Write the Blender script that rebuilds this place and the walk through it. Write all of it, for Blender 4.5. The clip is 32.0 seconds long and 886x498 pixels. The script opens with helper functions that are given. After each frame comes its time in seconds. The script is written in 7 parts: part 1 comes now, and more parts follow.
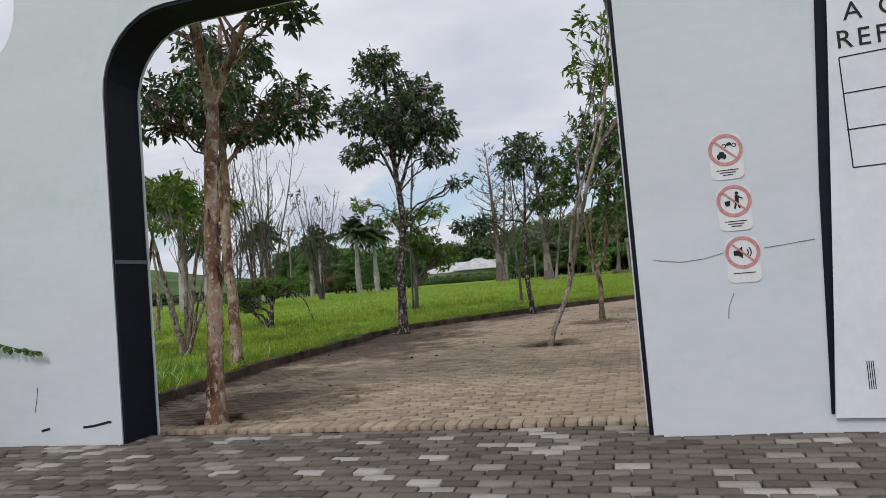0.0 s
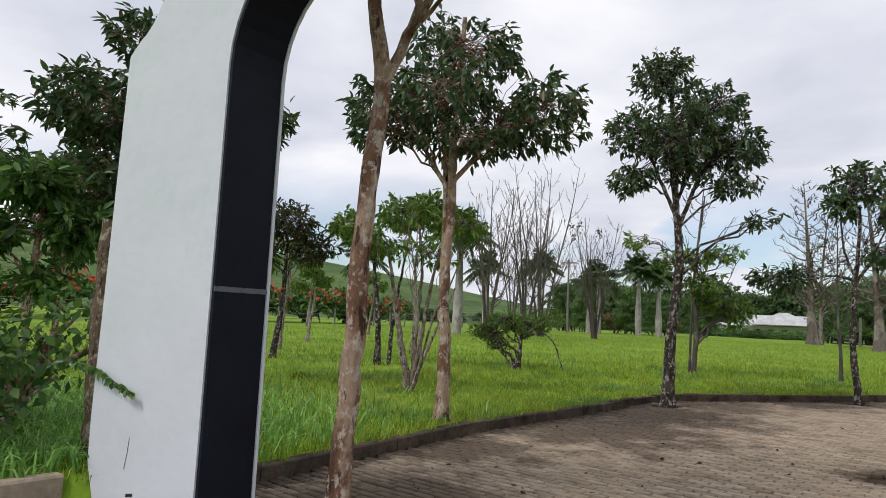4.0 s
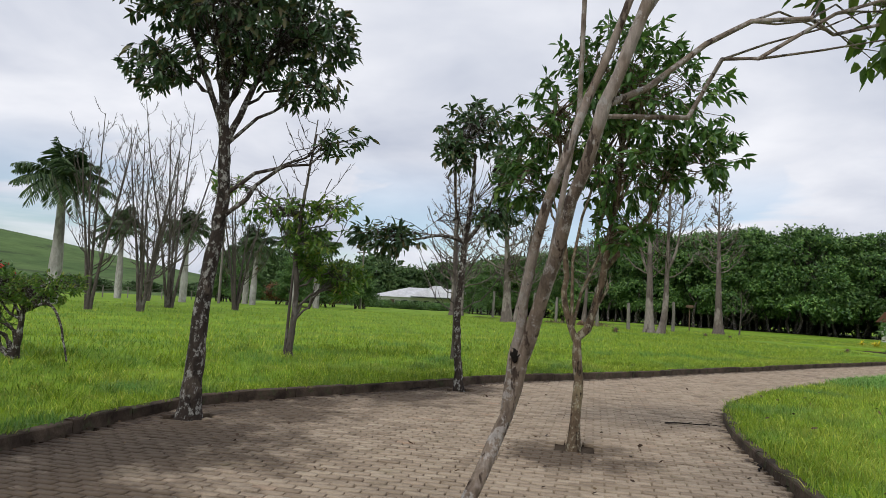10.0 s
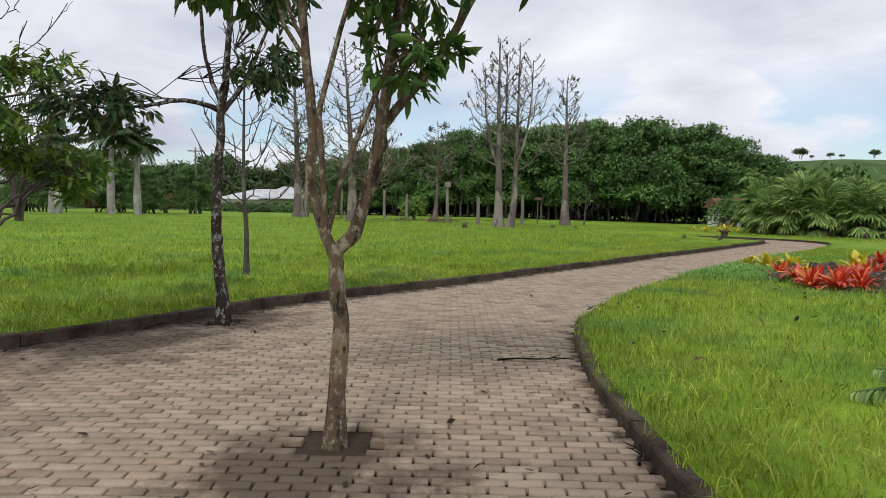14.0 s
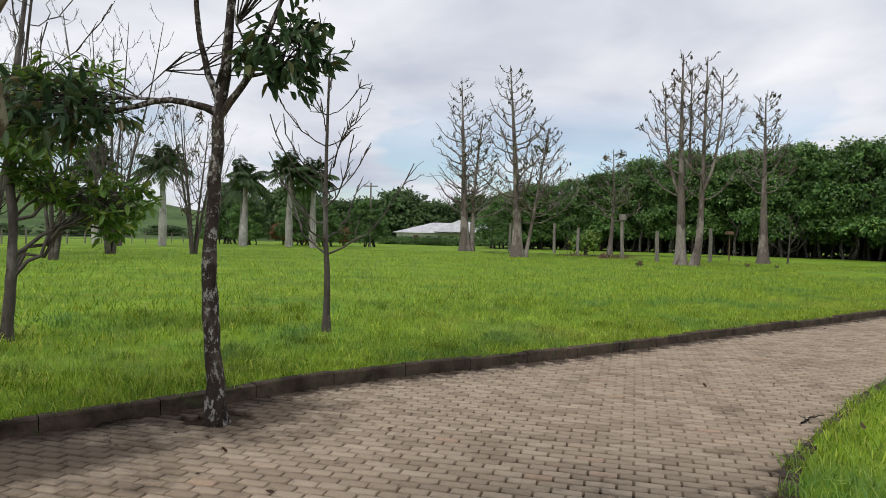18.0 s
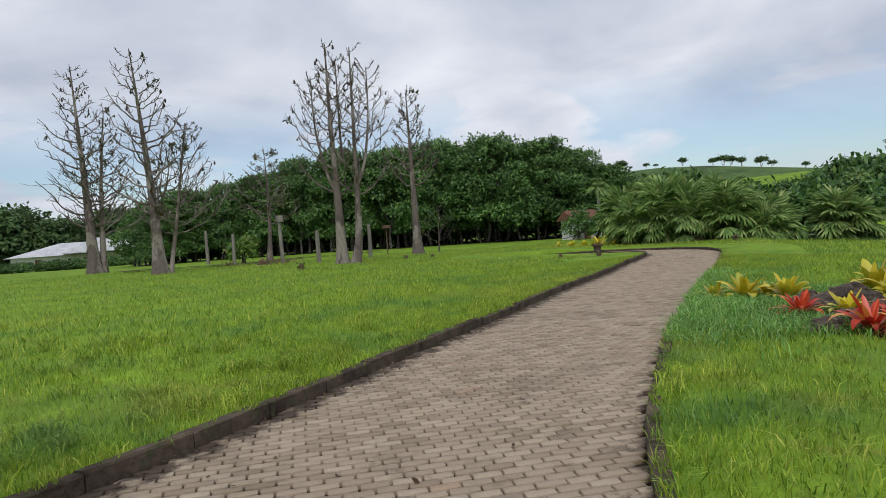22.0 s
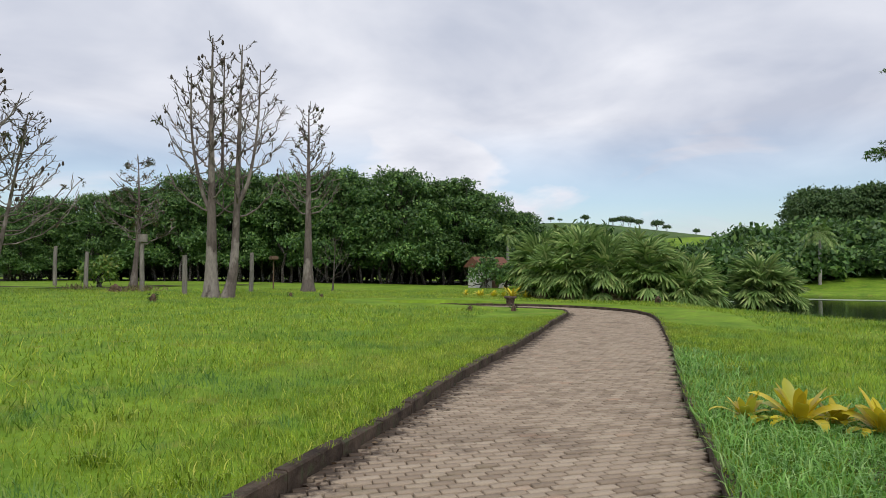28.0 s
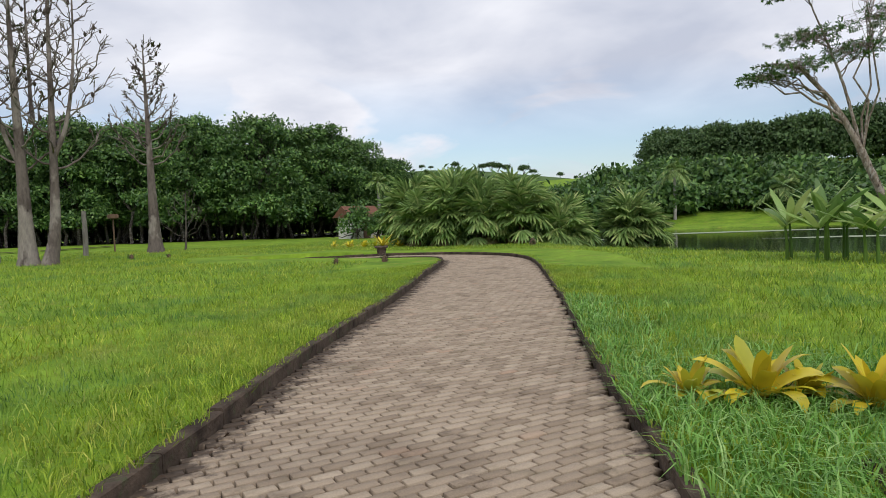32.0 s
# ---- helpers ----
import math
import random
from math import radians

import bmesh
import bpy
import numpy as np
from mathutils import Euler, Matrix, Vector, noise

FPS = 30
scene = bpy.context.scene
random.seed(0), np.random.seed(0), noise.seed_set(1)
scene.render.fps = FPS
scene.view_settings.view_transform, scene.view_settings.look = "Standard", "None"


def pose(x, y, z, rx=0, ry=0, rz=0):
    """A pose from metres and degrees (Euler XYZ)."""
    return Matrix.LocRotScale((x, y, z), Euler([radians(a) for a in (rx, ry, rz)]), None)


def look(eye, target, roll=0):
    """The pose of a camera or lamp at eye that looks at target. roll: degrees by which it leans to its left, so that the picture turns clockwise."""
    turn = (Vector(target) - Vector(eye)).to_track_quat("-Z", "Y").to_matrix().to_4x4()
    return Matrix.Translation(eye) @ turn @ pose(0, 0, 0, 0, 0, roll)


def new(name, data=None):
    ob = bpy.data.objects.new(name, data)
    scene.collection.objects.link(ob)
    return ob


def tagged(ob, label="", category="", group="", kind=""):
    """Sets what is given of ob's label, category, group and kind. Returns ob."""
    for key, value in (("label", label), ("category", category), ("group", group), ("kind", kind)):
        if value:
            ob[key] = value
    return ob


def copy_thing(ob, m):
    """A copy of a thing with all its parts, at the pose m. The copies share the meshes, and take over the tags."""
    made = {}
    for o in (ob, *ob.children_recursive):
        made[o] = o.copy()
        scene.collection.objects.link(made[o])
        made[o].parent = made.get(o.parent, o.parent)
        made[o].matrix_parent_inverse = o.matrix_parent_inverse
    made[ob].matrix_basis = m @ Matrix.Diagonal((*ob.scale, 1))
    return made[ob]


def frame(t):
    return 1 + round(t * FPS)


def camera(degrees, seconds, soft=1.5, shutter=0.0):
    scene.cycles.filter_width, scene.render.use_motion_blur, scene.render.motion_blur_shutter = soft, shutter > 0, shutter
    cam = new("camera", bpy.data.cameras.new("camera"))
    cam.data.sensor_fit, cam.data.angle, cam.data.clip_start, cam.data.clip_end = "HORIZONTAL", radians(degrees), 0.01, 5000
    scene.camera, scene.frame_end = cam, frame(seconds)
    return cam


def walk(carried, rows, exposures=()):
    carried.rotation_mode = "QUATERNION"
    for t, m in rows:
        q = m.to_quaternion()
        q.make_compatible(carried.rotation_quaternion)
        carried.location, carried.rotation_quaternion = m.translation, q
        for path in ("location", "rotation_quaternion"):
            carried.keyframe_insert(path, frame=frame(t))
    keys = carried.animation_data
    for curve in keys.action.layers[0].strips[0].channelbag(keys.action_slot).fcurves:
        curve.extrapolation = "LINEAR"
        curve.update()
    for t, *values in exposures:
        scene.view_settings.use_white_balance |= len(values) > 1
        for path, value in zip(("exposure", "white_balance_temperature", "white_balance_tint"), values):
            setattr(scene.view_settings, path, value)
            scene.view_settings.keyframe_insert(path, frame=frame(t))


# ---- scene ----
cam = camera(67.5, 32.0, soft=0.8)
PATH = [
    (0, (1.075, 0.164, 1.19), (0.881, 2.152, 1.29), -4.8),
    (0.5, (0.858, 0.398, 1.453), (0.442, 2.353, 1.39), 1.0),
    (1, (0.85, 0.598, 1.567), (0.198, 2.483, 1.701), 4.5),
    (1.5, (0.893, 0.821, 1.528), (0.156, 2.671, 1.711), 2.7),
    (2, (0.876, 1.24, 1.544), (0.225, 3.126, 1.673), 1.3),
    (2.5, (1.0, 1.554, 1.521), (0.267, 3.413, 1.599), 0.9),
    (3, (0.992, 2.089, 1.513), (0.248, 3.938, 1.679), -0.1),
    (3.5, (1.031, 2.458, 1.478), (0.111, 4.219, 1.71), 2.8),
    (5.5, (0.935, 3.918, 1.48), (-0.126, 5.609, 1.601), 1.6),
    (6, (1.011, 4.331, 1.496), (0.064, 6.088, 1.632), 0.7),
    (6.5, (1.098, 4.714, 1.507), (0.082, 6.437, 1.541), 2.0),
    (7, (1.154, 5.19, 1.541), (0.31, 6.999, 1.666), 1.8),
    (7.5, (1.206, 5.638, 1.538), (0.434, 7.482, 1.562), 2.7),
    (8, (1.339, 6.105, 1.558), (0.685, 7.989, 1.713), 3.5),
    (8.5, (1.462, 6.671, 1.558), (0.999, 8.613, 1.681), 0.8),
    (9, (1.561, 7.06, 1.571), (1.132, 9.012, 1.631), 3.5),
    (9.5, (1.689, 7.542, 1.561), (1.49, 9.53, 1.633), 5.4),
    (10, (1.868, 8.067, 1.558), (1.771, 10.057, 1.733), 3.0),
    (10.5, (1.977, 8.549, 1.55), (1.886, 10.543, 1.673), 2.2),
    (11, (2.059, 9.106, 1.553), (2.27, 11.094, 1.613), -0.2),
    (11.5, (2.19, 9.521, 1.535), (2.463, 11.502, 1.579), -2.0),
    (12, (2.253, 10.002, 1.535), (2.833, 11.916, 1.518), -3.3),
    (12.5, (2.402, 10.471, 1.551), (3.02, 12.373, 1.572), -3.0),
    (13, (2.609, 10.842, 1.527), (3.106, 12.775, 1.394), -3.9),
    (13.5, (2.828, 11.328, 1.544), (3.324, 13.254, 1.333), -3.9),
    (14, (3.095, 11.671, 1.551), (3.43, 13.639, 1.437), 0.9),
    (14.5, (3.29, 12.084, 1.54), (3.625, 14.053, 1.438), 3.5),
    (15, (3.488, 12.577, 1.552), (3.817, 14.55, 1.586), 3.5),
    (15.5, (3.623, 13.121, 1.571), (3.891, 15.103, 1.541), 4.1),
    (17.5, (4.227, 14.599, 1.708), (4.27, 16.598, 1.706), 1.2),
    (18, (4.363, 15.046, 1.697), (4.161, 17.036, 1.673), 1.2),
    (18.5, (4.52, 15.61, 1.676), (4.364, 17.601, 1.583), 1.0),
    (19, (4.791, 16.123, 1.695), (4.749, 18.122, 1.622), -0.9),
    (19.5, (4.981, 16.549, 1.715), (5.417, 18.5, 1.778), 0.0),
    (20, (5.097, 17.084, 1.703), (5.771, 18.967, 1.752), -1.5),
    (20.5, (5.152, 17.491, 1.682), (5.764, 19.395, 1.716), -2.5),
    (21, (5.127, 18.037, 1.665), (5.849, 19.902, 1.628), -2.5),
    (21.5, (5.224, 18.575, 1.651), (5.987, 20.423, 1.619), -3.6),
    (22, (5.301, 19.099, 1.646), (6.071, 20.945, 1.61), -4.2),
    (22.5, (5.427, 19.632, 1.67), (6.205, 21.474, 1.626), -4.4),
    (23, (5.58, 20.037, 1.675), (6.353, 21.881, 1.67), -2.5),
    (23.5, (5.66, 20.579, 1.668), (6.638, 22.323, 1.701), -3.1),
    (24, (5.881, 21.056, 1.616), (6.909, 22.772, 1.613), -4.8),
    (24.5, (6.136, 21.575, 1.633), (7.195, 23.271, 1.575), -2.9),
    (25, (6.402, 22.04, 1.651), (7.561, 23.668, 1.579), -2.9),
    (25.5, (6.674, 22.427, 1.63), (7.696, 24.146, 1.558), 1.8),
    (26, (6.911, 22.887, 1.655), (7.942, 24.601, 1.629), 0.7),
    (26.5, (7.284, 23.288, 1.654), (8.251, 25.035, 1.767), -3.5),
    (28.5, (8.358, 24.355, 1.740), (9.401, 26.061, 1.799), 1.0),
    (29, (8.739, 24.782, 1.716), (9.828, 26.459, 1.750), -0.7),
    (29.5, (9.072, 25.189, 1.717), (10.270, 26.790, 1.757), -1.9),
    (30, (9.349, 25.576, 1.723), (10.591, 27.144, 1.743), -1.4),
    (30.5, (9.589, 25.845, 1.728), (10.617, 27.552, 1.895), -1.8),
    (31, (9.608, 25.896, 1.688), (10.745, 27.541, 1.748), -2.0),
    (31.5, (9.698, 25.965, 1.636), (10.929, 27.542, 1.598), -2.6),
    (32, (9.750, 25.973, 1.623), (11.081, 27.464, 1.540), -2.4),
]
walk(cam, [(t, look(eye, target, roll)) for t, eye, target, roll in PATH], exposures=[(0, -0.12, 6350, 11), (1.0, 0.02, 6400, 11), (2, 0.04, 6400, 11), (4, 0.08, 6450, 11), (6, 0.16, 6450, 11), (7, 0.24, 6500, 10), (8.5, 0.15, 6500, 10), (10, 0.0, 6350, 10), (12, 0.08, 6400, 10), (15, 0.04, 6400, 10), (18, 0.0, 6450, 10), (19, -0.14, 6200, 10), (20, -0.38, 5900, 9), (21, -0.2, 6100, 9), (22, -0.14, 6200, 9), (24, -0.12, 6250, 10), (26, 0.0, 6400, 10), (29, -0.02, 6300, 11), (31, -0.12, 6250, 11), (32, 0.04, 6350, 11)])

# ---- daylight: bright overcast with thin gaps of blue ----
SUN_UP, SUN_TURN = 48.0, 205.0
world = bpy.data.worlds.new("sky")
scene.world = world
world.use_nodes = True


def sky_nodes():
    nt = world.node_tree
    n, l = nt.nodes, nt.links
    n.clear()
    out = n.new("ShaderNodeOutputWorld")
    bg = n.new("ShaderNodeBackground")
    sky = n.new("ShaderNodeTexSky")
    sky.sky_type, sky.sun_disc = "NISHITA", False
    sky.sun_elevation, sky.sun_rotation = radians(SUN_UP), radians(SUN_TURN)
    sky.air_density, sky.dust_density = 1.0, 1.2
    tc = n.new("ShaderNodeTexCoord")
    sep = n.new("ShaderNodeSeparateXYZ")
    l.new(tc.outputs["Generated"], sep.inputs[0])
    up = n.new("ShaderNodeMath")
    up.operation = "ADD"
    up.inputs[1].default_value = 0.22
    l.new(sep.outputs["Z"], up.inputs[0])
    flat = n.new("ShaderNodeVectorMath")
    flat.operation = "DIVIDE"
    comb = n.new("ShaderNodeCombineXYZ")
    for k in ("X", "Y", "Z"):
        l.new(up.outputs[0], comb.inputs[k])
    l.new(tc.outputs["Generated"], flat.inputs[0])
    l.new(comb.outputs[0], flat.inputs[1])

    def noise_tex(scale, detail, rough, warp):
        t = n.new("ShaderNodeTexNoise")
        t.inputs["Scale"].default_value = scale
        t.inputs["Detail"].default_value = detail
        t.inputs["Roughness"].default_value = rough
        t.inputs["Distortion"].default_value = warp
        l.new(flat.outputs[0], t.inputs["Vector"])
        return t

    def ramp(src, a, b, ca, cb):
        r = n.new("ShaderNodeValToRGB")
        r.color_ramp.elements[0].position, r.color_ramp.elements[1].position = a, b
        r.color_ramp.elements[0].color, r.color_ramp.elements[1].color = ca, cb
        l.new(src, r.inputs[0])
        return r

    gaps = ramp(noise_tex(1.1, 5, 0.5, 0.5).outputs["Fac"], 0.45, 0.57, (0.05, 0.05, 0.05, 1), (1, 1, 1, 1))
    deck = ramp(sep.outputs["Z"], 0.10, 0.22, (0, 0, 0, 1), (1, 1, 1, 1))
    cover = n.new("ShaderNodeMix")
    cover.data_type, cover.blend_type = "RGBA", "LIGHTEN"
    cover.inputs["Factor"].default_value = 1.0
    l.new(gaps.outputs[0], cover.inputs["A"])
    l.new(deck.outputs[0], cover.inputs["B"])
    tone = ramp(noise_tex(1.5, 5, 0.5, 0.25).outputs["Fac"], 0.32, 0.66, (0.55, 0.585, 0.68, 1), (0.92, 0.92, 0.955, 1))
    dim = n.new("ShaderNodeVectorMath")
    dim.operation = "SCALE"
    dim.inputs["Scale"].default_value = 0.13
    l.new(sky.outputs[0], dim.inputs[0])
    mix = n.new("ShaderNodeMix")
    mix.data_type = "RGBA"
    l.new(cover.outputs["Result"], mix.inputs["Factor"])
    l.new(dim.outputs[0], mix.inputs["A"])
    l.new(tone.outputs[0], mix.inputs["B"])
    l.new(mix.outputs["Result"], bg.inputs["Color"])
    bg.inputs["Strength"].default_value = 1.0
    l.new(bg.outputs[0], out.inputs[0])


sky_nodes()
sun = new("sun", bpy.data.lights.new("sun", "SUN"))
sun.data.energy, sun.data.angle, sun.data.color = 1.5, radians(14), (1.0, 0.96, 0.9)
sun.matrix_world = pose(0, 0, 60, 90 - SUN_UP, 0, 180 - SUN_TURN)


# ---- materials ----
def principled(name, rough=0.8, spec=0.3):
    m = bpy.data.materials.new(name)
    m.use_nodes = True
    nt = m.node_tree
    b = nt.nodes["Principled BSDF"]
    b.inputs["Roughness"].default_value = rough
    b.inputs["Specular IOR Level"].default_value = spec
    return m, nt, b


def coords(nt, space="Object"):
    if space == "World":
        return nt.nodes.new("ShaderNodeNewGeometry").outputs["Position"]
    return nt.nodes.new("ShaderNodeTexCoord").outputs[space]


def noise_fac(nt, scale, detail=5, rough=0.6, space="World", stretch=None):
    t = nt.nodes.new("ShaderNodeTexNoise")
    t.inputs["Scale"].default_value, t.inputs["Detail"].default_value, t.inputs["Roughness"].default_value = scale, detail, rough
    src = coords(nt, space)
    if stretch:
        mp = nt.nodes.new("ShaderNodeMapping")
        mp.inputs["Scale"].default_value = stretch
        nt.links.new(src, mp.inputs["Vector"])
        src = mp.outputs[0]
    nt.links.new(src, t.inputs["Vector"])
    return t.outputs["Fac"]


def ramp_of(nt, fac, stops):
    r = nt.nodes.new("ShaderNodeValToRGB")
    e = r.color_ramp.elements
    while len(e) < len(stops):
        e.new(0.5)
    for el, (p, c) in zip(e, stops):
        el.position, el.color = p, (*c, 1) if len(c) == 3 else c
    nt.links.new(fac, r.inputs[0])
    return r.outputs[0]


def blend(nt, fac, a, b, mode="MIX"):
    m = nt.nodes.new("ShaderNodeMix")
    m.data_type, m.blend_type = "RGBA", mode
    for v, k in ((fac, "Factor"), (a, "A"), (b, "B")):
        if isinstance(v, (int, float)):
            m.inputs[k].default_value = v
        elif isinstance(v, tuple):
            m.inputs[k].default_value = (*v, 1)
        else:
            nt.links.new(v, m.inputs[k])
    return m.outputs["Result"]


def bump(nt, b, fac, strength=0.4, dist=0.02):
    n = nt.nodes.new("ShaderNodeBump")
    n.inputs["Strength"].default_value, n.inputs["Distance"].default_value = strength, dist
    nt.links.new(fac, n.inputs["Height"])
    nt.links.new(n.outputs[0], b.inputs["Normal"])


def simple(name, c1, c2, scale=6, rough=0.8, bump_s=0.3, bump_d=0.01, space="Object", spec=0.3, stretch=None, c3=None, mottle=0.35):
    m, nt, b = principled(name, rough, spec)
    f1 = noise_fac(nt, scale, 6, 0.6, space, stretch)
    f2 = noise_fac(nt, scale * 7, 4, 0.6, space, stretch)
    col = ramp_of(nt, f1, [(0.32, c1), (0.68, c2)])
    if c3:
        col = blend(nt, ramp_of(nt, noise_fac(nt, scale * 2.3, 5, 0.65, space), [(0.55, (0, 0, 0)), (0.66, (1, 1, 1))]), col, c3)
    col = blend(nt, mottle, col, ramp_of(nt, f2, [(0.3, (0.25, 0.25, 0.25)), (0.7, (0.75, 0.75, 0.75))]), "OVERLAY")
    nt.links.new(col, b.inputs["Base Color"])
    bump(nt, b, f2, bump_s, bump_d)
    return m


def leafy(name, dark, light, rough=0.45, trans=0.25, tint=None, scale=0.9, drifts=(0.3, 0.7)):
    """Leaf surface: colour by leaf, a slow drift over the crown, some light let through."""
    m, nt, b = principled(name, rough, 0.35)
    geo = nt.nodes.new("ShaderNodeNewGeometry")
    info = nt.nodes.new("ShaderNodeObjectInfo")
    add = nt.nodes.new("ShaderNodeMath")
    add.operation = "ADD"
    nt.links.new(geo.outputs["Random Per Island"], add.inputs[0])
    nt.links.new(info.outputs["Random"], add.inputs[1])
    fr = nt.nodes.new("ShaderNodeMath")
    fr.operation = "FRACT"
    nt.links.new(add.outputs[0], fr.inputs[0])
    col = ramp_of(nt, fr.outputs[0], [(0.0, dark), (0.75, light), (1.0, tint or light)])
    drift = noise_fac(nt, scale, 3, 0.5, "World")
    col = blend(nt, 0.5, col, ramp_of(nt, drift, [(0.3, (drifts[0],) * 3), (0.7, (drifts[1],) * 3)]), "OVERLAY")
    nt.links.new(col, b.inputs["Base Color"])
    tr = nt.nodes.new("ShaderNodeBsdfTranslucent")
    nt.links.new(col, tr.inputs["Color"])
    mx = nt.nodes.new("ShaderNodeMixShader")
    mx.inputs[0].default_value = trans
    nt.links.new(b.outputs[0], mx.inputs[1])
    nt.links.new(tr.outputs[0], mx.inputs[2])
    nt.links.new(mx.outputs[0], nt.nodes["Material Output"].inputs[0])
    return m


def grassy(name, dark, light, dry, cool):
    """Grass blades: tone by blade, patches of cooler turf and of painted sunlit yellow-green."""
    m, nt, b = principled(name, 0.55, 0.3)
    geo = nt.nodes.new("ShaderNodeNewGeometry")
    col = ramp_of(nt, geo.outputs["Random Per Island"], [(0.0, dark), (0.85, light), (1.0, dry)])
    patch = noise_fac(nt, 0.55, 5, 0.6, "World")
    col = blend(nt, ramp_of(nt, patch, [(0.50, (0, 0, 0)), (0.64, (0.75, 0.75, 0.75))]), col, cool)
    # lighter yellow-green patches: sunlit bands of lawn painted into the blade colour
    worn = noise_fac(nt, 0.21, 4, 0.6, "World")
    col = blend(nt, ramp_of(nt, worn, [(0.52, (0, 0, 0)), (0.70, (0.45, 0.45, 0.45))]), col, dry)
    tuft = noise_fac(nt, 3.5, 3, 0.5, "World")
    col = blend(nt, 0.7, col, ramp_of(nt, tuft, [(0.3, (0.28, 0.28, 0.28)), (0.7, (0.7, 0.7, 0.7))]), "OVERLAY")
    nt.links.new(col, b.inputs["Base Color"])
    tr = nt.nodes.new("ShaderNodeBsdfTranslucent")
    nt.links.new(col, tr.inputs["Color"])
    mx = nt.nodes.new("ShaderNodeMixShader")
    mx.inputs[0].default_value = 0.3
    nt.links.new(b.outputs[0], mx.inputs[1])
    nt.links.new(tr.outputs[0], mx.inputs[2])
    nt.links.new(mx.outputs[0], nt.nodes["Material Output"].inputs[0])
    return m


def bark(name, base, pale, dark, scale=9, patch=0.5, lichen=None, fleck=0.35):
    """Bark: streaked ground colour, peeling paler plates, lichen spots, dark flecks."""
    m, nt, b = principled(name, 0.9, 0.2)
    f = noise_fac(nt, scale, 6, 0.65, "World", (1, 1, 0.35))
    g = noise_fac(nt, scale * 5, 5, 0.7, "World", (1, 1, 0.3))
    big = noise_fac(nt, scale * 0.55, 4, 0.6, "World", (1, 1, 0.6))
    col = ramp_of(nt, f, [(0.3, dark), (0.5, base), (0.75, base)])
    col = blend(nt, ramp_of(nt, big, [(patch, (0, 0, 0)), (patch + 0.07, (1, 1, 1))]), col, pale)
    if lichen:
        spot = noise_fac(nt, scale * 1.9, 6, 0.75, "World", (1, 1, 0.75))
        col = blend(nt, ramp_of(nt, spot, [(0.525, (0, 0, 0)), (0.58, (0.85, 0.85, 0.85))]), col, lichen)
    scar = noise_fac(nt, scale * 2.6, 4, 0.6, "World", (1, 1, 0.28))
    col = blend(nt, ramp_of(nt, scar, [(fleck - 0.05, (0.9, 0.9, 0.9)), (fleck, (0, 0, 0))]), col, dark)
    col = blend(nt, 0.5, col, ramp_of(nt, g, [(0.3, (0.2, 0.2, 0.2)), (0.7, (0.75, 0.75, 0.75))]), "OVERLAY")
    nt.links.new(col, b.inputs["Base Color"])
    bump(nt, b, g, 0.6, 0.02)
    return m


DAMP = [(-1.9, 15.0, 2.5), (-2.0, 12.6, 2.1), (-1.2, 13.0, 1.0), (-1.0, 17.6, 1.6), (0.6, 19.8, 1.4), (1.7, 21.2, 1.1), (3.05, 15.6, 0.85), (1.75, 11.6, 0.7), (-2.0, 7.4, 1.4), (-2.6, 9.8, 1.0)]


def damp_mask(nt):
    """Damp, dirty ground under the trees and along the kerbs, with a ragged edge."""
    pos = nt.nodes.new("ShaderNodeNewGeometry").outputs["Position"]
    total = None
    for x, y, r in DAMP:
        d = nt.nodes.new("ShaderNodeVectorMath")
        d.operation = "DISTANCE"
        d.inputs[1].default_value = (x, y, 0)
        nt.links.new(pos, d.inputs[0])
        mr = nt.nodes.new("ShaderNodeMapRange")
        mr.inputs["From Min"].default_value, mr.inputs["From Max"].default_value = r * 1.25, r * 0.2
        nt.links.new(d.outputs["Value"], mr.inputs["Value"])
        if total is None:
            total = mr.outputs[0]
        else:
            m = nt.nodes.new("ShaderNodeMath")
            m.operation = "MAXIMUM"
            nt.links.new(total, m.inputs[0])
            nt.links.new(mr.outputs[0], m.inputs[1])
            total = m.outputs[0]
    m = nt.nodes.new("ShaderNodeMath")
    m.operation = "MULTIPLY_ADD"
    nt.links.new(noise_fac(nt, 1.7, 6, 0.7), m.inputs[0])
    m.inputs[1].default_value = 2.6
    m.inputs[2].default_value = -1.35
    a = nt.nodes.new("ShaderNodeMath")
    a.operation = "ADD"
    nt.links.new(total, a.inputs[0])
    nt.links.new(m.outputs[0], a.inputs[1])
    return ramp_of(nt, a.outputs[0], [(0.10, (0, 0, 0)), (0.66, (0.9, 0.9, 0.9))])


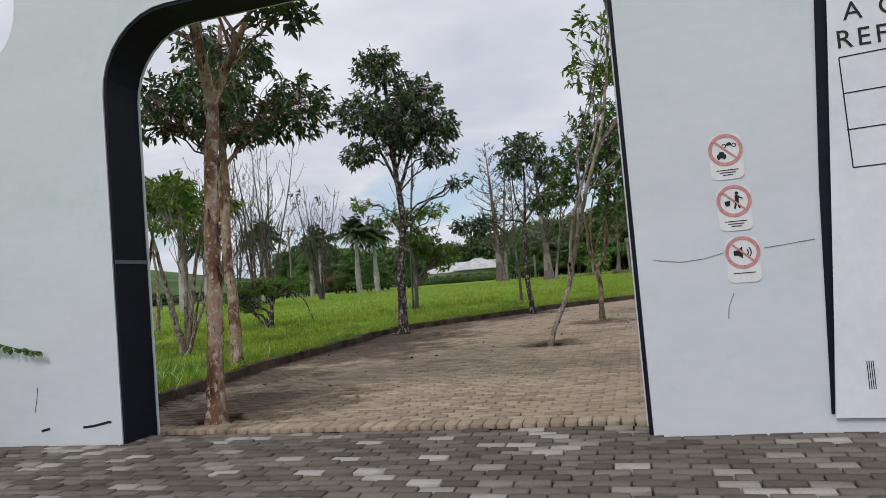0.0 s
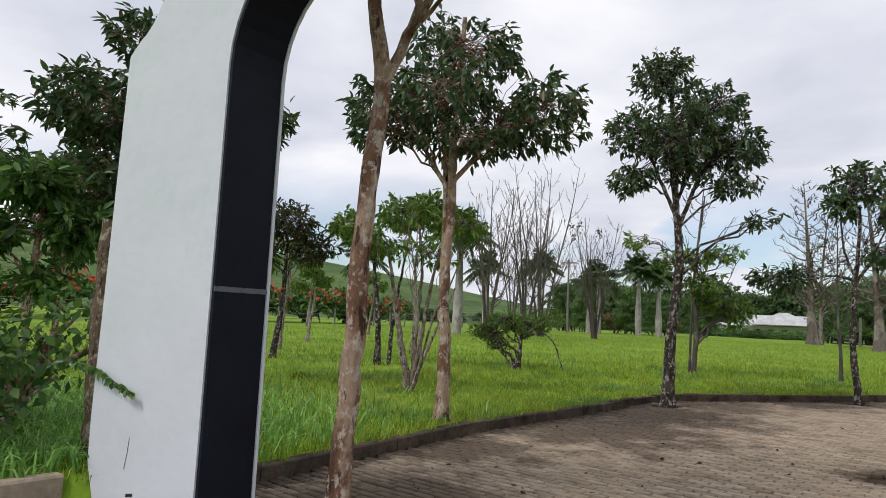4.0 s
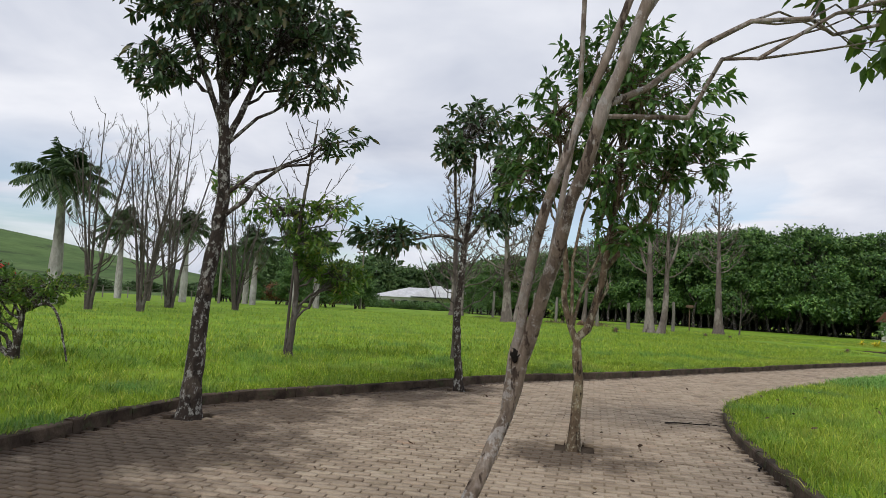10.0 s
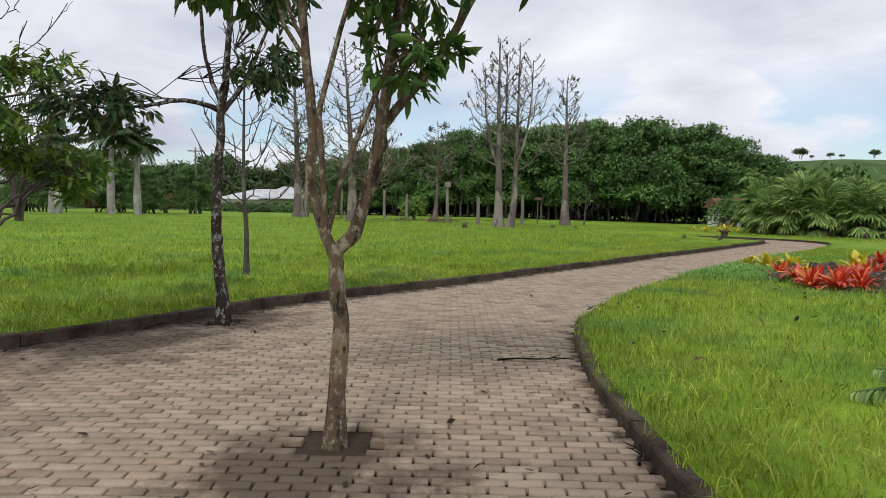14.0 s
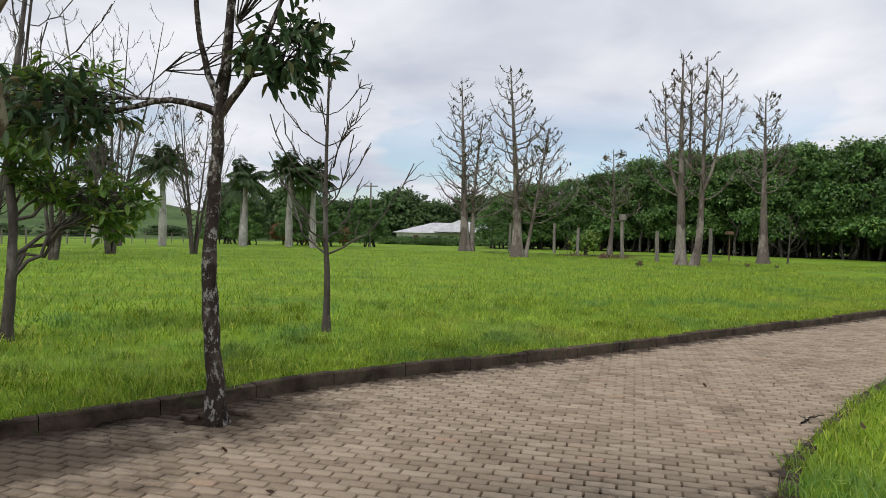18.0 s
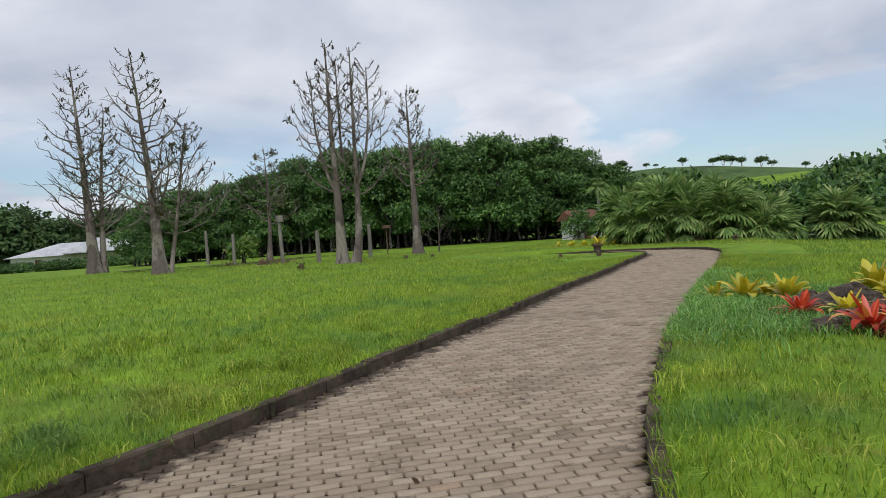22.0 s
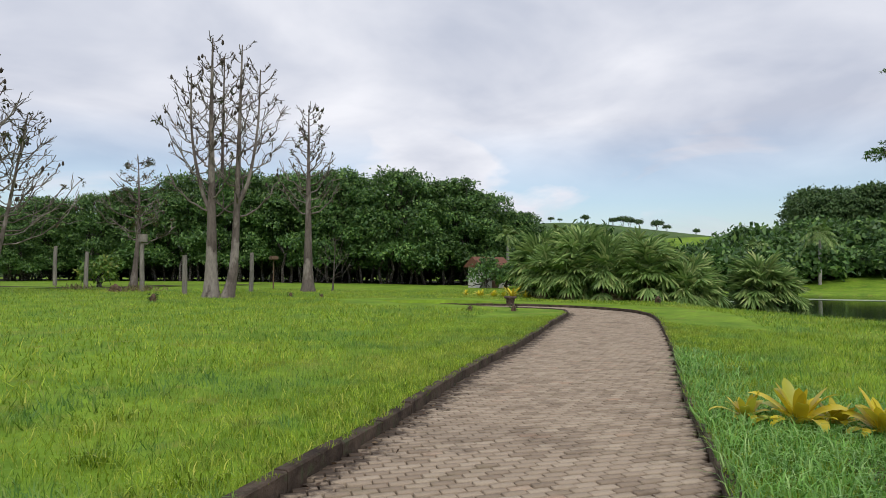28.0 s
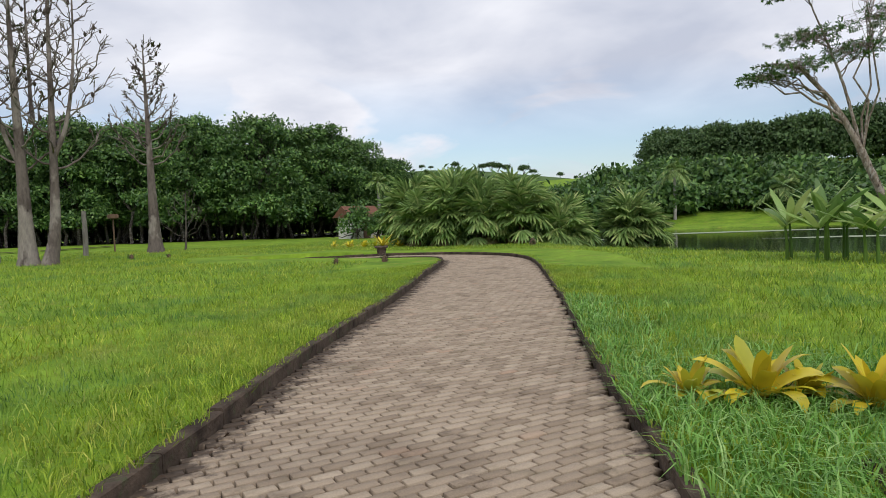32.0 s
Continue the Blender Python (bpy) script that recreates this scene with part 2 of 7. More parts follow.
def paver(name, tones, joint_moss, stain):
    """Concrete paving stones: a tone for each stone, grain, damp stains over many stones."""
    m, nt, b = principled(name, 0.85, 0.3)
    geo = nt.nodes.new("ShaderNodeNewGeometry")
    info = nt.nodes.new("ShaderNodeObjectInfo")
    add = nt.nodes.new("ShaderNodeMath")
    add.operation = "ADD"
    nt.links.new(geo.outputs["Random Per Island"], add.inputs[0])
    nt.links.new(info.outputs["Random"], add.inputs[1])
    fr = nt.nodes.new("ShaderNodeMath")
    fr.operation = "FRACT"
    nt.links.new(add.outputs[0], fr.inputs[0])
    col = ramp_of(nt, fr.outputs[0], tones)
    grain = noise_fac(nt, 90, 4, 0.7)
    mid = noise_fac(nt, 2.2, 6, 0.65)
    wide = noise_fac(nt, 0.42, 5, 0.6)
    col = blend(nt, 0.55, col, ramp_of(nt, grain, [(0.25, (0.28, 0.28, 0.28)), (0.75, (0.7, 0.7, 0.7))]), "OVERLAY")
    col = blend(nt, ramp_of(nt, mid, [(0.56, (0, 0, 0)), (0.72, (0.55, 0.55, 0.55))]), col, joint_moss)
    col = blend(nt, ramp_of(nt, wide, [(0.56, (0, 0, 0)), (0.70, (0.45, 0.45, 0.45))]), col, stain)
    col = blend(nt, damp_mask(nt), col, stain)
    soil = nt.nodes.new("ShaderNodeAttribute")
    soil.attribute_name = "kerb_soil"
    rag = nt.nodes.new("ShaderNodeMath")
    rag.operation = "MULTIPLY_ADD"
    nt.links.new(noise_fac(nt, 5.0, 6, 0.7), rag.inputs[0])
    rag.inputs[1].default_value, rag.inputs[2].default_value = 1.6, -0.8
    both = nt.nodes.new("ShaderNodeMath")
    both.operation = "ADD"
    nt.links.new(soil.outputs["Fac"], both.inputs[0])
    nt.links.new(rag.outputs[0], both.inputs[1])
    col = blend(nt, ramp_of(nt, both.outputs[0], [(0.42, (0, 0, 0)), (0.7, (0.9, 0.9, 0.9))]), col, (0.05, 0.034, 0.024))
    nt.links.new(col, b.inputs["Base Color"])
    bump(nt, b, grain, 0.35, 0.004)
    return m


MAT = {}
MAT["lawn"] = simple("lawn", (0.10, 0.19, 0.018), (0.22, 0.34, 0.03), 0.5, 0.9, 0.6, 0.05, "World", 0.1, None, (0.20, 0.24, 0.04))
MAT["blade"] = grassy("grass_blade", (0.115, 0.21, 0.018), (0.36, 0.47, 0.042), (0.56, 0.56, 0.11), (0.11, 0.25, 0.07))
MAT["weed"] = leafy("weed_blade", (0.10, 0.24, 0.04), (0.24, 0.46, 0.09), 0.4, 0.3, (0.40, 0.58, 0.20))
MAT["soil"] = simple("soil", (0.036, 0.026, 0.018), (0.075, 0.055, 0.038), 3, 0.95, 0.8, 0.02, "World", 0.1)
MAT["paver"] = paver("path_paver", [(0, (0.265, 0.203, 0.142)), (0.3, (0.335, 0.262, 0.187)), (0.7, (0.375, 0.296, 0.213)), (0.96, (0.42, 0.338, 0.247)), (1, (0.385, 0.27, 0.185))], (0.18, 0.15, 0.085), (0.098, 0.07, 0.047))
MAT["cobble"] = paver("street_paver", [(0, (0.085, 0.071, 0.057)), (0.5, (0.14, 0.118, 0.096)), (0.86, (0.185, 0.158, 0.13)), (0.93, (0.34, 0.31, 0.28)), (1, (0.42, 0.39, 0.355))], (0.09, 0.09, 0.06), (0.12, 0.10, 0.08))
MAT["kerb"] = simple("kerb_concrete", (0.028, 0.02, 0.015), (0.125, 0.092, 0.068), 2.5, 0.95, 0.9, 0.02, "World", 0.2, None, (0.07, 0.075, 0.04))
MAT["kerb_pale"] = simple("kerb_pale_concrete", (0.32, 0.25, 0.18), (0.42, 0.34, 0.26), 2.5, 0.9, 0.4, 0.006, "World", 0.2, None, (0.16, 0.14, 0.09))
MAT["white_wall"] = simple("white_paint", (0.63, 0.66, 0.71), (0.67, 0.70, 0.75), 0.9, 0.65, 0.2, 0.004, "World", 0.3, (1, 1, 2.5), (0.60, 0.66, 0.69), 0.1)
MAT["navy"] = simple("navy_paint", (0.004, 0.005, 0.012), (0.009, 0.011, 0.022), 2, 0.55, 0.2, 0.003, "World", 0.2)
MAT["black"] = simple("black_ink", (0.012, 0.012, 0.014), (0.02, 0.02, 0.022), 8, 0.6, 0.1, 0.001)
MAT["banner"] = simple("banner_vinyl", (0.72, 0.73, 0.80), (0.78, 0.79, 0.85), 1.2, 0.55, 0.2, 0.004)
MAT["sticker"] = simple("sticker_white", (0.72, 0.72, 0.74), (0.78, 0.78, 0.8), 4, 0.5, 0.1, 0.001)
MAT["pink"] = simple("sign_red", (0.55, 0.22, 0.22), (0.62, 0.30, 0.30), 6, 0.5, 0.1, 0.001)
MAT["bark_brown"] = bark("brown_bark", (0.20, 0.11, 0.07), (0.37, 0.26, 0.185), (0.04, 0.024, 0.018), 6, 0.47, (0.52, 0.46, 0.39), 0.40)
MAT["bark_dark"] = bark("dark_bark", (0.045, 0.034, 0.028), (0.09, 0.07, 0.055), (0.014, 0.011, 0.009), 7, 0.56, (0.36, 0.35, 0.32), 0.38)
MAT["bark_pale"] = bark("pale_bark", (0.23, 0.18, 0.14), (0.33, 0.28, 0.24), (0.05, 0.034, 0.026), 7, 0.52, (0.40, 0.37, 0.34), 0.42)
MAT["bark_mossy"] = bark("mossy_bark", (0.14, 0.10, 0.065), (0.23, 0.18, 0.11), (0.03, 0.021, 0.015), 8, 0.54, (0.33, 0.30, 0.22), 0.41)
MAT["bark_grey"] = bark("grey_bark", (0.15, 0.122, 0.108), (0.26, 0.225, 0.20), (0.05, 0.038, 0.033), 1.6, 0.5)
MAT["twig"] = bark("bare_twig", (0.10, 0.083, 0.074), (0.16, 0.142, 0.13), (0.045, 0.037, 0.033), 4, 0.55)
MAT["palm_trunk"] = bark("palm_trunk", (0.34, 0.32, 0.30), (0.45, 0.43, 0.41), (0.16, 0.14, 0.13), 1.5, 0.5)
MAT["leaf_dark"] = leafy("dark_leaf", (0.036, 0.076, 0.034), (0.085, 0.15, 0.055), 0.36, 0.25, (0.16, 0.13, 0.055))
MAT["leaf_mid"] = leafy("green_leaf", (0.042, 0.105, 0.026), (0.105, 0.21, 0.045), 0.38, 0.28, (0.15, 0.24, 0.045))
MAT["leaf_light"] = leafy("light_leaf", (0.07, 0.15, 0.025), (0.15, 0.26, 0.04), 0.45, 0.3, (0.28, 0.30, 0.06))
MAT["leaf_brown"] = leafy("brownish_leaf", (0.035, 0.045, 0.018), (0.08, 0.085, 0.03), 0.5, 0.2, (0.13, 0.07, 0.035))
MAT["leaf_wood"] = leafy("wood_leaf", (0.032, 0.085, 0.024), (0.125, 0.235, 0.058), 0.45, 0.25, (0.21, 0.33, 0.08), 0.3, (0.12, 0.85))
MAT["leaf_far"] = leafy("far_leaf", (0.036, 0.078, 0.026), (0.09, 0.16, 0.045), 0.6, 0.15, (0.09, 0.13, 0.04), 0.08)
MAT["leaf_palm"] = leafy("palm_leaf", (0.12, 0.22, 0.06), (0.32, 0.45, 0.14), 0.40, 0.3, (0.46, 0.52, 0.20), 0.5)
MAT["leaf_royal"] = leafy("royal_palm_leaf", (0.035, 0.075, 0.028), (0.085, 0.14, 0.05), 0.42, 0.2, (0.12, 0.17, 0.06), 0.5)
MAT["leaf_dry"] = leafy("dry_palm_leaf", (0.16, 0.13, 0.07), (0.26, 0.21, 0.11), 0.7, 0.15)
MAT["leaf_copper"] = leafy("copper_leaf", (0.10, 0.045, 0.02), (0.22, 0.10, 0.04), 0.5, 0.2, (0.14, 0.13, 0.04))
MAT["joint"] = simple("grey_joint", (0.10, 0.11, 0.13), (0.15, 0.16, 0.19), 8, 0.7, 0.1, 0.001)
MAT["crack"] = simple("old_crack", (0.16, 0.17, 0.18), (0.30, 0.32, 0.33), 14, 0.9, 0.3, 0.002)
MAT["rot"] = simple("rotten_wood", (0.008, 0.006, 0.005), (0.025, 0.017, 0.013), 12, 0.9, 0.8, 0.01)
MAT["red_flower"] = leafy("red_flower", (0.42, 0.035, 0.025), (0.68, 0.08, 0.05), 0.5, 0.25)
MAT["brom_red"] = leafy("red_bromeliad", (0.42, 0.02, 0.012), (0.75, 0.11, 0.04), 0.35, 0.25, (0.70, 0.32, 0.06), 3)
MAT["brom_yellow"] = leafy("yellow_bromeliad", (0.42, 0.36, 0.02), (0.72, 0.58, 0.035), 0.35, 0.25, (0.45, 0.48, 0.05), 3)
MAT["stone"] = simple("field_stone", (0.04, 0.03, 0.024), (0.15, 0.115, 0.09), 4, 0.9, 0.9, 0.03, "World", 0.2, None, (0.22, 0.18, 0.15))
# near-black ground: the shade under the wood is put into its colour
MAT["shaded_forest_floor"] = simple("shaded_forest_floor", (0.012, 0.014, 0.008), (0.03, 0.028, 0.016), 0.6, 0.95, 0.6, 0.05, "World", 0.1)
MAT["hill"] = simple("hill_grass", (0.05, 0.09, 0.03), (0.11, 0.17, 0.055), 0.03, 0.95, 0.3, 0.3, "World", 0.1, None, (0.05, 0.075, 0.03))
MAT["roof"] = simple("pale_roof", (0.42, 0.42, 0.44), (0.62, 0.62, 0.64), 0.6, 0.7, 0.3, 0.02, "World", 0.3)
MAT["plaster"] = simple("pale_plaster", (0.62, 0.60, 0.57), (0.72, 0.70, 0.68), 0.5, 0.8, 0.2, 0.01, "World")
MAT["post_wood"] = simple("weathered_post", (0.15, 0.135, 0.12), (0.29, 0.26, 0.235), 5, 0.9, 0.5, 0.01, "World", 0.2, (1, 1, 0.2))
MAT["terracotta"] = simple("terracotta", (0.13, 0.06, 0.04), (0.20, 0.09, 0.055), 6, 0.85, 0.3, 0.01)
MAT["yellow"] = simple("yellow_paint", (0.60, 0.38, 0.02), (0.70, 0.48, 0.04), 6, 0.6, 0.2, 0.005)
MAT["brown_wood"] = simple("brown_wood", (0.10, 0.065, 0.045), (0.17, 0.11, 0.075), 6, 0.85, 0.4, 0.006, "World", 0.2, (1, 1, 0.2))
MAT["dry_leaf"] = leafy("dry_leaf", (0.035, 0.022, 0.014), (0.10, 0.06, 0.035), 0.8, 0.1, (0.16, 0.11, 0.06))
MAT["pod"] = simple("seed_pod", (0.04, 0.03, 0.025), (0.08, 0.06, 0.045), 8, 0.8, 0.2, 0.005)
MAT["lily"] = simple("lily_pads", (0.18, 0.24, 0.12), (0.32, 0.36, 0.24), 2, 0.6, 0.2, 0.01, "World")


def water_material():
    m, nt, b = principled("pond_water", 0.08, 0.5)
    b.inputs["Base Color"].default_value = (0.018, 0.022, 0.014, 1)
    bump(nt, b, noise_fac(nt, 1.6, 3, 0.5, "World", (1, 1, 1)), 0.12, 0.03)
    return m


MAT["water"] = water_material()


# ---- mesh helpers ----
def rng_of(seed):
    return np.random.default_rng(seed)


def mesh_from(name, verts, faces, material, smooth=False):
    me = bpy.data.meshes.new(name)
    verts = np.asarray(verts, dtype=np.float64)
    if isinstance(faces, np.ndarray):
        n, k = faces.shape
        me.vertices.add(len(verts))
        me.vertices.foreach_set("co", verts.ravel())
        me.loops.add(n * k)
        me.loops.foreach_set("vertex_index", faces.ravel().astype(np.int32))
        me.polygons.add(n)
        me.polygons.foreach_set("loop_start", np.arange(0, n * k, k, dtype=np.int32))
        me.update(calc_edges=True)
    else:
        me.from_pydata([tuple(v) for v in verts], [], faces)
        me.update()
    if smooth:
        me.shade_smooth()
    me.materials.append(material)
    return me


def put(name, me, parent=None, label="", kind=""):
    ob = new(name, me)
    if parent is not None:
        ob.parent = parent
    return tagged(ob, label=label, kind=kind)


def thing(name, place, label, category, group="", kind=""):
    ob = new(name)
    ob.location = place
    ob.empty_display_size = 0.1
    return tagged(ob, label, category, group, kind)


def part(name, bm, material, parent, label="", smooth=False):
    me = bpy.data.meshes.new(name)
    bm.to_mesh(me)
    bm.free()
    if smooth:
        me.shade_smooth()
    me.materials.append(material)
    return put(name, me, parent, label)


def box_bm(x0, y0, z0, x1, y1, z1, bevel=0.0, bm=None):
    own = bm is None
    bm = bm or bmesh.new()
    got = bmesh.ops.create_cube(bm, size=1.0)["verts"]
    for v in got:
        v.co = Vector((x0 + (v.co.x + 0.5) * (x1 - x0), y0 + (v.co.y + 0.5) * (y1 - y0), z0 + (v.co.z + 0.5) * (z1 - z0)))
    if bevel and own:
        bmesh.ops.bevel(bm, geom=bm.edges[:], offset=bevel, segments=2, affect="EDGES")
    return bm


def curve_points(pts, step):
    """Points at even steps along a smooth line through pts (2D or 3D)."""
    p = np.array(pts, float)
    ext = np.vstack([2 * p[0] - p[1], p, 2 * p[-1] - p[-2]])
    out = []
    for i in range(1, len(ext) - 2):
        a, b, c, d = ext[i - 1], ext[i], ext[i + 1], ext[i + 2]
        for u in np.linspace(0, 1, 24, endpoint=False):
            out.append(0.5 * (2 * b + (c - a) * u + (2 * a - 5 * b + 4 * c - d) * u**2 + (3 * b - a - 3 * c + d) * u**3))
    out.append(p[-1])
    out = np.array(out)
    run = np.r_[0, np.cumsum(np.linalg.norm(np.diff(out, axis=0), axis=1))]
    s = np.arange(0, run[-1], step)
    return np.stack([np.interp(s, run, out[:, k]) for k in range(p.shape[1])], 1)


class Tubes:
    """Collects tapered round branches into one mesh."""

    def __init__(self):
        self.v, self.f, self.n = [], [], 0

    def add(self, pts, radii, sides=5):
        p = np.asarray(pts, float)
        r = np.broadcast_to(np.asarray(radii, float), (len(p),))
        t = np.gradient(p, axis=0)
        t /= np.linalg.norm(t, axis=1)[:, None] + 1e-9
        ref = np.where(np.abs(t[:, 2:3]) > 0.9, np.array([[1.0, 0, 0]]), np.array([[0, 0, 1.0]]))
        ref = ref[0] if abs(t[:, 2]).mean() < 0.9 else np.array([1.0, 0, 0])
        a = np.cross(t, ref)
        a /= np.linalg.norm(a, axis=1)[:, None] + 1e-9
        b = np.cross(t, a)
        ang = np.arange(sides) * 2 * np.pi / sides
        ring = p[:, None] + r[:, None, None] * (np.cos(ang)[None, :, None] * a[:, None] + np.sin(ang)[None, :, None] * b[:, None])
        self.v.append(ring.reshape(-1, 3))
        k = len(p)
        i = np.arange(k - 1)[:, None] * sides + np.arange(sides)[None]
        j = np.arange(k - 1)[:, None] * sides + (np.arange(sides)[None] + 1) % sides
        self.f.append(np.stack([i, j, j + sides, i + sides], -1).reshape(-1, 4) + self.n)
        self.n += k * sides

    def mesh(self, name, material):
        return mesh_from(name, np.concatenate(self.v), np.concatenate(self.f), material, True)


def unit(v):
    return v / (np.linalg.norm(v, axis=-1, keepdims=True) + 1e-9)


def leaf_mesh(name, at, along, normal, length, width, material, droop=0.15, plain=False):
    """One pointed, folded leaf for each row."""
    at, along, normal = np.asarray(at), unit(np.asarray(along)), np.asarray(normal)
    side = unit(np.cross(along, normal))
    up = unit(np.cross(side, along))
    L, W = np.asarray(length)[:, None], np.asarray(width)[:, None]
    rows = []
    if plain:
        for u, v, w in ((0, 0, 0), (0.45, 0.5, 0.05), (1, 0, -0.05), (0.45, -0.5, 0.05)):
            rows.append(at + along * L * u + side * W * v + up * (W * w * 1.6 - L * droop * u * u))
        return mesh_from(name, np.stack(rows, 1).reshape(-1, 3), np.arange(len(at) * 4).reshape(-1, 4), material)
    for u, v, w in ((0, 0, 0), (0.35, 0.5, 0.10), (0.72, 0.38, 0.02), (1, 0, -0.05), (0.72, -0.38, 0.02), (0.35, -0.5, 0.10)):
        rows.append(at + along * L * u + side * W * v + up * (W * w * 1.6 - L * droop * u * u))
    v = np.stack(rows, 1).reshape(-1, 3)
    k = np.arange(len(at))[:, None] * 6
    f = np.concatenate([k + np.array([[0, 1, 2, 3]]), k + np.array([[0, 3, 4, 5]])])
    return mesh_from(name, v, f, material)


def bend(p, q, lift, rng, n=6, wob=0.05):
    """A branch from p to q that rises first by lift and wobbles."""
    u = np.linspace(0, 1, n)[:, None]
    d = np.linalg.norm(np.subtract(q, p))
    mid = np.array(p) * (1 - u) + np.array(q) * u
    mid[:, 2:] += lift * d * np.sin(np.pi * u) * (1 - u)
    mid[1:-1] += rng.normal(0, wob * d / n, (n - 2, 3))
    return mid


# ---- the plan: kerb lines, ground heights ----
LEFT = curve_points([(-3.4, 6.25), (-3.3, 7.5), (-3.2, 9.3), (-3.05, 11.2), (-2.8, 12.6), (-2.5, 14.2), (-2.25, 16.1), (-1.85, 17.6), (-0.7, 19.0), (0.3, 20.15), (1.35, 21.3), (2.3, 22.5), (3.4, 23.5), (5.05, 24.85), (6.45, 26.15), (8.8, 28.4), (11.6, 30.95), (14.5, 33.75), (18.6, 37.4), (22.3, 40.95), (25.3, 43.7), (27.6, 46.0), (28.4, 47.5), (27.8, 49.3), (26.0, 50.8), (22.4, 52.2)], 0.25)
RIGHT = curve_points([(5.3, 5.0), (4.95, 8), (4.75, 11.5), (4.8, 13.5), (5.1, 15.5), (5.5, 17.5), (6.2, 19.7), (6.95, 20.95), (8.35, 22.9), (9.4, 24.1), (11.7, 26.5), (13.5, 28.15), (15.55, 30.1), (19.4, 33.5), (24.0, 37.7), (28.0, 41.5), (30.1, 43.9), (31.3, 46.3), (31.6, 49.1), (30.8, 51.9), (28.5, 54.2), (23.2, 55.8)], 0.25)
GATE_A, GATE_B = np.array((-2.46, 5.79)), np.array((1.975, 4.98))
GATE_DIR = (GATE_B - GATE_A) / np.linalg.norm(GATE_B - GATE_A)
GATE_BACK = np.array((-GATE_DIR[1], GATE_DIR[0]))
GATE_TURN = math.degrees(math.atan2(GATE_DIR[1], GATE_DIR[0]))
PAVING_LINE = [tuple(GATE_A + GATE_DIR * 4.0 + GATE_BACK * b) for b in (-1.2, 15.0, 35.0, 56.0)]
STREET_LEFT = curve_points([(-5.0, -8), (-4.5, 0), (-4.2, 3), (-4.2, 4.6), (-4.2, 5.4), (-4.1, 6.1)], 0.25)
PAVED = np.vstack([STREET_LEFT[:, :2], LEFT, RIGHT[::-1], [(5.8, 4.3), (13.0, 2.98), (13.0, -8.0)]])


def inside(x, y, poly):
    """Which of the points lie inside a polygon."""
    x, y = np.asarray(x, float), np.asarray(y, float)
    hit = np.zeros(x.shape, bool)
    px, py = poly[:, 0], poly[:, 1]
    for i in range(len(poly)):
        x0, y0, x1, y1 = px[i - 1], py[i - 1], px[i], py[i]
        if y0 == y1:
            continue
        cross = (y0 > y) != (y1 > y)
        hit ^= cross & (x < (x1 - x0) * (y - y0) / (y1 - y0) + x0)
    return hit


def near_line(x, y, line):
    """Distance from points to a polyline given at close steps."""
    x, y = np.atleast_1d(x).astype(float), np.atleast_1d(y).astype(float)
    best = np.full(x.shape, 1e9)
    for a, b in line[::2]:
        best = np.minimum(best, (x - a) ** 2 + (y - b) ** 2)
    return np.sqrt(best)


def smooth(v, a, b):
    u = np.clip((v - a) / (b - a), 0, 1)
    return u * u * (3 - 2 * u)


POND = np.array([(38.6, 60.2), (42.5, 56.8), (41.0, 52.2), (37.6, 47.6), (35.6, 43.2), (34.4, 38.6), (34.4, 35.0), (36.0, 30.0), (42.0, 26.0), (56.0, 24.5), (74.0, 29.0), (84.0, 40.0), (84.0, 54.0), (77.0, 65.0), (61.0, 72.0), (44.0, 67.0)], float)


def height(x, y):
    """The lawn's height above the paving."""
    x, y = np.atleast_1d(x).astype(float), np.atleast_1d(y).astype(float)
    side = (-0.71 * (x - 8) + 0.70 * (y - 27.8))
    z = 0.11 + 0.20 * smooth(side, 0.8, 6) + 0.45 * smooth(side, 8, 45)
    z += 0.05 * np.sin(x * 0.31 + 1.3) * np.sin(y * 0.27) * smooth(np.abs(side - 1), 3, 8)
    east = 0.71 * (x - 30) - 0.5 * (y - 44)
    z -= 0.25 * smooth(east, 2, 16) * (side < 0)
    pond_d = near_line(x, y, curve_points(np.vstack([POND, POND[:1]]), 1.0))
    wet = inside(x, y, POND)
    z = np.where(wet, -0.9, z + (np.clip(0.12 - z, -0.5, 0)) * (1 - smooth(pond_d, 0, 3)) * 0)
    far = np.hypot(x - 20, y - 40)
    # wooded bank beyond the pond and open hills round about
    z += 9.5 * smooth(x + 0.25 * y, 100, 150) * (1 - smooth(y, 120, 190))
    hills = ((-285, 315, 150, 110, 29), (-440, 180, 170, 150, 34), (300, 333, 86, 86, 25), (225, 420, 90, 90, 24), (470, 260, 150, 120, 22), (60, 620, 330, 120, 22), (-40, -420, 300, 120, 25), (-600, -100, 160, 250, 40), (650, -80, 200, 300, 40))
    for hx, hy, sx, sy, hh in hills:
        z += hh * np.exp(-((x - hx) / sx) ** 2 - ((y - hy) / sy) ** 2) * smooth(far, 90, 200)
    return z


def axis_steps(lo, hi, c, fine, reach):
    out, v, step = [c], c, fine
    for sgn, end in ((1, hi), (-1, lo)):
        v, step = c, fine
        while abs(v - c) < abs(end - c):
            if abs(v - c) > reach:
                step *= 1.16
            v += sgn * step
            out.append(v)
    return np.array(sorted(out))


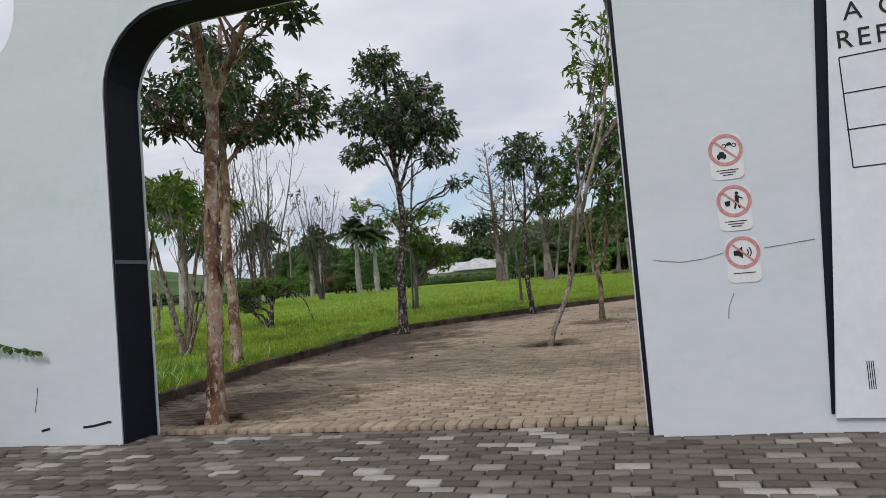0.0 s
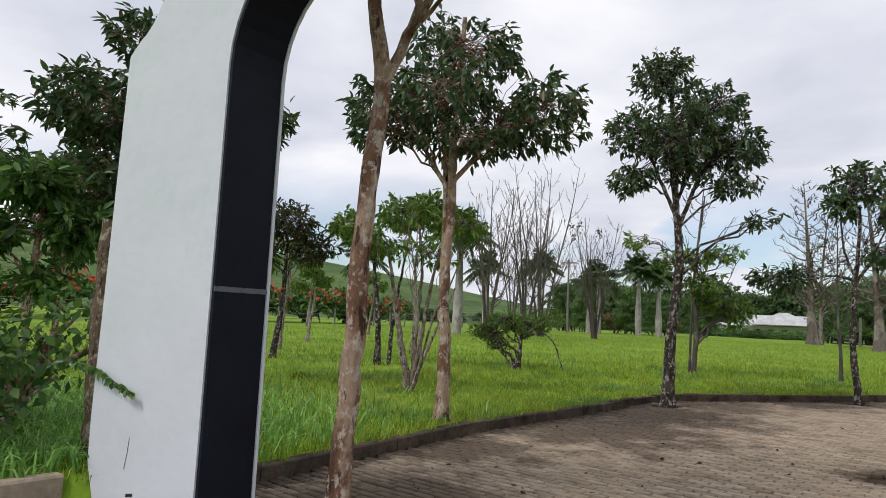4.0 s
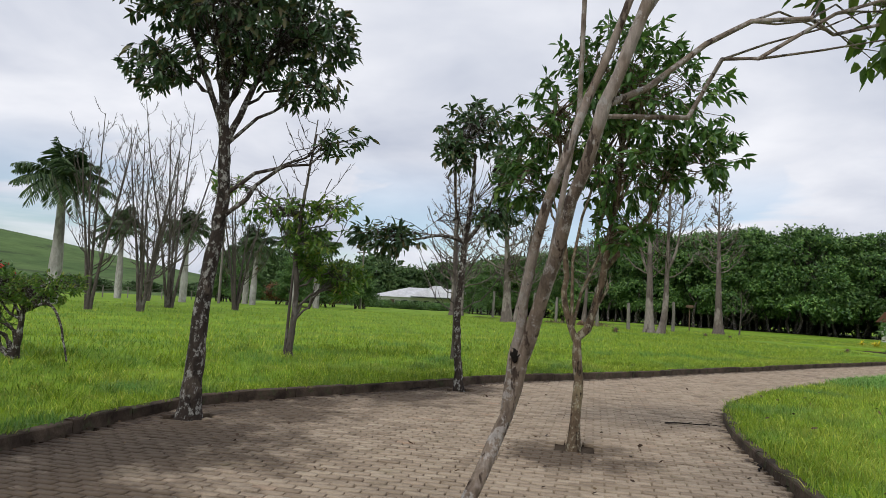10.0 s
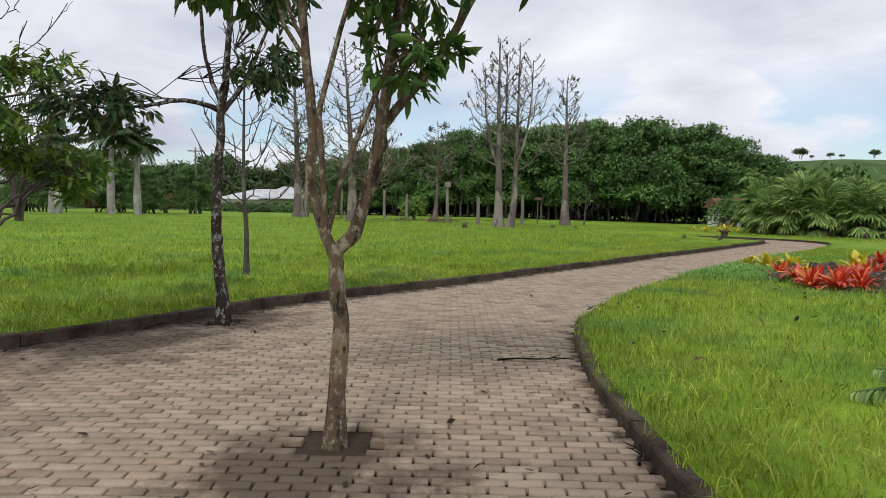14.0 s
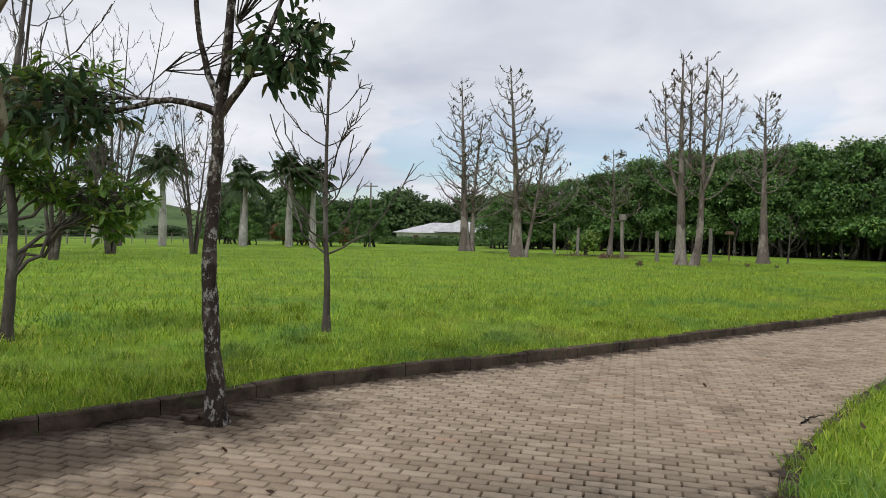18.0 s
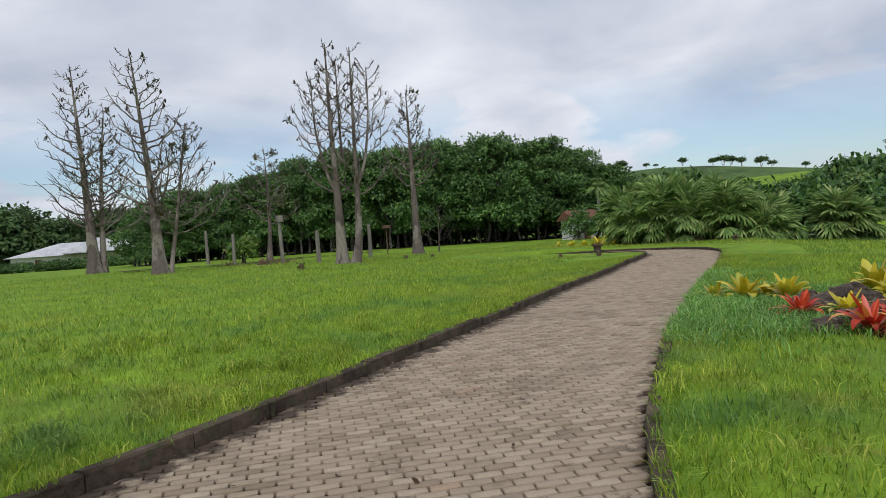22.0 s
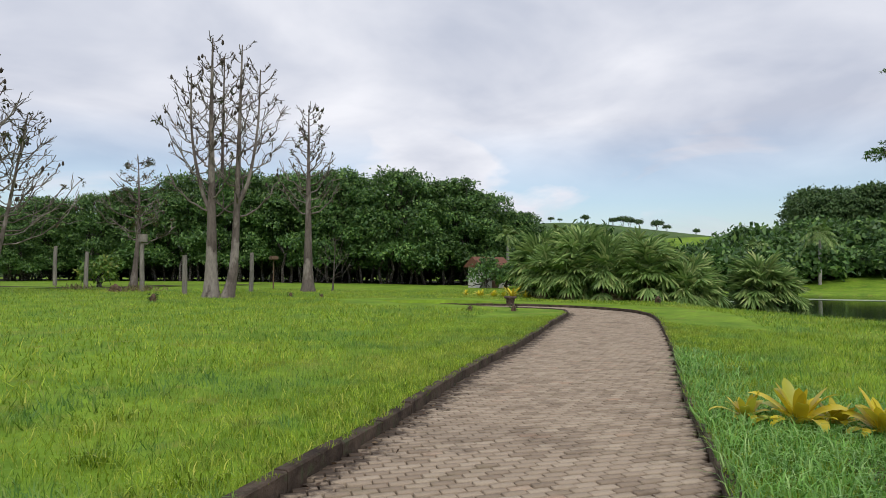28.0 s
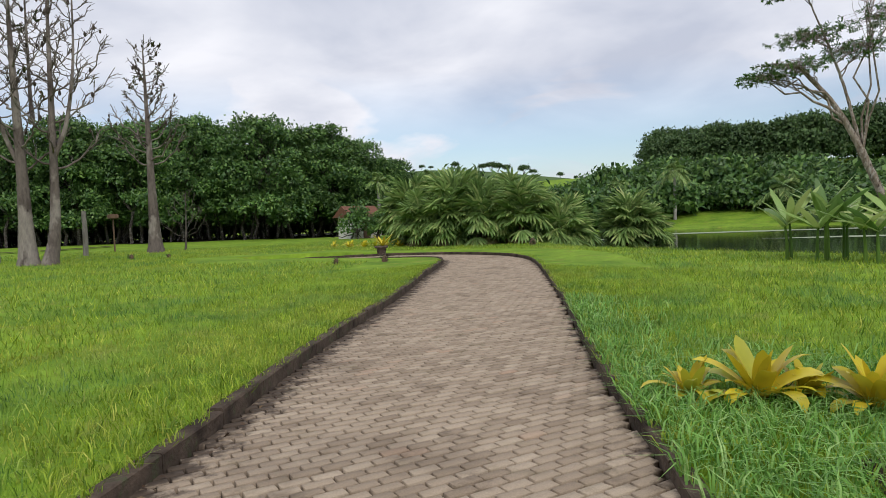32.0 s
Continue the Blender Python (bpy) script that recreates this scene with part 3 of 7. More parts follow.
def build_ground():
    from mathutils.geometry import delaunay_2d_cdt

    gx, gy = np.meshgrid(axis_steps(-1700, 1700, 14, 1.1, 26), axis_steps(-1700, 1700, 28, 1.1, 28))
    gx, gy = gx.ravel(), gy.ravel()
    rng = rng_of(3)
    gx, gy = gx + rng.uniform(-0.2, 0.2, gx.shape), gy + rng.uniform(-0.2, 0.2, gy.shape)
    loops = [PAVED, POND]
    keep = np.ones(gx.shape, bool)
    for lp in (LEFT, RIGHT):
        keep &= near_line(gx, gy, lp) > 0.3
    pts = list(zip(gx[keep], gy[keep]))
    edges = []
    dense_pond = curve_points(np.vstack([POND, POND[:1]]), 1.0)
    outer = []
    for lp in (PAVED, dense_pond):
        c = lp.mean(0)
        for grow in (0.0, 0.05):
            nxt, prv = np.roll(lp, -1, 0), np.roll(lp, 1, 0)
            t = unit(nxt - prv)
            nrm = np.stack([t[:, 1], -t[:, 0]], 1)
            probe = lp + nrm * 0.02
            flip = inside(probe[:, 0], probe[:, 1], lp)
            nrm[flip] *= -1
            ring = lp + nrm * grow
            first = len(pts)
            pts += [tuple(p) for p in ring]
            edges += [(first + i, first + (i + 1) % len(ring)) for i in range(len(ring))]
            outer.append((first, len(ring), grow))
    v2, _, faces, _, _, _ = delaunay_2d_cdt([Vector(p) for p in pts], edges, [], 0, 1e-4)
    v2 = np.array([(p.x, p.y) for p in v2])
    z = height(v2[:, 0], v2[:, 1])
    grow_poly = PAVED
    onpath = inside(v2[:, 0], v2[:, 1], grow_poly) | (near_line(v2[:, 0], v2[:, 1], np.repeat(PAVED, 2, 0)) < 0.012)
    z[onpath] = -0.045
    me = mesh_from("ground", np.column_stack([v2, z]), [tuple(f) for f in faces], MAT["lawn"])
    me.materials.append(MAT["soil"])
    me.materials.append(MAT["hill"])
    me.materials.append(MAT["shaded_forest_floor"])
    cen = np.zeros(len(me.polygons) * 3)
    me.polygons.foreach_get("center", cen)
    cen = cen.reshape(-1, 3)
    idx = np.zeros(len(cen), int)
    idx[inside(cen[:, 0], cen[:, 1], PAVED)] = 1
    idx[np.hypot(cen[:, 0] - 20, cen[:, 1] - 40) > 130] = 2
    # outline of the ground painted dark as the crowns' shade
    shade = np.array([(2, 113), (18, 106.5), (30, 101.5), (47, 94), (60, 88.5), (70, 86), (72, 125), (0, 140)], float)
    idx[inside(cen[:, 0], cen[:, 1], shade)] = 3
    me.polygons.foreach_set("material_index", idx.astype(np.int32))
    me.shade_smooth()
    return tagged(put("ground", me), "mown green lawn running out to grassy hills", "ground", "", "structure")


ground = build_ground()


def build_kerb(name, line, material, width, top, label, side):
    """A row of cast kerb stones along a line; side: +1 if the lawn lies to the left of the line."""
    root = thing(name, (0, 0, 0), label, "kerb", "", "structure")
    rng = rng_of(len(line))
    stone = 4
    for i in range(0, len(line) - 1, stone):
        seg = line[i : i + stone + 1]
        if len(seg) < 3:
            break
        t = unit(np.gradient(seg, axis=0))
        nrm = np.stack([-t[:, 1], t[:, 0]], 1) * side
        a, b = seg - nrm * 0.01, seg + nrm * width
        z0, z1 = -0.06, top + rng.uniform(-0.012, 0.012)
        lean = rng.uniform(-0.008, 0.008)
        seg_t = np.linspace(0, 1, len(seg))[:, None]
        shrink = np.clip((seg_t * (1 - seg_t)) * 40, 0, 1)
        a = a + t * 0.006 * (1 - 2 * (seg_t > 0.5)) * (1 - shrink)
        b = b + t * 0.006 * (1 - 2 * (seg_t > 0.5)) * (1 - shrink)
        c = 0.014
        n = len(seg)
        prof = [(a, z0), (a, z1 - c), (a + nrm * c, z1 + lean), (b - nrm * c, z1), (b, z1 - c), (b, z0)]
        v = np.concatenate([np.column_stack([p, np.full(n, z)]) for p, z in prof])
        f = [(k * n + j, k * n + j + 1, (k + 1) * n + j + 1, (k + 1) * n + j) for k in range(5) for j in range(n - 1)]
        f += [tuple(k * n for k in range(6)), tuple(k * n + n - 1 for k in reversed(range(6)))]
        put("kerb_stone", mesh_from("kerb_stone", v, f, material), root)
    return root


build_kerb("kerb_lawn", LEFT, MAT["kerb"], 0.13, 0.14, "dark weathered concrete kerb along the lawn", 1)
build_kerb("kerb_island", RIGHT, MAT["kerb"], 0.12, 0.115, "dark weathered concrete kerb round the planted lawn", -1)
build_kerb("kerb_street", STREET_LEFT[:, :2], MAT["kerb_pale"], 0.15, 0.16, "pale brown concrete kerb beside the gate", 1)


# ---- paving ----
def paving_rows(line, row, long, half, keep, rng, joint=0.015):
    """Corner rows of stones laid across a line: arrays (n, 4, 2)."""
    pts = curve_points(line, row)
    t = unit(np.gradient(pts, axis=0))
    nrm = np.stack([t[:, 1], -t[:, 0]], 1)
    out = []
    cols = np.arange(-half, half, long)
    for i in range(len(pts) - 1):
        u0 = cols + (long / 2 if i % 2 else 0) + rng.normal(0, 0.004)
        u1 = u0 + long - joint
        lo0 = pts[i] + t[i] * joint / 2
        lo1 = pts[i + 1] - t[i + 1] * joint / 2
        n0, n1 = nrm[i], nrm[i + 1]
        q = np.stack([lo0 + u0[:, None] * n0, lo0 + u1[:, None] * n0, lo1 + u1[:, None] * n1, lo1 + u0[:, None] * n1], 1)
        out.append(q)
    q = np.concatenate(out)
    mid = q.mean(1)
    good = keep(mid)
    return q[good]


def stones(quads, rng, top=0.0, deep=0.042, chamfer=0.0045, uneven=0.0025):
    """Chamfered stones over the given corners: vertices and faces."""
    n = len(quads)
    mid = quads.mean(1, keepdims=True)
    shrink = unit(mid - quads)
    zt = top + rng.normal(0, uneven, (n, 1)) + rng.normal(0, uneven * 0.5, (n, 4))
    upper = np.concatenate([quads + shrink * chamfer, zt[..., None]], -1)
    mids = np.concatenate([quads, zt[..., None] - chamfer * 0.8], -1)
    low = np.concatenate([quads, np.full((n, 4, 1), top - deep)], -1)
    v = np.concatenate([upper, mids, low], 1).reshape(-1, 3)
    base = [[0, 1, 2, 3]]
    for k in range(4):
        j = (k + 1) % 4
        base += [[4 + k, 4 + j, j, k], [8 + k, 8 + j, 4 + j, 4 + k]]
    f = (np.arange(n)[:, None, None] * 12 + np.array(base)[None]).reshape(-1, 4)
    return v, f


TREE_PITS = [(-1.98, 6.62, 0.29), (-1.68, 16.53, 0.27), (1.62, 11.51, 0.28), (3.13, 16.12, 0.29), (1.69, 20.96, 0.27)]


def on_path(mid):
    ok = inside(mid[:, 0], mid[:, 1], PAVED) & (near_line(mid[:, 0], mid[:, 1], LEFT) > 0.015) & (near_line(mid[:, 0], mid[:, 1], RIGHT) > 0.015)
    for x, y, r in TREE_PITS:
        ok &= np.hypot(mid[:, 0] - x, mid[:, 1] - y) > r
    back = (mid - GATE_A) @ GATE_BACK
    return ok & (back > 0.60)


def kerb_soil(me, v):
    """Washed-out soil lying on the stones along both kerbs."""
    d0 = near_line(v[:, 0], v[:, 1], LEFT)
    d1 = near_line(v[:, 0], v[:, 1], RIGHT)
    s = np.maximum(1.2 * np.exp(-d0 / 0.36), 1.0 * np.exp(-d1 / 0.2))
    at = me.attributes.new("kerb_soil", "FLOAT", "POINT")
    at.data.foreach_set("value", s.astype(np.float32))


def build_paving():
    rng = rng_of(11)
    root = thing("pavement", (0, 0, 0), "brown-grey concrete block paving laid in running bond", "pavement", "", "structure")
    q = paving_rows(PAVING_LINE, 0.11, 0.22, 34.0, on_path, rng, 0.02)
    mid = q.mean(1)
    # the stretch where the walk ends keeps its stones apart
    s = (mid - np.array((12.0, 28.1))) @ np.array((0.70, 0.71))
    apart = np.abs(s) < 1.0
    order = np.argsort(np.abs(s))[:290]
    chosen = np.zeros(len(q), bool)
    chosen[order] = apart[order]
    v, f = stones(q[~chosen], rng)
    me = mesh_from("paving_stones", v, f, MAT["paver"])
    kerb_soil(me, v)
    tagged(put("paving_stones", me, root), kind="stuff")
    for k in np.flatnonzero(chosen):
        c = mid[k]
        v, f = stones((q[k] - c)[None], rng)
        me = mesh_from("brick", v, f, MAT["paver"])
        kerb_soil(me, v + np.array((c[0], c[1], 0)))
        ob = put("brick", me, root)
        ob.location = (c[0], c[1], 0)
    # soldier course behind the gate
    w = np.arange(-1.0, 8.2, 0.11)
    o = GATE_A + GATE_BACK * 0.44
    quad = np.stack([np.stack([o + GATE_DIR * (a + da) + GATE_BACK * db for da, db in ((0, 0), (0.095, 0), (0.095, 0.21), (0, 0.21))]) for a in w])
    good = inside(quad.mean(1)[:, 0], quad.mean(1)[:, 1], PAVED)
    v, f = stones(quad[good], rng, 0.008)
    put("soldier_course", mesh_from("soldier_course", v, f, MAT["paver"]), root)
    return root


def build_street():
    rng = rng_of(12)
    root = thing("street_paving", (0, 0, 0), "grey worn block paving with pale patches before the gate", "pavement", "", "structure")
    line = [tuple(GATE_A + GATE_DIR * 2.2 + GATE_BACK * b) for b in (-12.0, -8.0, -4.0, 0.42)]
    q = paving_rows(line, 0.11, 0.22, 14.0, lambda m: inside(m[:, 0], m[:, 1], PAVED) & (near_line(m[:, 0], m[:, 1], STREET_LEFT[:, :2]) > 0.08), rng)
    v, f = stones(q, rng, -0.004, uneven=0.004)
    tagged(put("paving_stones", mesh_from("paving_stones", v, f, MAT["cobble"]), root), kind="stuff")
    return root


# ---- the gate ----
def gate_place(u, back, z):
    p = GATE_A + GATE_DIR * u + GATE_BACK * back
    return Vector((p[0], p[1], z))


def outline_slab(name, outline, depth0, depth1, material, parent, label="", bevel=0.012):
    """A slab with the outline (u, z) in the gate's plane, from depth0 to depth1 behind it."""
    bm = bmesh.new()
    front = [bm.verts.new(gate_place(u, depth0, z)) for u, z in outline]
    back = [bm.verts.new(gate_place(u, depth1, z)) for u, z in outline]
    bm.faces.new(front)
    bm.faces.new(list(reversed(back)))
    n = len(outline)
    for i in range(n):
        bm.faces.new((front[i], back[i], back[(i + 1) % n], front[(i + 1) % n]))
    bmesh.ops.recalc_face_normals(bm, faces=bm.faces[:])
    return part(name, bm, material, parent, label)


def arc(cx, cz, r, a0, a1, n=9):
    return [(cx + r * math.cos(radians(a)), cz + r * math.sin(radians(a))) for a in np.linspace(a0, a1, n)]


GATE_W = float(np.linalg.norm(GATE_B - GATE_A))
GATE_H, GATE_R, GATE_DEPTH = 3.86, 0.72, 0.42


def build_gate():
    root = thing("gate_arch", tuple(gate_place(0, 0, 0)), "white painted concrete gateway with a navy inner edge", "gate", "", "structure")
    inv = Matrix.Translation(-Vector(root.location))
    made = []
    top = 4.9
    left = [(0, -0.05), (0, GATE_H - GATE_R)] + arc(GATE_R, GATE_H - GATE_R, GATE_R, 180, 90)[1:] + [(GATE_W * 0.5, GATE_H), (GATE_W * 0.5, top), (-0.94, top)]
    left += [(-0.96, 4.4)] + arc(-1.50, 4.15, 0.53, 0, -75, 8) + [(-1.53, 3.54), (-1.60, 0.6), (-1.58, 0.25), (-1.42, -0.05)]
    made.append(outline_slab("pier", left, 0, GATE_DEPTH, MAT["white_wall"], root))
    right = [(GATE_W, -0.05), (GATE_W + 1.55, -0.05), (GATE_W + 1.55, top), (GATE_W * 0.5 + 0.004, top), (GATE_W * 0.5 + 0.004, GATE_H)]
    right += arc(GATE_W - GATE_R, GATE_H - GATE_R, GATE_R, 90, 0)
    made.append(outline_slab("pier", right, 0, GATE_DEPTH, MAT["white_wall"], root))
    # navy lining of the opening, with a pale joint
    th = 0.03
    inner = [(0.0, -0.03), (0.0, GATE_H - GATE_R)] + arc(GATE_R, GATE_H - GATE_R, GATE_R, 180, 90)[1:] + arc(GATE_W - GATE_R, GATE_H - GATE_R, GATE_R, 90, 0) + [(GATE_W, -0.03)]
    shift = [(th, -0.03), (th, GATE_H - GATE_R)] + arc(GATE_R, GATE_H - GATE_R, GATE_R - th, 180, 90)[1:] + arc(GATE_W - GATE_R, GATE_H - GATE_R, GATE_R - th, 90, 0) + [(GATE_W - th, -0.03)]
    made.append(outline_slab("lining", [(u + (0.002 if u < 1 else -0.002), z) for u, z in inner] + shift[::-1], 0.012, GATE_DEPTH - 0.012, MAT["navy"], root, "navy painted inner edge"))
    made.append(outline_slab("edge_trim", [(u + (0.003 if u < 1 else -0.003), z) for u, z in inner] + [(u + (0.012 if u < 1 else -0.012), z) for u, z in shift[::-1]], GATE_DEPTH - 0.010, GATE_DEPTH + 0.012, MAT["white_wall"], root, "white painted back edge"))
    made.append(outline_slab("joint_strip", [(th - 0.004, 1.60), (th + 0.008, 1.60), (th + 0.008, 1.635), (th - 0.004, 1.635)], 0.01, GATE_DEPTH - 0.006, MAT["joint"], root, "grey joint line"))
    for ob in made:
        ob.data.transform(inv)
    return root


build_gate()


def build_wall_right():
    w = thing("wall_gate", tuple(gate_place(GATE_W + 1.7, 0.1, 0)), "white boundary wall running on from the gate", "wall", "", "structure")
    o = outline_slab("wall_panel", [(GATE_W + 1.56, -0.05), (GATE_W + 12, -0.05), (GATE_W + 12, 3.6), (GATE_W + 1.56, 3.6)], 0.12, 0.34, MAT["white_wall"], w)
    o.data.transform(Matrix.Translation(-Vector(w.location)))


build_wall_right()


# ---- trees ----
def shell_points(rng, c, r, n, inner=0.35):
    d = unit(rng.normal(size=(n, 3)))
    k = inner + (1 - inner) * rng.random((n, 1)) ** 0.6
    return np.array(c) + d * k * np.array(r)


def whorls(rng, ends, outs, per, length, width, droop):
    """Leaves round the ends of twigs."""
    n = len(ends)
    at = np.repeat(ends, per, 0)
    out = np.repeat(outs, per, 0)
    d = unit(rng.normal(size=(n * per, 3))) + out * 0.7
    d[:, 2] -= droop
    d = unit(d)
    at = at - out * rng.random((n * per, 1)) * length * 1.2 + rng.normal(0, length * 0.12, (n * per, 3))
    nrm = unit(rng.normal(0, 0.5, (n * per, 3)) + np.array((0, 0, 1.0)))
    L = length * rng.uniform(0.6, 1.25, n * per)
    return at, d, nrm, L, L * width


def leafy_tree(name, label, base, trunk, r0, r1, blobs, bark_m, leaf_m, leaf=0.16, per=9, width=0.36, droop=0.5, seed=1, stems=(), group="", flare=1.5, twig_r=0.006):
    """A tree: trunk line (offsets from base), further stems, and leafy masses (x, y, z, rx, ry, rz, twigs) as offsets."""
    rng = rng_of(seed)
    root = thing(name, base, label, "tree", group)
    tb = Tubes()
    lines = []
    for pts, a, b in [(trunk, r0, r1), *stems]:
        p = curve_points(pts, 0.16)
        p = np.vstack([p, pts[-1]])
        p[1:-1, :2] += rng.normal(0, 0.006, (len(p) - 2, 2))
        u = np.linspace(0, 1, len(p))
        r = a + (b - a) * u
        r *= 1 + rng.normal(0, 0.05, len(p))
        if pts is trunk:
            r *= 1 + (flare - 1) * np.exp(-p[:, 2] / 0.10)
            p[0, 2] = -0.12
        tb = Tubes()
        tb.add(p, r, 10)
        put("trunk" if pts is trunk else "limb", tb.mesh("trunk", bark_m), root)
        lines.append((p, r))
    allp = np.vstack([p for p, _ in lines])
    allr = np.concatenate([r for _, r in lines])
    br = Tubes()
    ends, outs = [], []
    for x, y, z, rx, ry, rz, n in blobs:
        c = np.array((x, y, z))
        drop = np.linalg.norm(allp[:, :2] - c[:2], axis=1)
        want = c[2] - 0.35 * rz - 0.55 * drop
        cost = np.abs(allp[:, 2] - want) + 0.25 * drop + (allp[:, 2] > c[2] + rz * 0.2) * 5
        k = int(np.argmin(cost))
        limbs = max(2, n // 14)
        tips = shell_points(rng, c, (rx * 0.5, ry * 0.5, rz * 0.45), limbs, 0.4)
        paths = []
        for tip in tips:
            kk = int(np.clip(k + rng.integers(-3, 4), 0, len(allp) - 1))
            p = bend(allp[kk], tip, rng.uniform(0.05, 0.2), rng, 8, 0.25)
            a = min(allr[kk] * 0.55, 0.012 + 0.012 * np.linalg.norm(tip - allp[kk]))
            br.add(p, np.linspace(a, max(twig_r * 1.3, a * 0.3), len(p)), 5)
            paths.append(p)
        tw = shell_points(rng, c, (rx, ry, rz), n, 0.45)
        for q in tw:
            p = paths[int(rng.integers(len(paths)))]
            s = p[int(rng.integers(3, len(p)))]
            w = bend(s, q, rng.uniform(0.0, 0.25), rng, 5, 0.2)
            br.add(w, np.linspace(twig_r * 1.5, twig_r * 0.5, len(w)), 3)
            ends.append(q)
            outs.append(unit(q - s + np.array((0, 0, 0.15))))
    put("branch_system", br.mesh("branch_system", bark_m), root)
    if leaf_m is not None:
        at, d, nr, L, W = whorls(rng, np.array(ends), np.array(outs), per, leaf, width, droop)
        put("crown", leaf_mesh("crown", at, d, nr, L, W, leaf_m, 0.2), root)
    return root


def bare_tree(name, label, base, trunks, spread, bark_m, seed, twigs=26, start=0.35, leaf_m=None, leaves=0, pods=0, group="", up=0.8, sub=5, knots=0.0, tip_r=0.01):
    """A leafless tree: trunks as lines with radii, side limbs that sweep upward, forked twigs."""
    rng = rng_of(seed)
    root = thing(name, base, label, "tree", group)
    tb, br = Tubes(), Tubes()
    tips = []
    for pts, a, b in trunks:
        p = np.vstack([curve_points(pts, 0.25), pts[-1]])
        u = np.linspace(0, 1, len(p))
        r = a + (b - a) * u**0.8
        r *= 1 + 0.55 * np.exp(-p[:, 2] / (2.5 * a)) + knots * np.sin(p[:, 2] * 5.5) ** 2
        if pts[0][2] == 0:
            p[0, 2] = -0.15
        tb.add(p, r, 10)
        for k in range(twigs):
            f = start + (1 - start) * (k + rng.random()) / twigs
            i = int(f * (len(p) - 1))
            ang = k * 2.4 + rng.uniform(-0.5, 0.5)
            reach = spread * (1.15 - f) / (1.15 - start) * rng.uniform(0.6, 1.15) + 0.25
            out = np.array((math.cos(ang), math.sin(ang), 0))
            w = np.linspace(0, 1, 8)[:, None]
            q = p[i] + out * reach * w**0.85 + np.array((0, 0, 1)) * reach * up * (0.25 * w + 0.75 * w**2)
            q[1:] += rng.normal(0, reach * 0.025, (7, 3))
            ra = max(tip_r, min(r[i] * 0.4, 0.02 + 0.018 * reach))
            br.add(q, np.linspace(ra, tip_r, 8), 5)
            for _ in range(sub):
                j = int(rng.integers(2, 7))
                e = q[j] + unit(out * 0.7 + rng.normal(0, 0.6, 3) + np.array((0, 0, up))) * reach * rng.uniform(0.18, 0.42)
                g = bend(q[j], e, 0.08, rng, 5, 0.2)
                br.add(g, np.linspace(tip_r * 1.2, tip_r * 0.5, 5), 3)
                tips.append(e)
            tips.append(q[-1])
    put("trunk", tb.mesh("trunk", bark_m), root)
    put("branch_system", br.mesh("branch_system", bark_m), root)
    tips = np.array(tips)
    if leaves:
        pick = tips[rng.integers(0, len(tips), leaves)]
        at, d, nr, L, W = whorls(rng, pick, np.tile((0, 0, 1.0), (leaves, 1)), 8, 0.30, 0.34, 0.3)
        put("crown", leaf_mesh("crown", at, d, nr, L, W, leaf_m, 0.2), root, "sparse leaves left at the twig ends")
    if pods:
        pick = tips[rng.integers(0, len(tips), pods)]
        pb = Tubes()
        pb.add([(0, 0, 0), (0, 0, -0.07), (0, 0, -0.18), (0, 0, -0.24)], [0.012, 0.055, 0.065, 0.01], 6)
        pod = pb.mesh("seed_pod", MAT["pod"])
        for q in pick:
            ob = put("seed_pod", pod, root)
            ob.location = q
            k = rng.uniform(0.8, 1.35)
            ob.scale = (k, k, k)
    return root


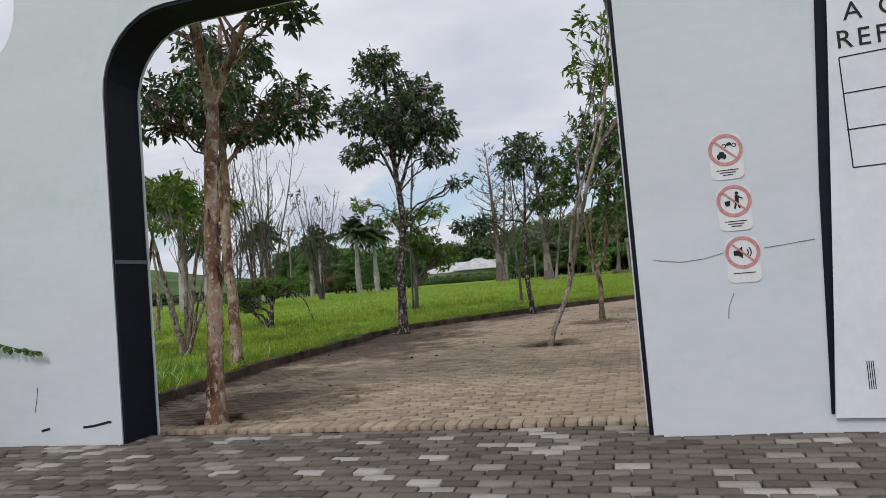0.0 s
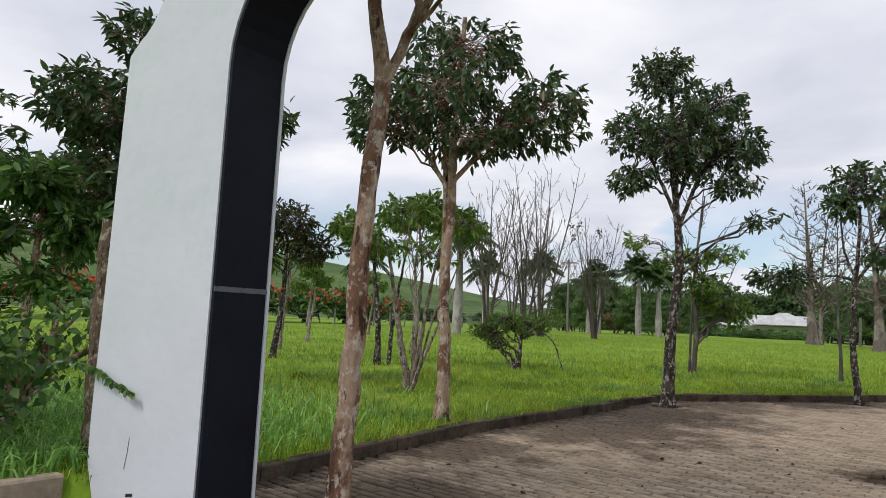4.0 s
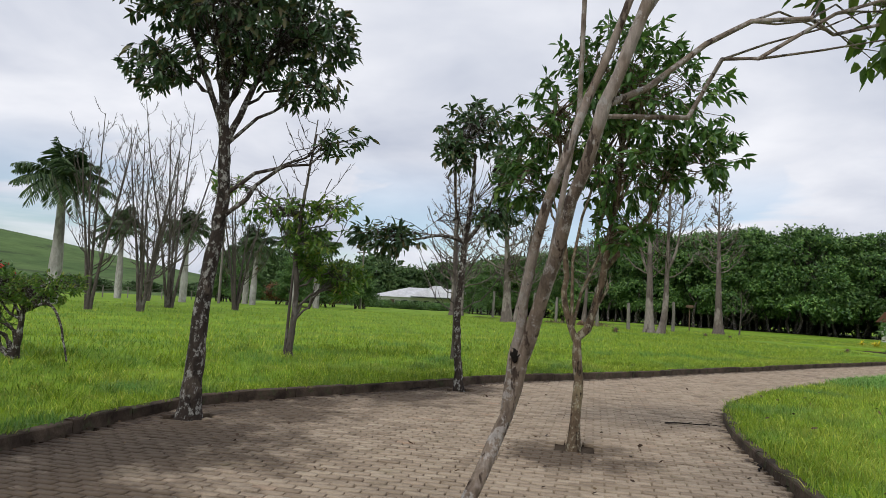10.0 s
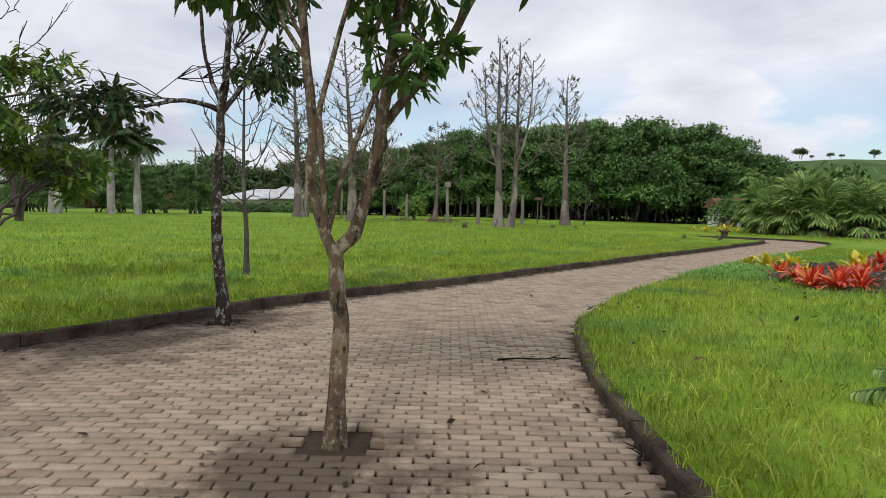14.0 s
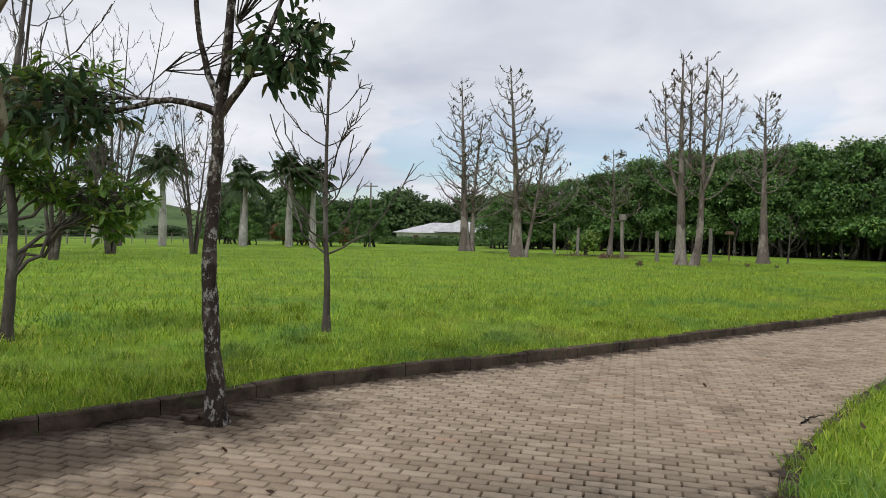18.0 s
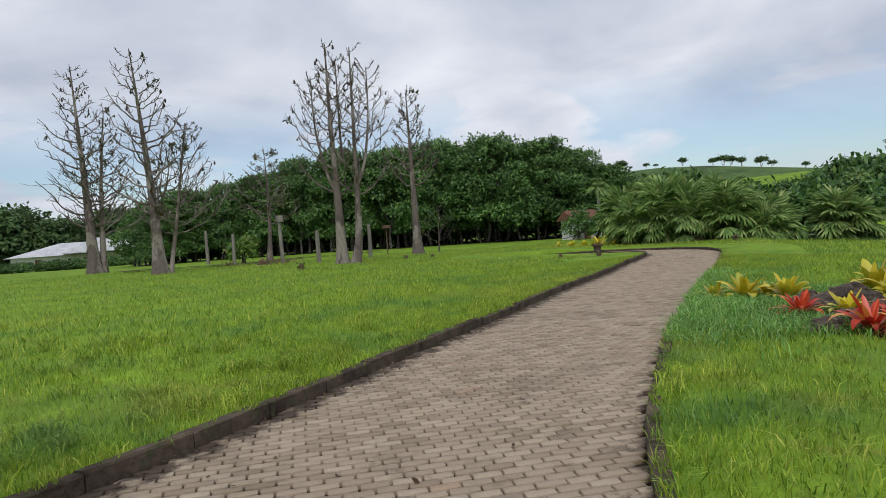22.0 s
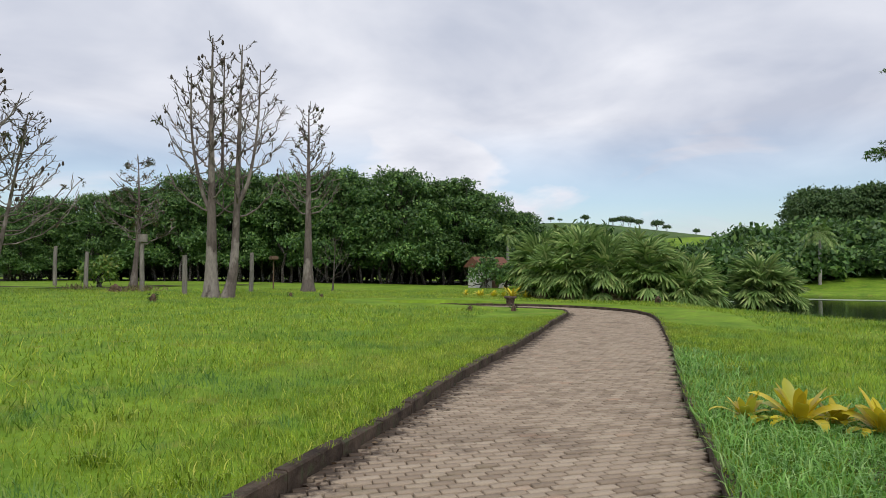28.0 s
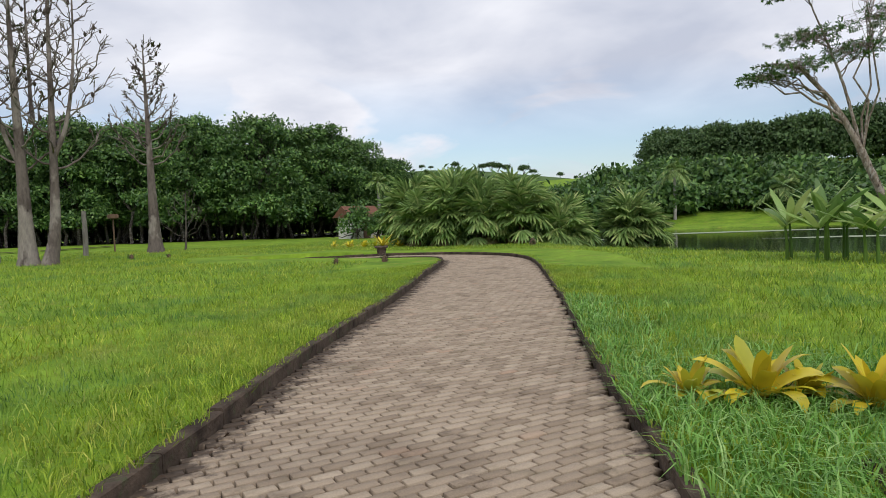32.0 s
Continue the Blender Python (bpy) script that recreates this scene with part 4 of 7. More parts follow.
def clump_tree(name, label, base, trunk_h, masses, leaf_m, seed, n=2600, size=0.45, bark_m=None, stems=3, group="", lean=0.5):
    """A dense crown made of many leaf sprays over rounded masses (offsets), on several stems."""
    rng = rng_of(seed)
    root = thing(name, base, label, "tree", group)
    tb = Tubes()
    for k in range(stems):
        m = masses[k % len(masses)]
        s = np.array((rng.uniform(-lean, lean), rng.uniform(-lean, lean), -0.2))
        e = np.array((m[0] * 0.8, m[1] * 0.8, m[2] - m[5] * 0.2))
        p = bend(s, e, 0.1, rng, 9, 0.25)
        tb.add(p, np.linspace(0.10 + 0.02 * trunk_h, 0.05, 9), 7)
        for _ in range(4):
            j = int(rng.integers(3, 8))
            q = e + rng.normal(0, 1, 3) * np.array(m[3:6]) * 0.5
            g = bend(p[j], q, 0.1, rng, 5, 0.2)
            tb.add(g, np.linspace(0.06, 0.02, 5), 4)
    put("trunk", tb.mesh("trunk", bark_m or MAT["bark_dark"]), root)
    vol = np.array([m[3] * m[4] + m[4] * m[5] + m[3] * m[5] for m in masses])
    cnt = np.maximum(1, (n * vol / vol.sum()).astype(int))
    at, nr = [], []
    for m, c in zip(masses, cnt):
        d = unit(rng.normal(size=(c, 3)))
        d[:, 2] = np.where(d[:, 2] < -0.35, -d[:, 2], d[:, 2])
        lump = 1 + 0.22 * np.sin(d[:, 0] * 7 + m[0]) * np.sin(d[:, 1] * 6 + m[1]) * np.cos(d[:, 2] * 5)
        k = (1 - 0.35 * rng.random(c) ** 2) * lump
        at.append(np.array(m[:3]) + d * k[:, None] * np.array(m[3:6]))
        nr.append(d)
    at, nr = np.concatenate(at), np.concatenate(nr)
    per = 5
    A = np.repeat(at, per, 0) + rng.normal(0, size * 0.45, (len(at) * per, 3))
    N = np.repeat(nr, per, 0)
    along = unit(rng.normal(0, 0.9, A.shape) + N * 0.5 - np.array((0, 0, 0.25)))
    nn = unit(N + np.array((0, 0, 0.6)) + rng.normal(0, 0.45, A.shape))
    L = size * rng.uniform(0.6, 1.3, len(A))
    put("crown", leaf_mesh("crown", A, along, nn, L, L * 0.55, leaf_m, 0.15, True), root)
    return root


def frond_arrays(rng, origin, az, tilt, length, leaflets, leaf_len, sag):
    """A feather frond: the rib as a line, and its leaflets."""
    u = np.linspace(0, 1, 10)
    out = np.array((math.cos(az), math.sin(az)))
    r = length * u * math.cos(tilt) * (1 - 0.18 * u)
    z = length * (math.sin(tilt) * u - sag * u**2)
    rib = np.column_stack([origin[0] + out[0] * r, origin[1] + out[1] * r, origin[2] + z])
    k = np.linspace(0.12, 0.98, leaflets)
    at = np.stack([np.interp(k, u, rib[:, i]) for i in range(3)], 1)
    t = unit(np.stack([np.interp(k, u, np.gradient(rib[:, i])) for i in range(3)], 1))
    side = np.array((-out[1], out[0], 0))
    A, D, N, L = [], [], [], []
    for sgn in (1, -1):
        d = unit(t * 0.55 + side * sgn + np.array((0, 0, -0.35)) + rng.normal(0, 0.12, at.shape))
        A.append(at), D.append(d)
        N.append(np.tile((0, 0, 1.0), (leaflets, 1)) + side * -0.4 * sgn)
        L.append(leaf_len * np.sin(np.pi * (0.12 + 0.8 * k)) * rng.uniform(0.85, 1.1, leaflets))
    return rib, np.concatenate(A), np.concatenate(D), np.concatenate(N), np.concatenate(L)


def feather_palm(name, label, base, h, r, seed, fronds=15, length=2.6, group="", shaft=True, droop=0.75, leaf_m=None):
    leaf_m = leaf_m or MAT["leaf_palm"]
    rng = rng_of(seed)
    root = thing(name, base, label, "palm", group)
    if h > 0.3:
        tb = Tubes()
        z = np.linspace(-0.15, h, 24)
        prof = r * (1.25 - 0.45 * z / h + 0.25 * np.exp(-(((z / h) - 0.3) / 0.25) ** 2)) * (1 + 0.02 * np.sin(z * 20))
        tb.add(np.column_stack([0.05 * np.sin(z * 0.6), 0.04 * np.cos(z * 0.5), z]), prof, 12)
        put("trunk", tb.mesh("trunk", MAT["palm_trunk"]), root)
        if shaft:
            sb = Tubes()
            z = np.linspace(h - 0.02, h + 0.9, 8)
            sb.add(np.column_stack([z * 0 + 0.05 * np.sin(h * 0.6), z * 0 + 0.04 * np.cos(h * 0.5), z]), np.linspace(r * 1.0, r * 0.35, 8), 10)
            put("crownshaft", sb.mesh("crownshaft", leaf_m), root, "smooth green crownshaft")
    top = (0, 0, h + (0.8 if shaft else 0.0))
    rb = Tubes()
    A, D, N, L = [], [], [], []
    for k in range(fronds):
        tilt = radians(rng.uniform(-28, 80))
        rib, a, d, n, l = frond_arrays(rng, top, k * 2.4 + rng.uniform(-0.3, 0.3), tilt, length * rng.uniform(0.8, 1.1), 26, length * 0.24, droop * rng.uniform(0.6, 1.1))
        rb.add(rib, np.linspace(0.03, 0.008, len(rib)), 4)
        A.append(a), D.append(d), N.append(n), L.append(l)
    put("rib_crown", rb.mesh("rib_crown", leaf_m), root)
    A, D, N, L = map(np.concatenate, (A, D, N, L))
    put("frond_crown", leaf_mesh("frond_crown", A, D, N, L, L * 0.11 + 0.02, leaf_m, 0.35), root)
    return root


def fan_palm(name, label, base, h, seed, fans=46, size=0.9, spread=1.3, group="", dry=8):
    """A bushy fan palm: fans of stiff folded blades on arching stalks."""
    rng = rng_of(seed)
    root = thing(name, base, label, "palm", group)
    tb = Tubes()
    tb.add(np.column_stack([np.zeros(8), np.zeros(8), np.linspace(-0.1, h * 0.75, 8)]), np.linspace(0.2, 0.15, 8), 8)
    put("trunk", tb.mesh("trunk", MAT["brown_wood"]), root)
    st = Tubes()
    sets = {0: [], 1: []}
    for k in range(fans + dry):
        old = k >= fans
        az = k * 2.4 + rng.uniform(-0.4, 0.4)
        tilt = radians(rng.uniform(-70, -35) if old else rng.uniform(-25, 80))
        z0 = h * rng.uniform(0.35, 0.8) if not old else h * rng.uniform(0.4, 0.6)
        d = np.array((math.cos(az) * math.cos(tilt), math.sin(az) * math.cos(tilt), math.sin(tilt)))
        ln = spread * rng.uniform(0.7, 1.15)
        s = np.array((0, 0, z0))
        e = s + d * ln - np.array((0, 0, 0.12 * ln))
        st.add(bend(s, e, 0.08, rng, 5, 0.05), np.linspace(0.02, 0.012, 5), 4)
        side = unit(np.cross(d, (0, 0, 1.0)))
        up = np.cross(side, d)
        a = np.radians(np.linspace(-125, 125, 17))
        dd = np.cos(a)[:, None] * d + np.sin(a)[:, None] * side
        dd[:, 2] -= 0.12 + 0.28 * rng.random(17)
        nn = np.tile(up, (17, 1)) + rng.normal(0, 0.2, (17, 3))
        L = size * rng.uniform(0.85, 1.1) * (0.75 + 0.25 * np.cos(a))
        sets[int(old)].append((np.tile(e, (17, 1)), dd, nn, L))
    put("leaf_stalk", st.mesh("leaf_stalk", MAT["leaf_palm"]), root)
    for key, nm, mt in ((0, "fan_crown", MAT["leaf_palm"]), (1, "dry_skirt", MAT["leaf_dry"])):
        if sets[key]:
            A, D, N, L = map(np.concatenate, zip(*sets[key]))
            put(nm, leaf_mesh(nm, A, D, N, L, L * 0.17, mt, 0.28), root)
    return root


def rel(base, pts):
    return [(p[0] - base[0], p[1] - base[1], p[2] - base[2]) for p in pts]


def ground_z(x, y):
    return float(height(x, y)[0])


def near_trees():
    b = (-1.98, 6.62, 0.0)
    leafy_tree("park_tree", "slim reddish-brown tree standing in a paving pit", b,
               [(0, 0, 0), (0.04, 0.03, 0.9), (0.07, 0.03, 1.9), (0.1, 0.06, 2.6), (0.13, 0.1, 3.2), (0.05, 0.05, 3.9), (0.0, 0.0, 4.5), (0.05, 0.0, 5.3)], 0.09, 0.045,
               [(-0.5, -0.2, 5.7, 0.8, 0.8, 0.5, 40), (0.7, 0.5, 5.3, 0.9, 0.8, 0.45, 46), (0.1, 0.1, 6.3, 0.9, 0.9, 0.6, 46), (1.2, -0.3, 4.9, 0.35, 0.35, 0.2, 9), (0.9, 0.3, 4.2, 0.4, 0.36, 0.2, 14), (0.35, 0.15, 4.45, 0.35, 0.35, 0.18, 8)], MAT["bark_brown"], MAT["leaf_dark"], 0.17, 9, seed=21,
               stems=[([(0.13, 0.1, 3.2), (0.35, 0.3, 3.9), (0.7, 0.5, 4.8)], 0.045, 0.02), ([(0.05, 0.05, 3.9), (-0.35, -0.2, 4.1), (-0.7, -0.35, 4.6)], 0.03, 0.012)])
    b = (-3.54, 10.86, 0.1)
    leafy_tree("park_tree", "slim brown tree with a broad umbrella crown of drooping leaves", b,
               [(0, 0, 0), (-0.02, 0, 0.95), (-0.05, -0.02, 2.0), (0.0, 0, 3.0), (-0.03, 0, 3.8), (0.02, 0.02, 4.8), (0.05, 0.05, 5.8)], 0.10, 0.03,
               [(-0.95, -0.5, 4.35, 0.65, 0.7, 0.6, 95), (0.05, 0.1, 5.2, 0.95, 0.9, 0.75, 140), (1.1, 0.55, 4.4, 0.75, 0.8, 0.6, 110), (0.2, -0.9, 4.35, 0.8, 0.6, 0.6, 85), (0, 0.9, 4.35, 0.8, 0.6, 0.6, 75), (0.1, 0, 3.95, 0.9, 0.9, 0.3, 45)], MAT["bark_brown"], MAT["leaf_dark"], 0.15, 9, seed=22, droop=0.75,
               stems=[([(-0.06, 0, 3.2), (-0.35, -0.15, 3.75), (-0.7, -0.4, 4.5)], 0.04, 0.015), ([(-0.04, 0, 3.3), (0.35, 0.2, 3.85), (0.8, 0.4, 4.5)], 0.04, 0.015), ([(-0.1, 0, 1.9), (-0.12, 0.05, 3.0), (-0.16, 0.02, 3.7)], 0.05, 0.035)])
    b = (-1.68, 16.53, 0.0)
    leafy_tree("park_tree", "dark-stemmed tree with a dense rounded crown beside the kerb", b,
               [(0, 0, 0), (0.06, 0, 1.4), (0.2, 0.03, 2.8), (0.14, 0.0, 3.9), (0.1, 0, 4.9), (0.05, 0, 6.2), (0.1, 0, 7.0)], 0.125, 0.025,
               [(-0.1, 0, 6.7, 0.75, 0.75, 0.6, 130), (0.75, 0.15, 6.0, 0.85, 0.8, 0.6, 145), (-0.6, -0.1, 5.6, 0.8, 0.8, 0.6, 135), (1.2, 0.2, 5.2, 0.75, 0.7, 0.5, 115), (0.3, 0.7, 5.3, 0.8, 0.7, 0.7, 105), (0.3, -0.7, 5.3, 0.8, 0.7, 0.7, 105), (-0.8, -0.1, 4.55, 0.5, 0.55, 0.35, 60), (1.2, 0.2, 4.4, 0.55, 0.5, 0.28, 45), (0.2, 0, 4.7, 0.7, 0.8, 0.3, 50), (1.75, 0.2, 3.75, 0.35, 0.3, 0.18, 16)], MAT["bark_dark"], MAT["leaf_dark"], 0.135, 9, seed=23, droop=0.6,
               stems=[([(0.16, 0, 3.5), (0.45, 0.1, 4.3), (0.85, 0.15, 5.4)], 0.05, 0.018), ([(0.13, 0, 3.8), (-0.2, -0.05, 4.6), (-0.55, -0.1, 5.6)], 0.045, 0.018), ([(0.1, 0, 3.9), (0.25, 0.4, 4.7), (0.3, 0.6, 5.5)], 0.04, 0.015)])
    b = (1.62, 11.51, 0.0)
    leafy_tree("leaning_tree", "leaning pale twin-stemmed tree growing from the paving", b,
               [(0, 0, 0), (0.2, 0.14, 0.4), (0.43, 0.29, 0.9), (0.5, 0.3, 1.14), (0.58, 0.2, 1.45), (0.65, 0.05, 1.75), (0.72, -0.15, 2.12), (0.85, -0.28, 2.6), (1.1, -0.33, 3.3), (1.3, -0.3, 4.2), (1.4, -0.3, 5.0)], 0.046, 0.02,
               [(1.1, -0.2, 4.6, 0.5, 0.5, 0.5, 22), (1.7, 0.0, 4.6, 0.5, 0.5, 0.4, 22), (1.9, 0.1, 3.9, 0.5, 0.5, 0.35, 16), (1.3, -0.2, 5.3, 0.5, 0.5, 0.4, 18), (2.1, 0.2, 5.0, 0.45, 0.45, 0.35, 14), (2.3, 0.5, 3.75, 0.45, 0.4, 0.22, 14), (2.75, 0.6, 3.4, 0.35, 0.35, 0.28, 13)], MAT["bark_pale"], MAT["leaf_light"], 0.16, 8, seed=24, flare=1.25,
               stems=[([(0.46, 0.3, 1.0), (0.48, 0.31, 1.15), (0.5, 0.22, 1.45), (0.53, 0.08, 1.75), (0.6, -0.08, 2.1), (0.72, -0.18, 2.5), (0.98, -0.2, 3.2), (1.3, -0.1, 4.3)], 0.032, 0.014), ([(1.0, -0.32, 3.0), (1.25, -0.2, 3.4), (1.6, 0.0, 3.8), (1.95, 0.2, 4.4)], 0.022, 0.010), ([(1.5, -0.05, 3.7), (1.95, 0.25, 3.95), (2.4, 0.5, 3.85), (2.7, 0.6, 3.55)], 0.012, 0.006)])
    b = (3.13, 16.12, 0.0)
    leafy_tree("park_tree", "forked mossy tree with a full green crown in the paving", b,
               [(0, 0, 0), (0.03, 0, 0.75), (0.0, 0, 1.25), (0.13, 0, 1.42), (0.28, -0.03, 2.0), (0.36, -0.04, 2.6), (0.45, 0, 3.3), (0.5, 0, 4.2)], 0.064, 0.024,
               [(-0.25, 0.05, 3.9, 0.75, 0.8, 0.65, 80), (0.5, -0.1, 3.35, 0.8, 0.9, 0.6, 80), (0.9, -0.15, 4.2, 0.9, 0.9, 0.65, 90), (1.3, -0.25, 3.5, 0.55, 0.6, 0.5, 50), (0.4, 0, 4.8, 0.8, 0.8, 0.5, 60), (-0.65, 0.1, 3.2, 0.5, 0.6, 0.4, 40), (0.45, -0.1, 2.6, 0.55, 0.55, 0.25, 22)], MAT["bark_mossy"], MAT["leaf_mid"], 0.14, 12, seed=25, droop=0.7,
               stems=[([(0.0, 0, 1.22), (-0.15, 0.02, 1.65), (-0.15, 0.02, 2.0), (-0.19, 0.02, 2.5), (-0.25, 0.02, 3.2), (-0.3, 0, 4.0)], 0.043, 0.018), ([(0.3, 0, 2.1), (0.75, -0.1, 2.7), (1.1, -0.2, 3.5)], 0.035, 0.015)])
    b = (1.69, 20.96, 0.0)
    leafy_tree("park_tree", "slim dark tree with a long low branch beside the kerb", b,
               [(0, 0, 0), (-0.1, 0, 1.1), (-0.07, 0, 2.2), (-0.03, 0, 2.9), (0.05, 0, 3.6), (0.1, 0, 4.6)], 0.085, 0.03,
               [(0.1, 0, 5.2, 0.85, 0.8, 0.55, 85), (-0.3, 0, 4.6, 0.5, 0.6, 0.45, 45), (0.75, 0, 4.5, 0.5, 0.6, 0.45, 40), (0.65, 0.05, 3.45, 0.5, 0.5, 0.4, 42), (-1.65, -0.1, 2.85, 0.85, 0.5, 0.36, 62)], MAT["bark_dark"], MAT["leaf_dark"], 0.17, 9, seed=26, droop=0.6,
               stems=[([(-0.03, 0, 2.85), (-0.5, -0.05, 2.95), (-1.0, -0.07, 2.85), (-1.6, -0.1, 2.8)], 0.035, 0.012), ([(-0.03, 0, 2.8), (0.3, 0, 3.3), (0.65, 0.05, 4.2)], 0.04, 0.014), ([(-0.03, 0, 2.9), (-0.25, 0, 3.6), (-0.3, 0, 4.5)], 0.035, 0.014)])


def lawn_trees():
    z = ground_z(-2.2, 23.5)
    leafy_tree("young_tree", "half-bare young tree with thin light leaves on the lawn", (-2.28, 23.22, z),
               [(0, 0, 0), (0.08, 0, 1.5), (0, 0, 2.4), (0.1, 0, 3.6), (0.3, 0, 5.2)], 0.075, 0.02,
               [(-0.4, 0, 3.3, 1.1, 0.8, 0.5, 60), (-1.6, -0.3, 3.9, 0.4, 0.4, 0.4, 18), (0.9, 0.1, 3.6, 0.7, 0.6, 0.4, 30), (0.3, 0, 2.7, 0.8, 0.7, 0.35, 45), (1.0, 0.8, 1.9, 0.65, 0.6, 0.5, 75), (0.3, 0.3, 2.2, 0.5, 0.5, 0.35, 40)], MAT["twig"], MAT["leaf_light"], 0.18, 8, seed=31)
    bare_tree("dead_sapling", "thin bare twigs of a dead young tree", (-2.42, 23.4, z), [([(0, 0, 0), (0.1, 0, 2.5), (0.4, 0, 5.6)], 0.04, 0.012)], 1.4, MAT["twig"], 32, 18, 0.35, up=1.1, tip_r=0.008)
    z = ground_z(1.6, 25.6)
    bare_tree("bare_tree", "thin leafless tree with pale upswept branches on the lawn", (1.42, 25.54, z), [([(0, 0, 0), (0.0, 0, 0.9), (-0.04, 0, 1.6), (-0.05, 0, 2.7), (-0.02, 0, 4.6)], 0.06, 0.012)], 1.05, MAT["twig"], 33, 24, 0.25, up=1.1, sub=5, tip_r=0.009)
    z = ground_z(-7, 21.5)
    leafy_tree("low_shrub_tree", "low spreading thorny shrub with feathery light foliage", (-6.2, 19.6, z),
               [(0, 0, 0), (0.05, 0, 0.45), (0.1, 0.0, 0.95)], 0.07, 0.035,
               [(-1.2, 0.5, 0.95, 0.65, 0.55, 0.26, 90), (-0.4, 0.2, 1.25, 0.75, 0.65, 0.3, 105), (0.4, -0.1, 1.15, 0.65, 0.6, 0.28, 85), (1.0, -0.45, 1.3, 0.5, 0.5, 0.24, 50), (-0.8, 0.2, 0.65, 0.7, 0.5, 0.2, 40)], MAT["bark_dark"], MAT["leaf_light"], 0.09, 12, 0.3, 0.2, seed=34,
               stems=[([(0.2, -0.1, 0.8), (0.9, -0.6, 0.95), (1.4, -1.0, 0.7), (1.7, -1.2, 0.08)], 0.03, 0.014)])
    z = ground_z(-5.9, 13.7)
    leafy_tree("multi_stem_tree", "several-stemmed small tree with sparse yellow-green leaves", (-5.9, 13.7, z),
               [(0, 0, 0), (-0.15, -0.1, 0.8), (-0.35, -0.2, 2.0), (-0.5, -0.3, 2.9)], 0.08, 0.02,
               [(-0.9, -0.6, 3.0, 0.6, 0.5, 0.35, 36), (-0.1, 0, 3.5, 0.6, 0.6, 0.35, 38), (0.75, 0.5, 3.3, 0.55, 0.5, 0.35, 34), (0.2, 0, 2.7, 0.8, 0.8, 0.3, 22)], MAT["bark_pale"], MAT["leaf_light"], 0.17, 8, seed=35,
               stems=[([(0.05, 0, 0), (0.15, 0.1, 1.0), (0.3, 0.2, 2.2), (0.5, 0.3, 3.0)], 0.06, 0.018), ([(0, 0.1, 0), (0.0, 0.15, 1.2), (0.1, 0.1, 2.4), (0.0, 0, 3.4)], 0.055, 0.018), ([(0.1, -0.1, 0), (0.4, 0, 0.9), (0.75, 0.3, 2.0)], 0.045, 0.015)])
    z = ground_z(-9.0, 17.0)
    leafy_tree("small_tree", "small tree with twin dark stems and light green crown", (-9.0, 17.0, z),
               [(0, 0, 0), (-0.05, 0, 1.2), (-0.2, -0.1, 2.6), (-0.3, -0.1, 3.4)], 0.09, 0.03,
               [(-0.7, -0.5, 3.6, 0.8, 0.7, 0.45, 60), (0.4, 0.3, 4.0, 0.8, 0.7, 0.5, 60), (1.1, 0.8, 4.3, 0.6, 0.6, 0.4, 40), (0, 0, 3.1, 0.9, 0.9, 0.3, 40)], MAT["bark_dark"], MAT["leaf_light"], 0.22, 8, seed=36,
               stems=[([(0.25, 0.15, 0), (0.3, 0.2, 1.3), (0.5, 0.3, 2.8), (0.6, 0.4, 3.6)], 0.06, 0.02)])
    z = ground_z(-11.5, 15.8)
    leafy_tree("small_tree", "brownish-leaved tree standing on the far lawn", (-11.5, 15.8, z),
               [(0, 0, 0), (0.1, 0.1, 1.2), (0.15, 0.1, 2.1), (0.15, 0.1, 3.2)], 0.09, 0.035,
               [(0.1, 0.1, 3.6, 0.9, 0.9, 0.6, 130), (-0.5, -0.5, 2.9, 0.7, 0.7, 0.5, 80), (0.7, 0.6, 3.0, 0.7, 0.7, 0.5, 80)], MAT["bark_dark"], MAT["leaf_brown"], 0.17, 8, seed=37)
    z = ground_z(-10.7, 22.4)
    leafy_tree("small_tree", "slender tree with an open yellow-green top", (-10.96, 21.7, z),
               [(0, 0, 0), (0.1, 0, 1.5), (0, 0, 3.0), (0.2, 0.1, 4.2)], 0.07, 0.025,
               [(0.3, 0, 4.9, 0.9, 0.8, 0.35, 60), (-0.7, -0.3, 4.5, 0.7, 0.6, 0.3, 40), (1.0, 0.4, 4.3, 0.6, 0.6, 0.3, 34)], MAT["bark_pale"], MAT["leaf_light"], 0.22, 8, seed=38)
    z = ground_z(-9.8, 10.4)
    leafy_tree("large_dark_tree", "large dark-leaved tree on the lawn by the gate", (-9.8, 10.4, z),
               [(0, 0, 0), (0.15, 0.1, 1.0), (0.2, 0.2, 2.2), (0.3, 0.3, 3.6), (0.4, 0.4, 5.4)], 0.14, 0.05,
               [(0.3, 0.3, 6.2, 1.4, 1.4, 0.9, 240), (1.0, 1.2, 5.2, 1.2, 1.2, 0.8, 210), (-0.6, -0.5, 5.0, 1.3, 1.3, 0.8, 210), (0.6, 0.9, 3.9, 1.2, 1.2, 0.7, 190), (-0.3, -0.6, 3.6, 1.1, 1.1, 0.7, 170), (-0.2, 0.3, 2.6, 0.9, 0.9, 0.6, 120), (0.6, 0.5, 1.9, 0.7, 0.7, 0.5, 70)], MAT["bark_brown"], MAT["leaf_dark"], 0.22, 9, seed=39)
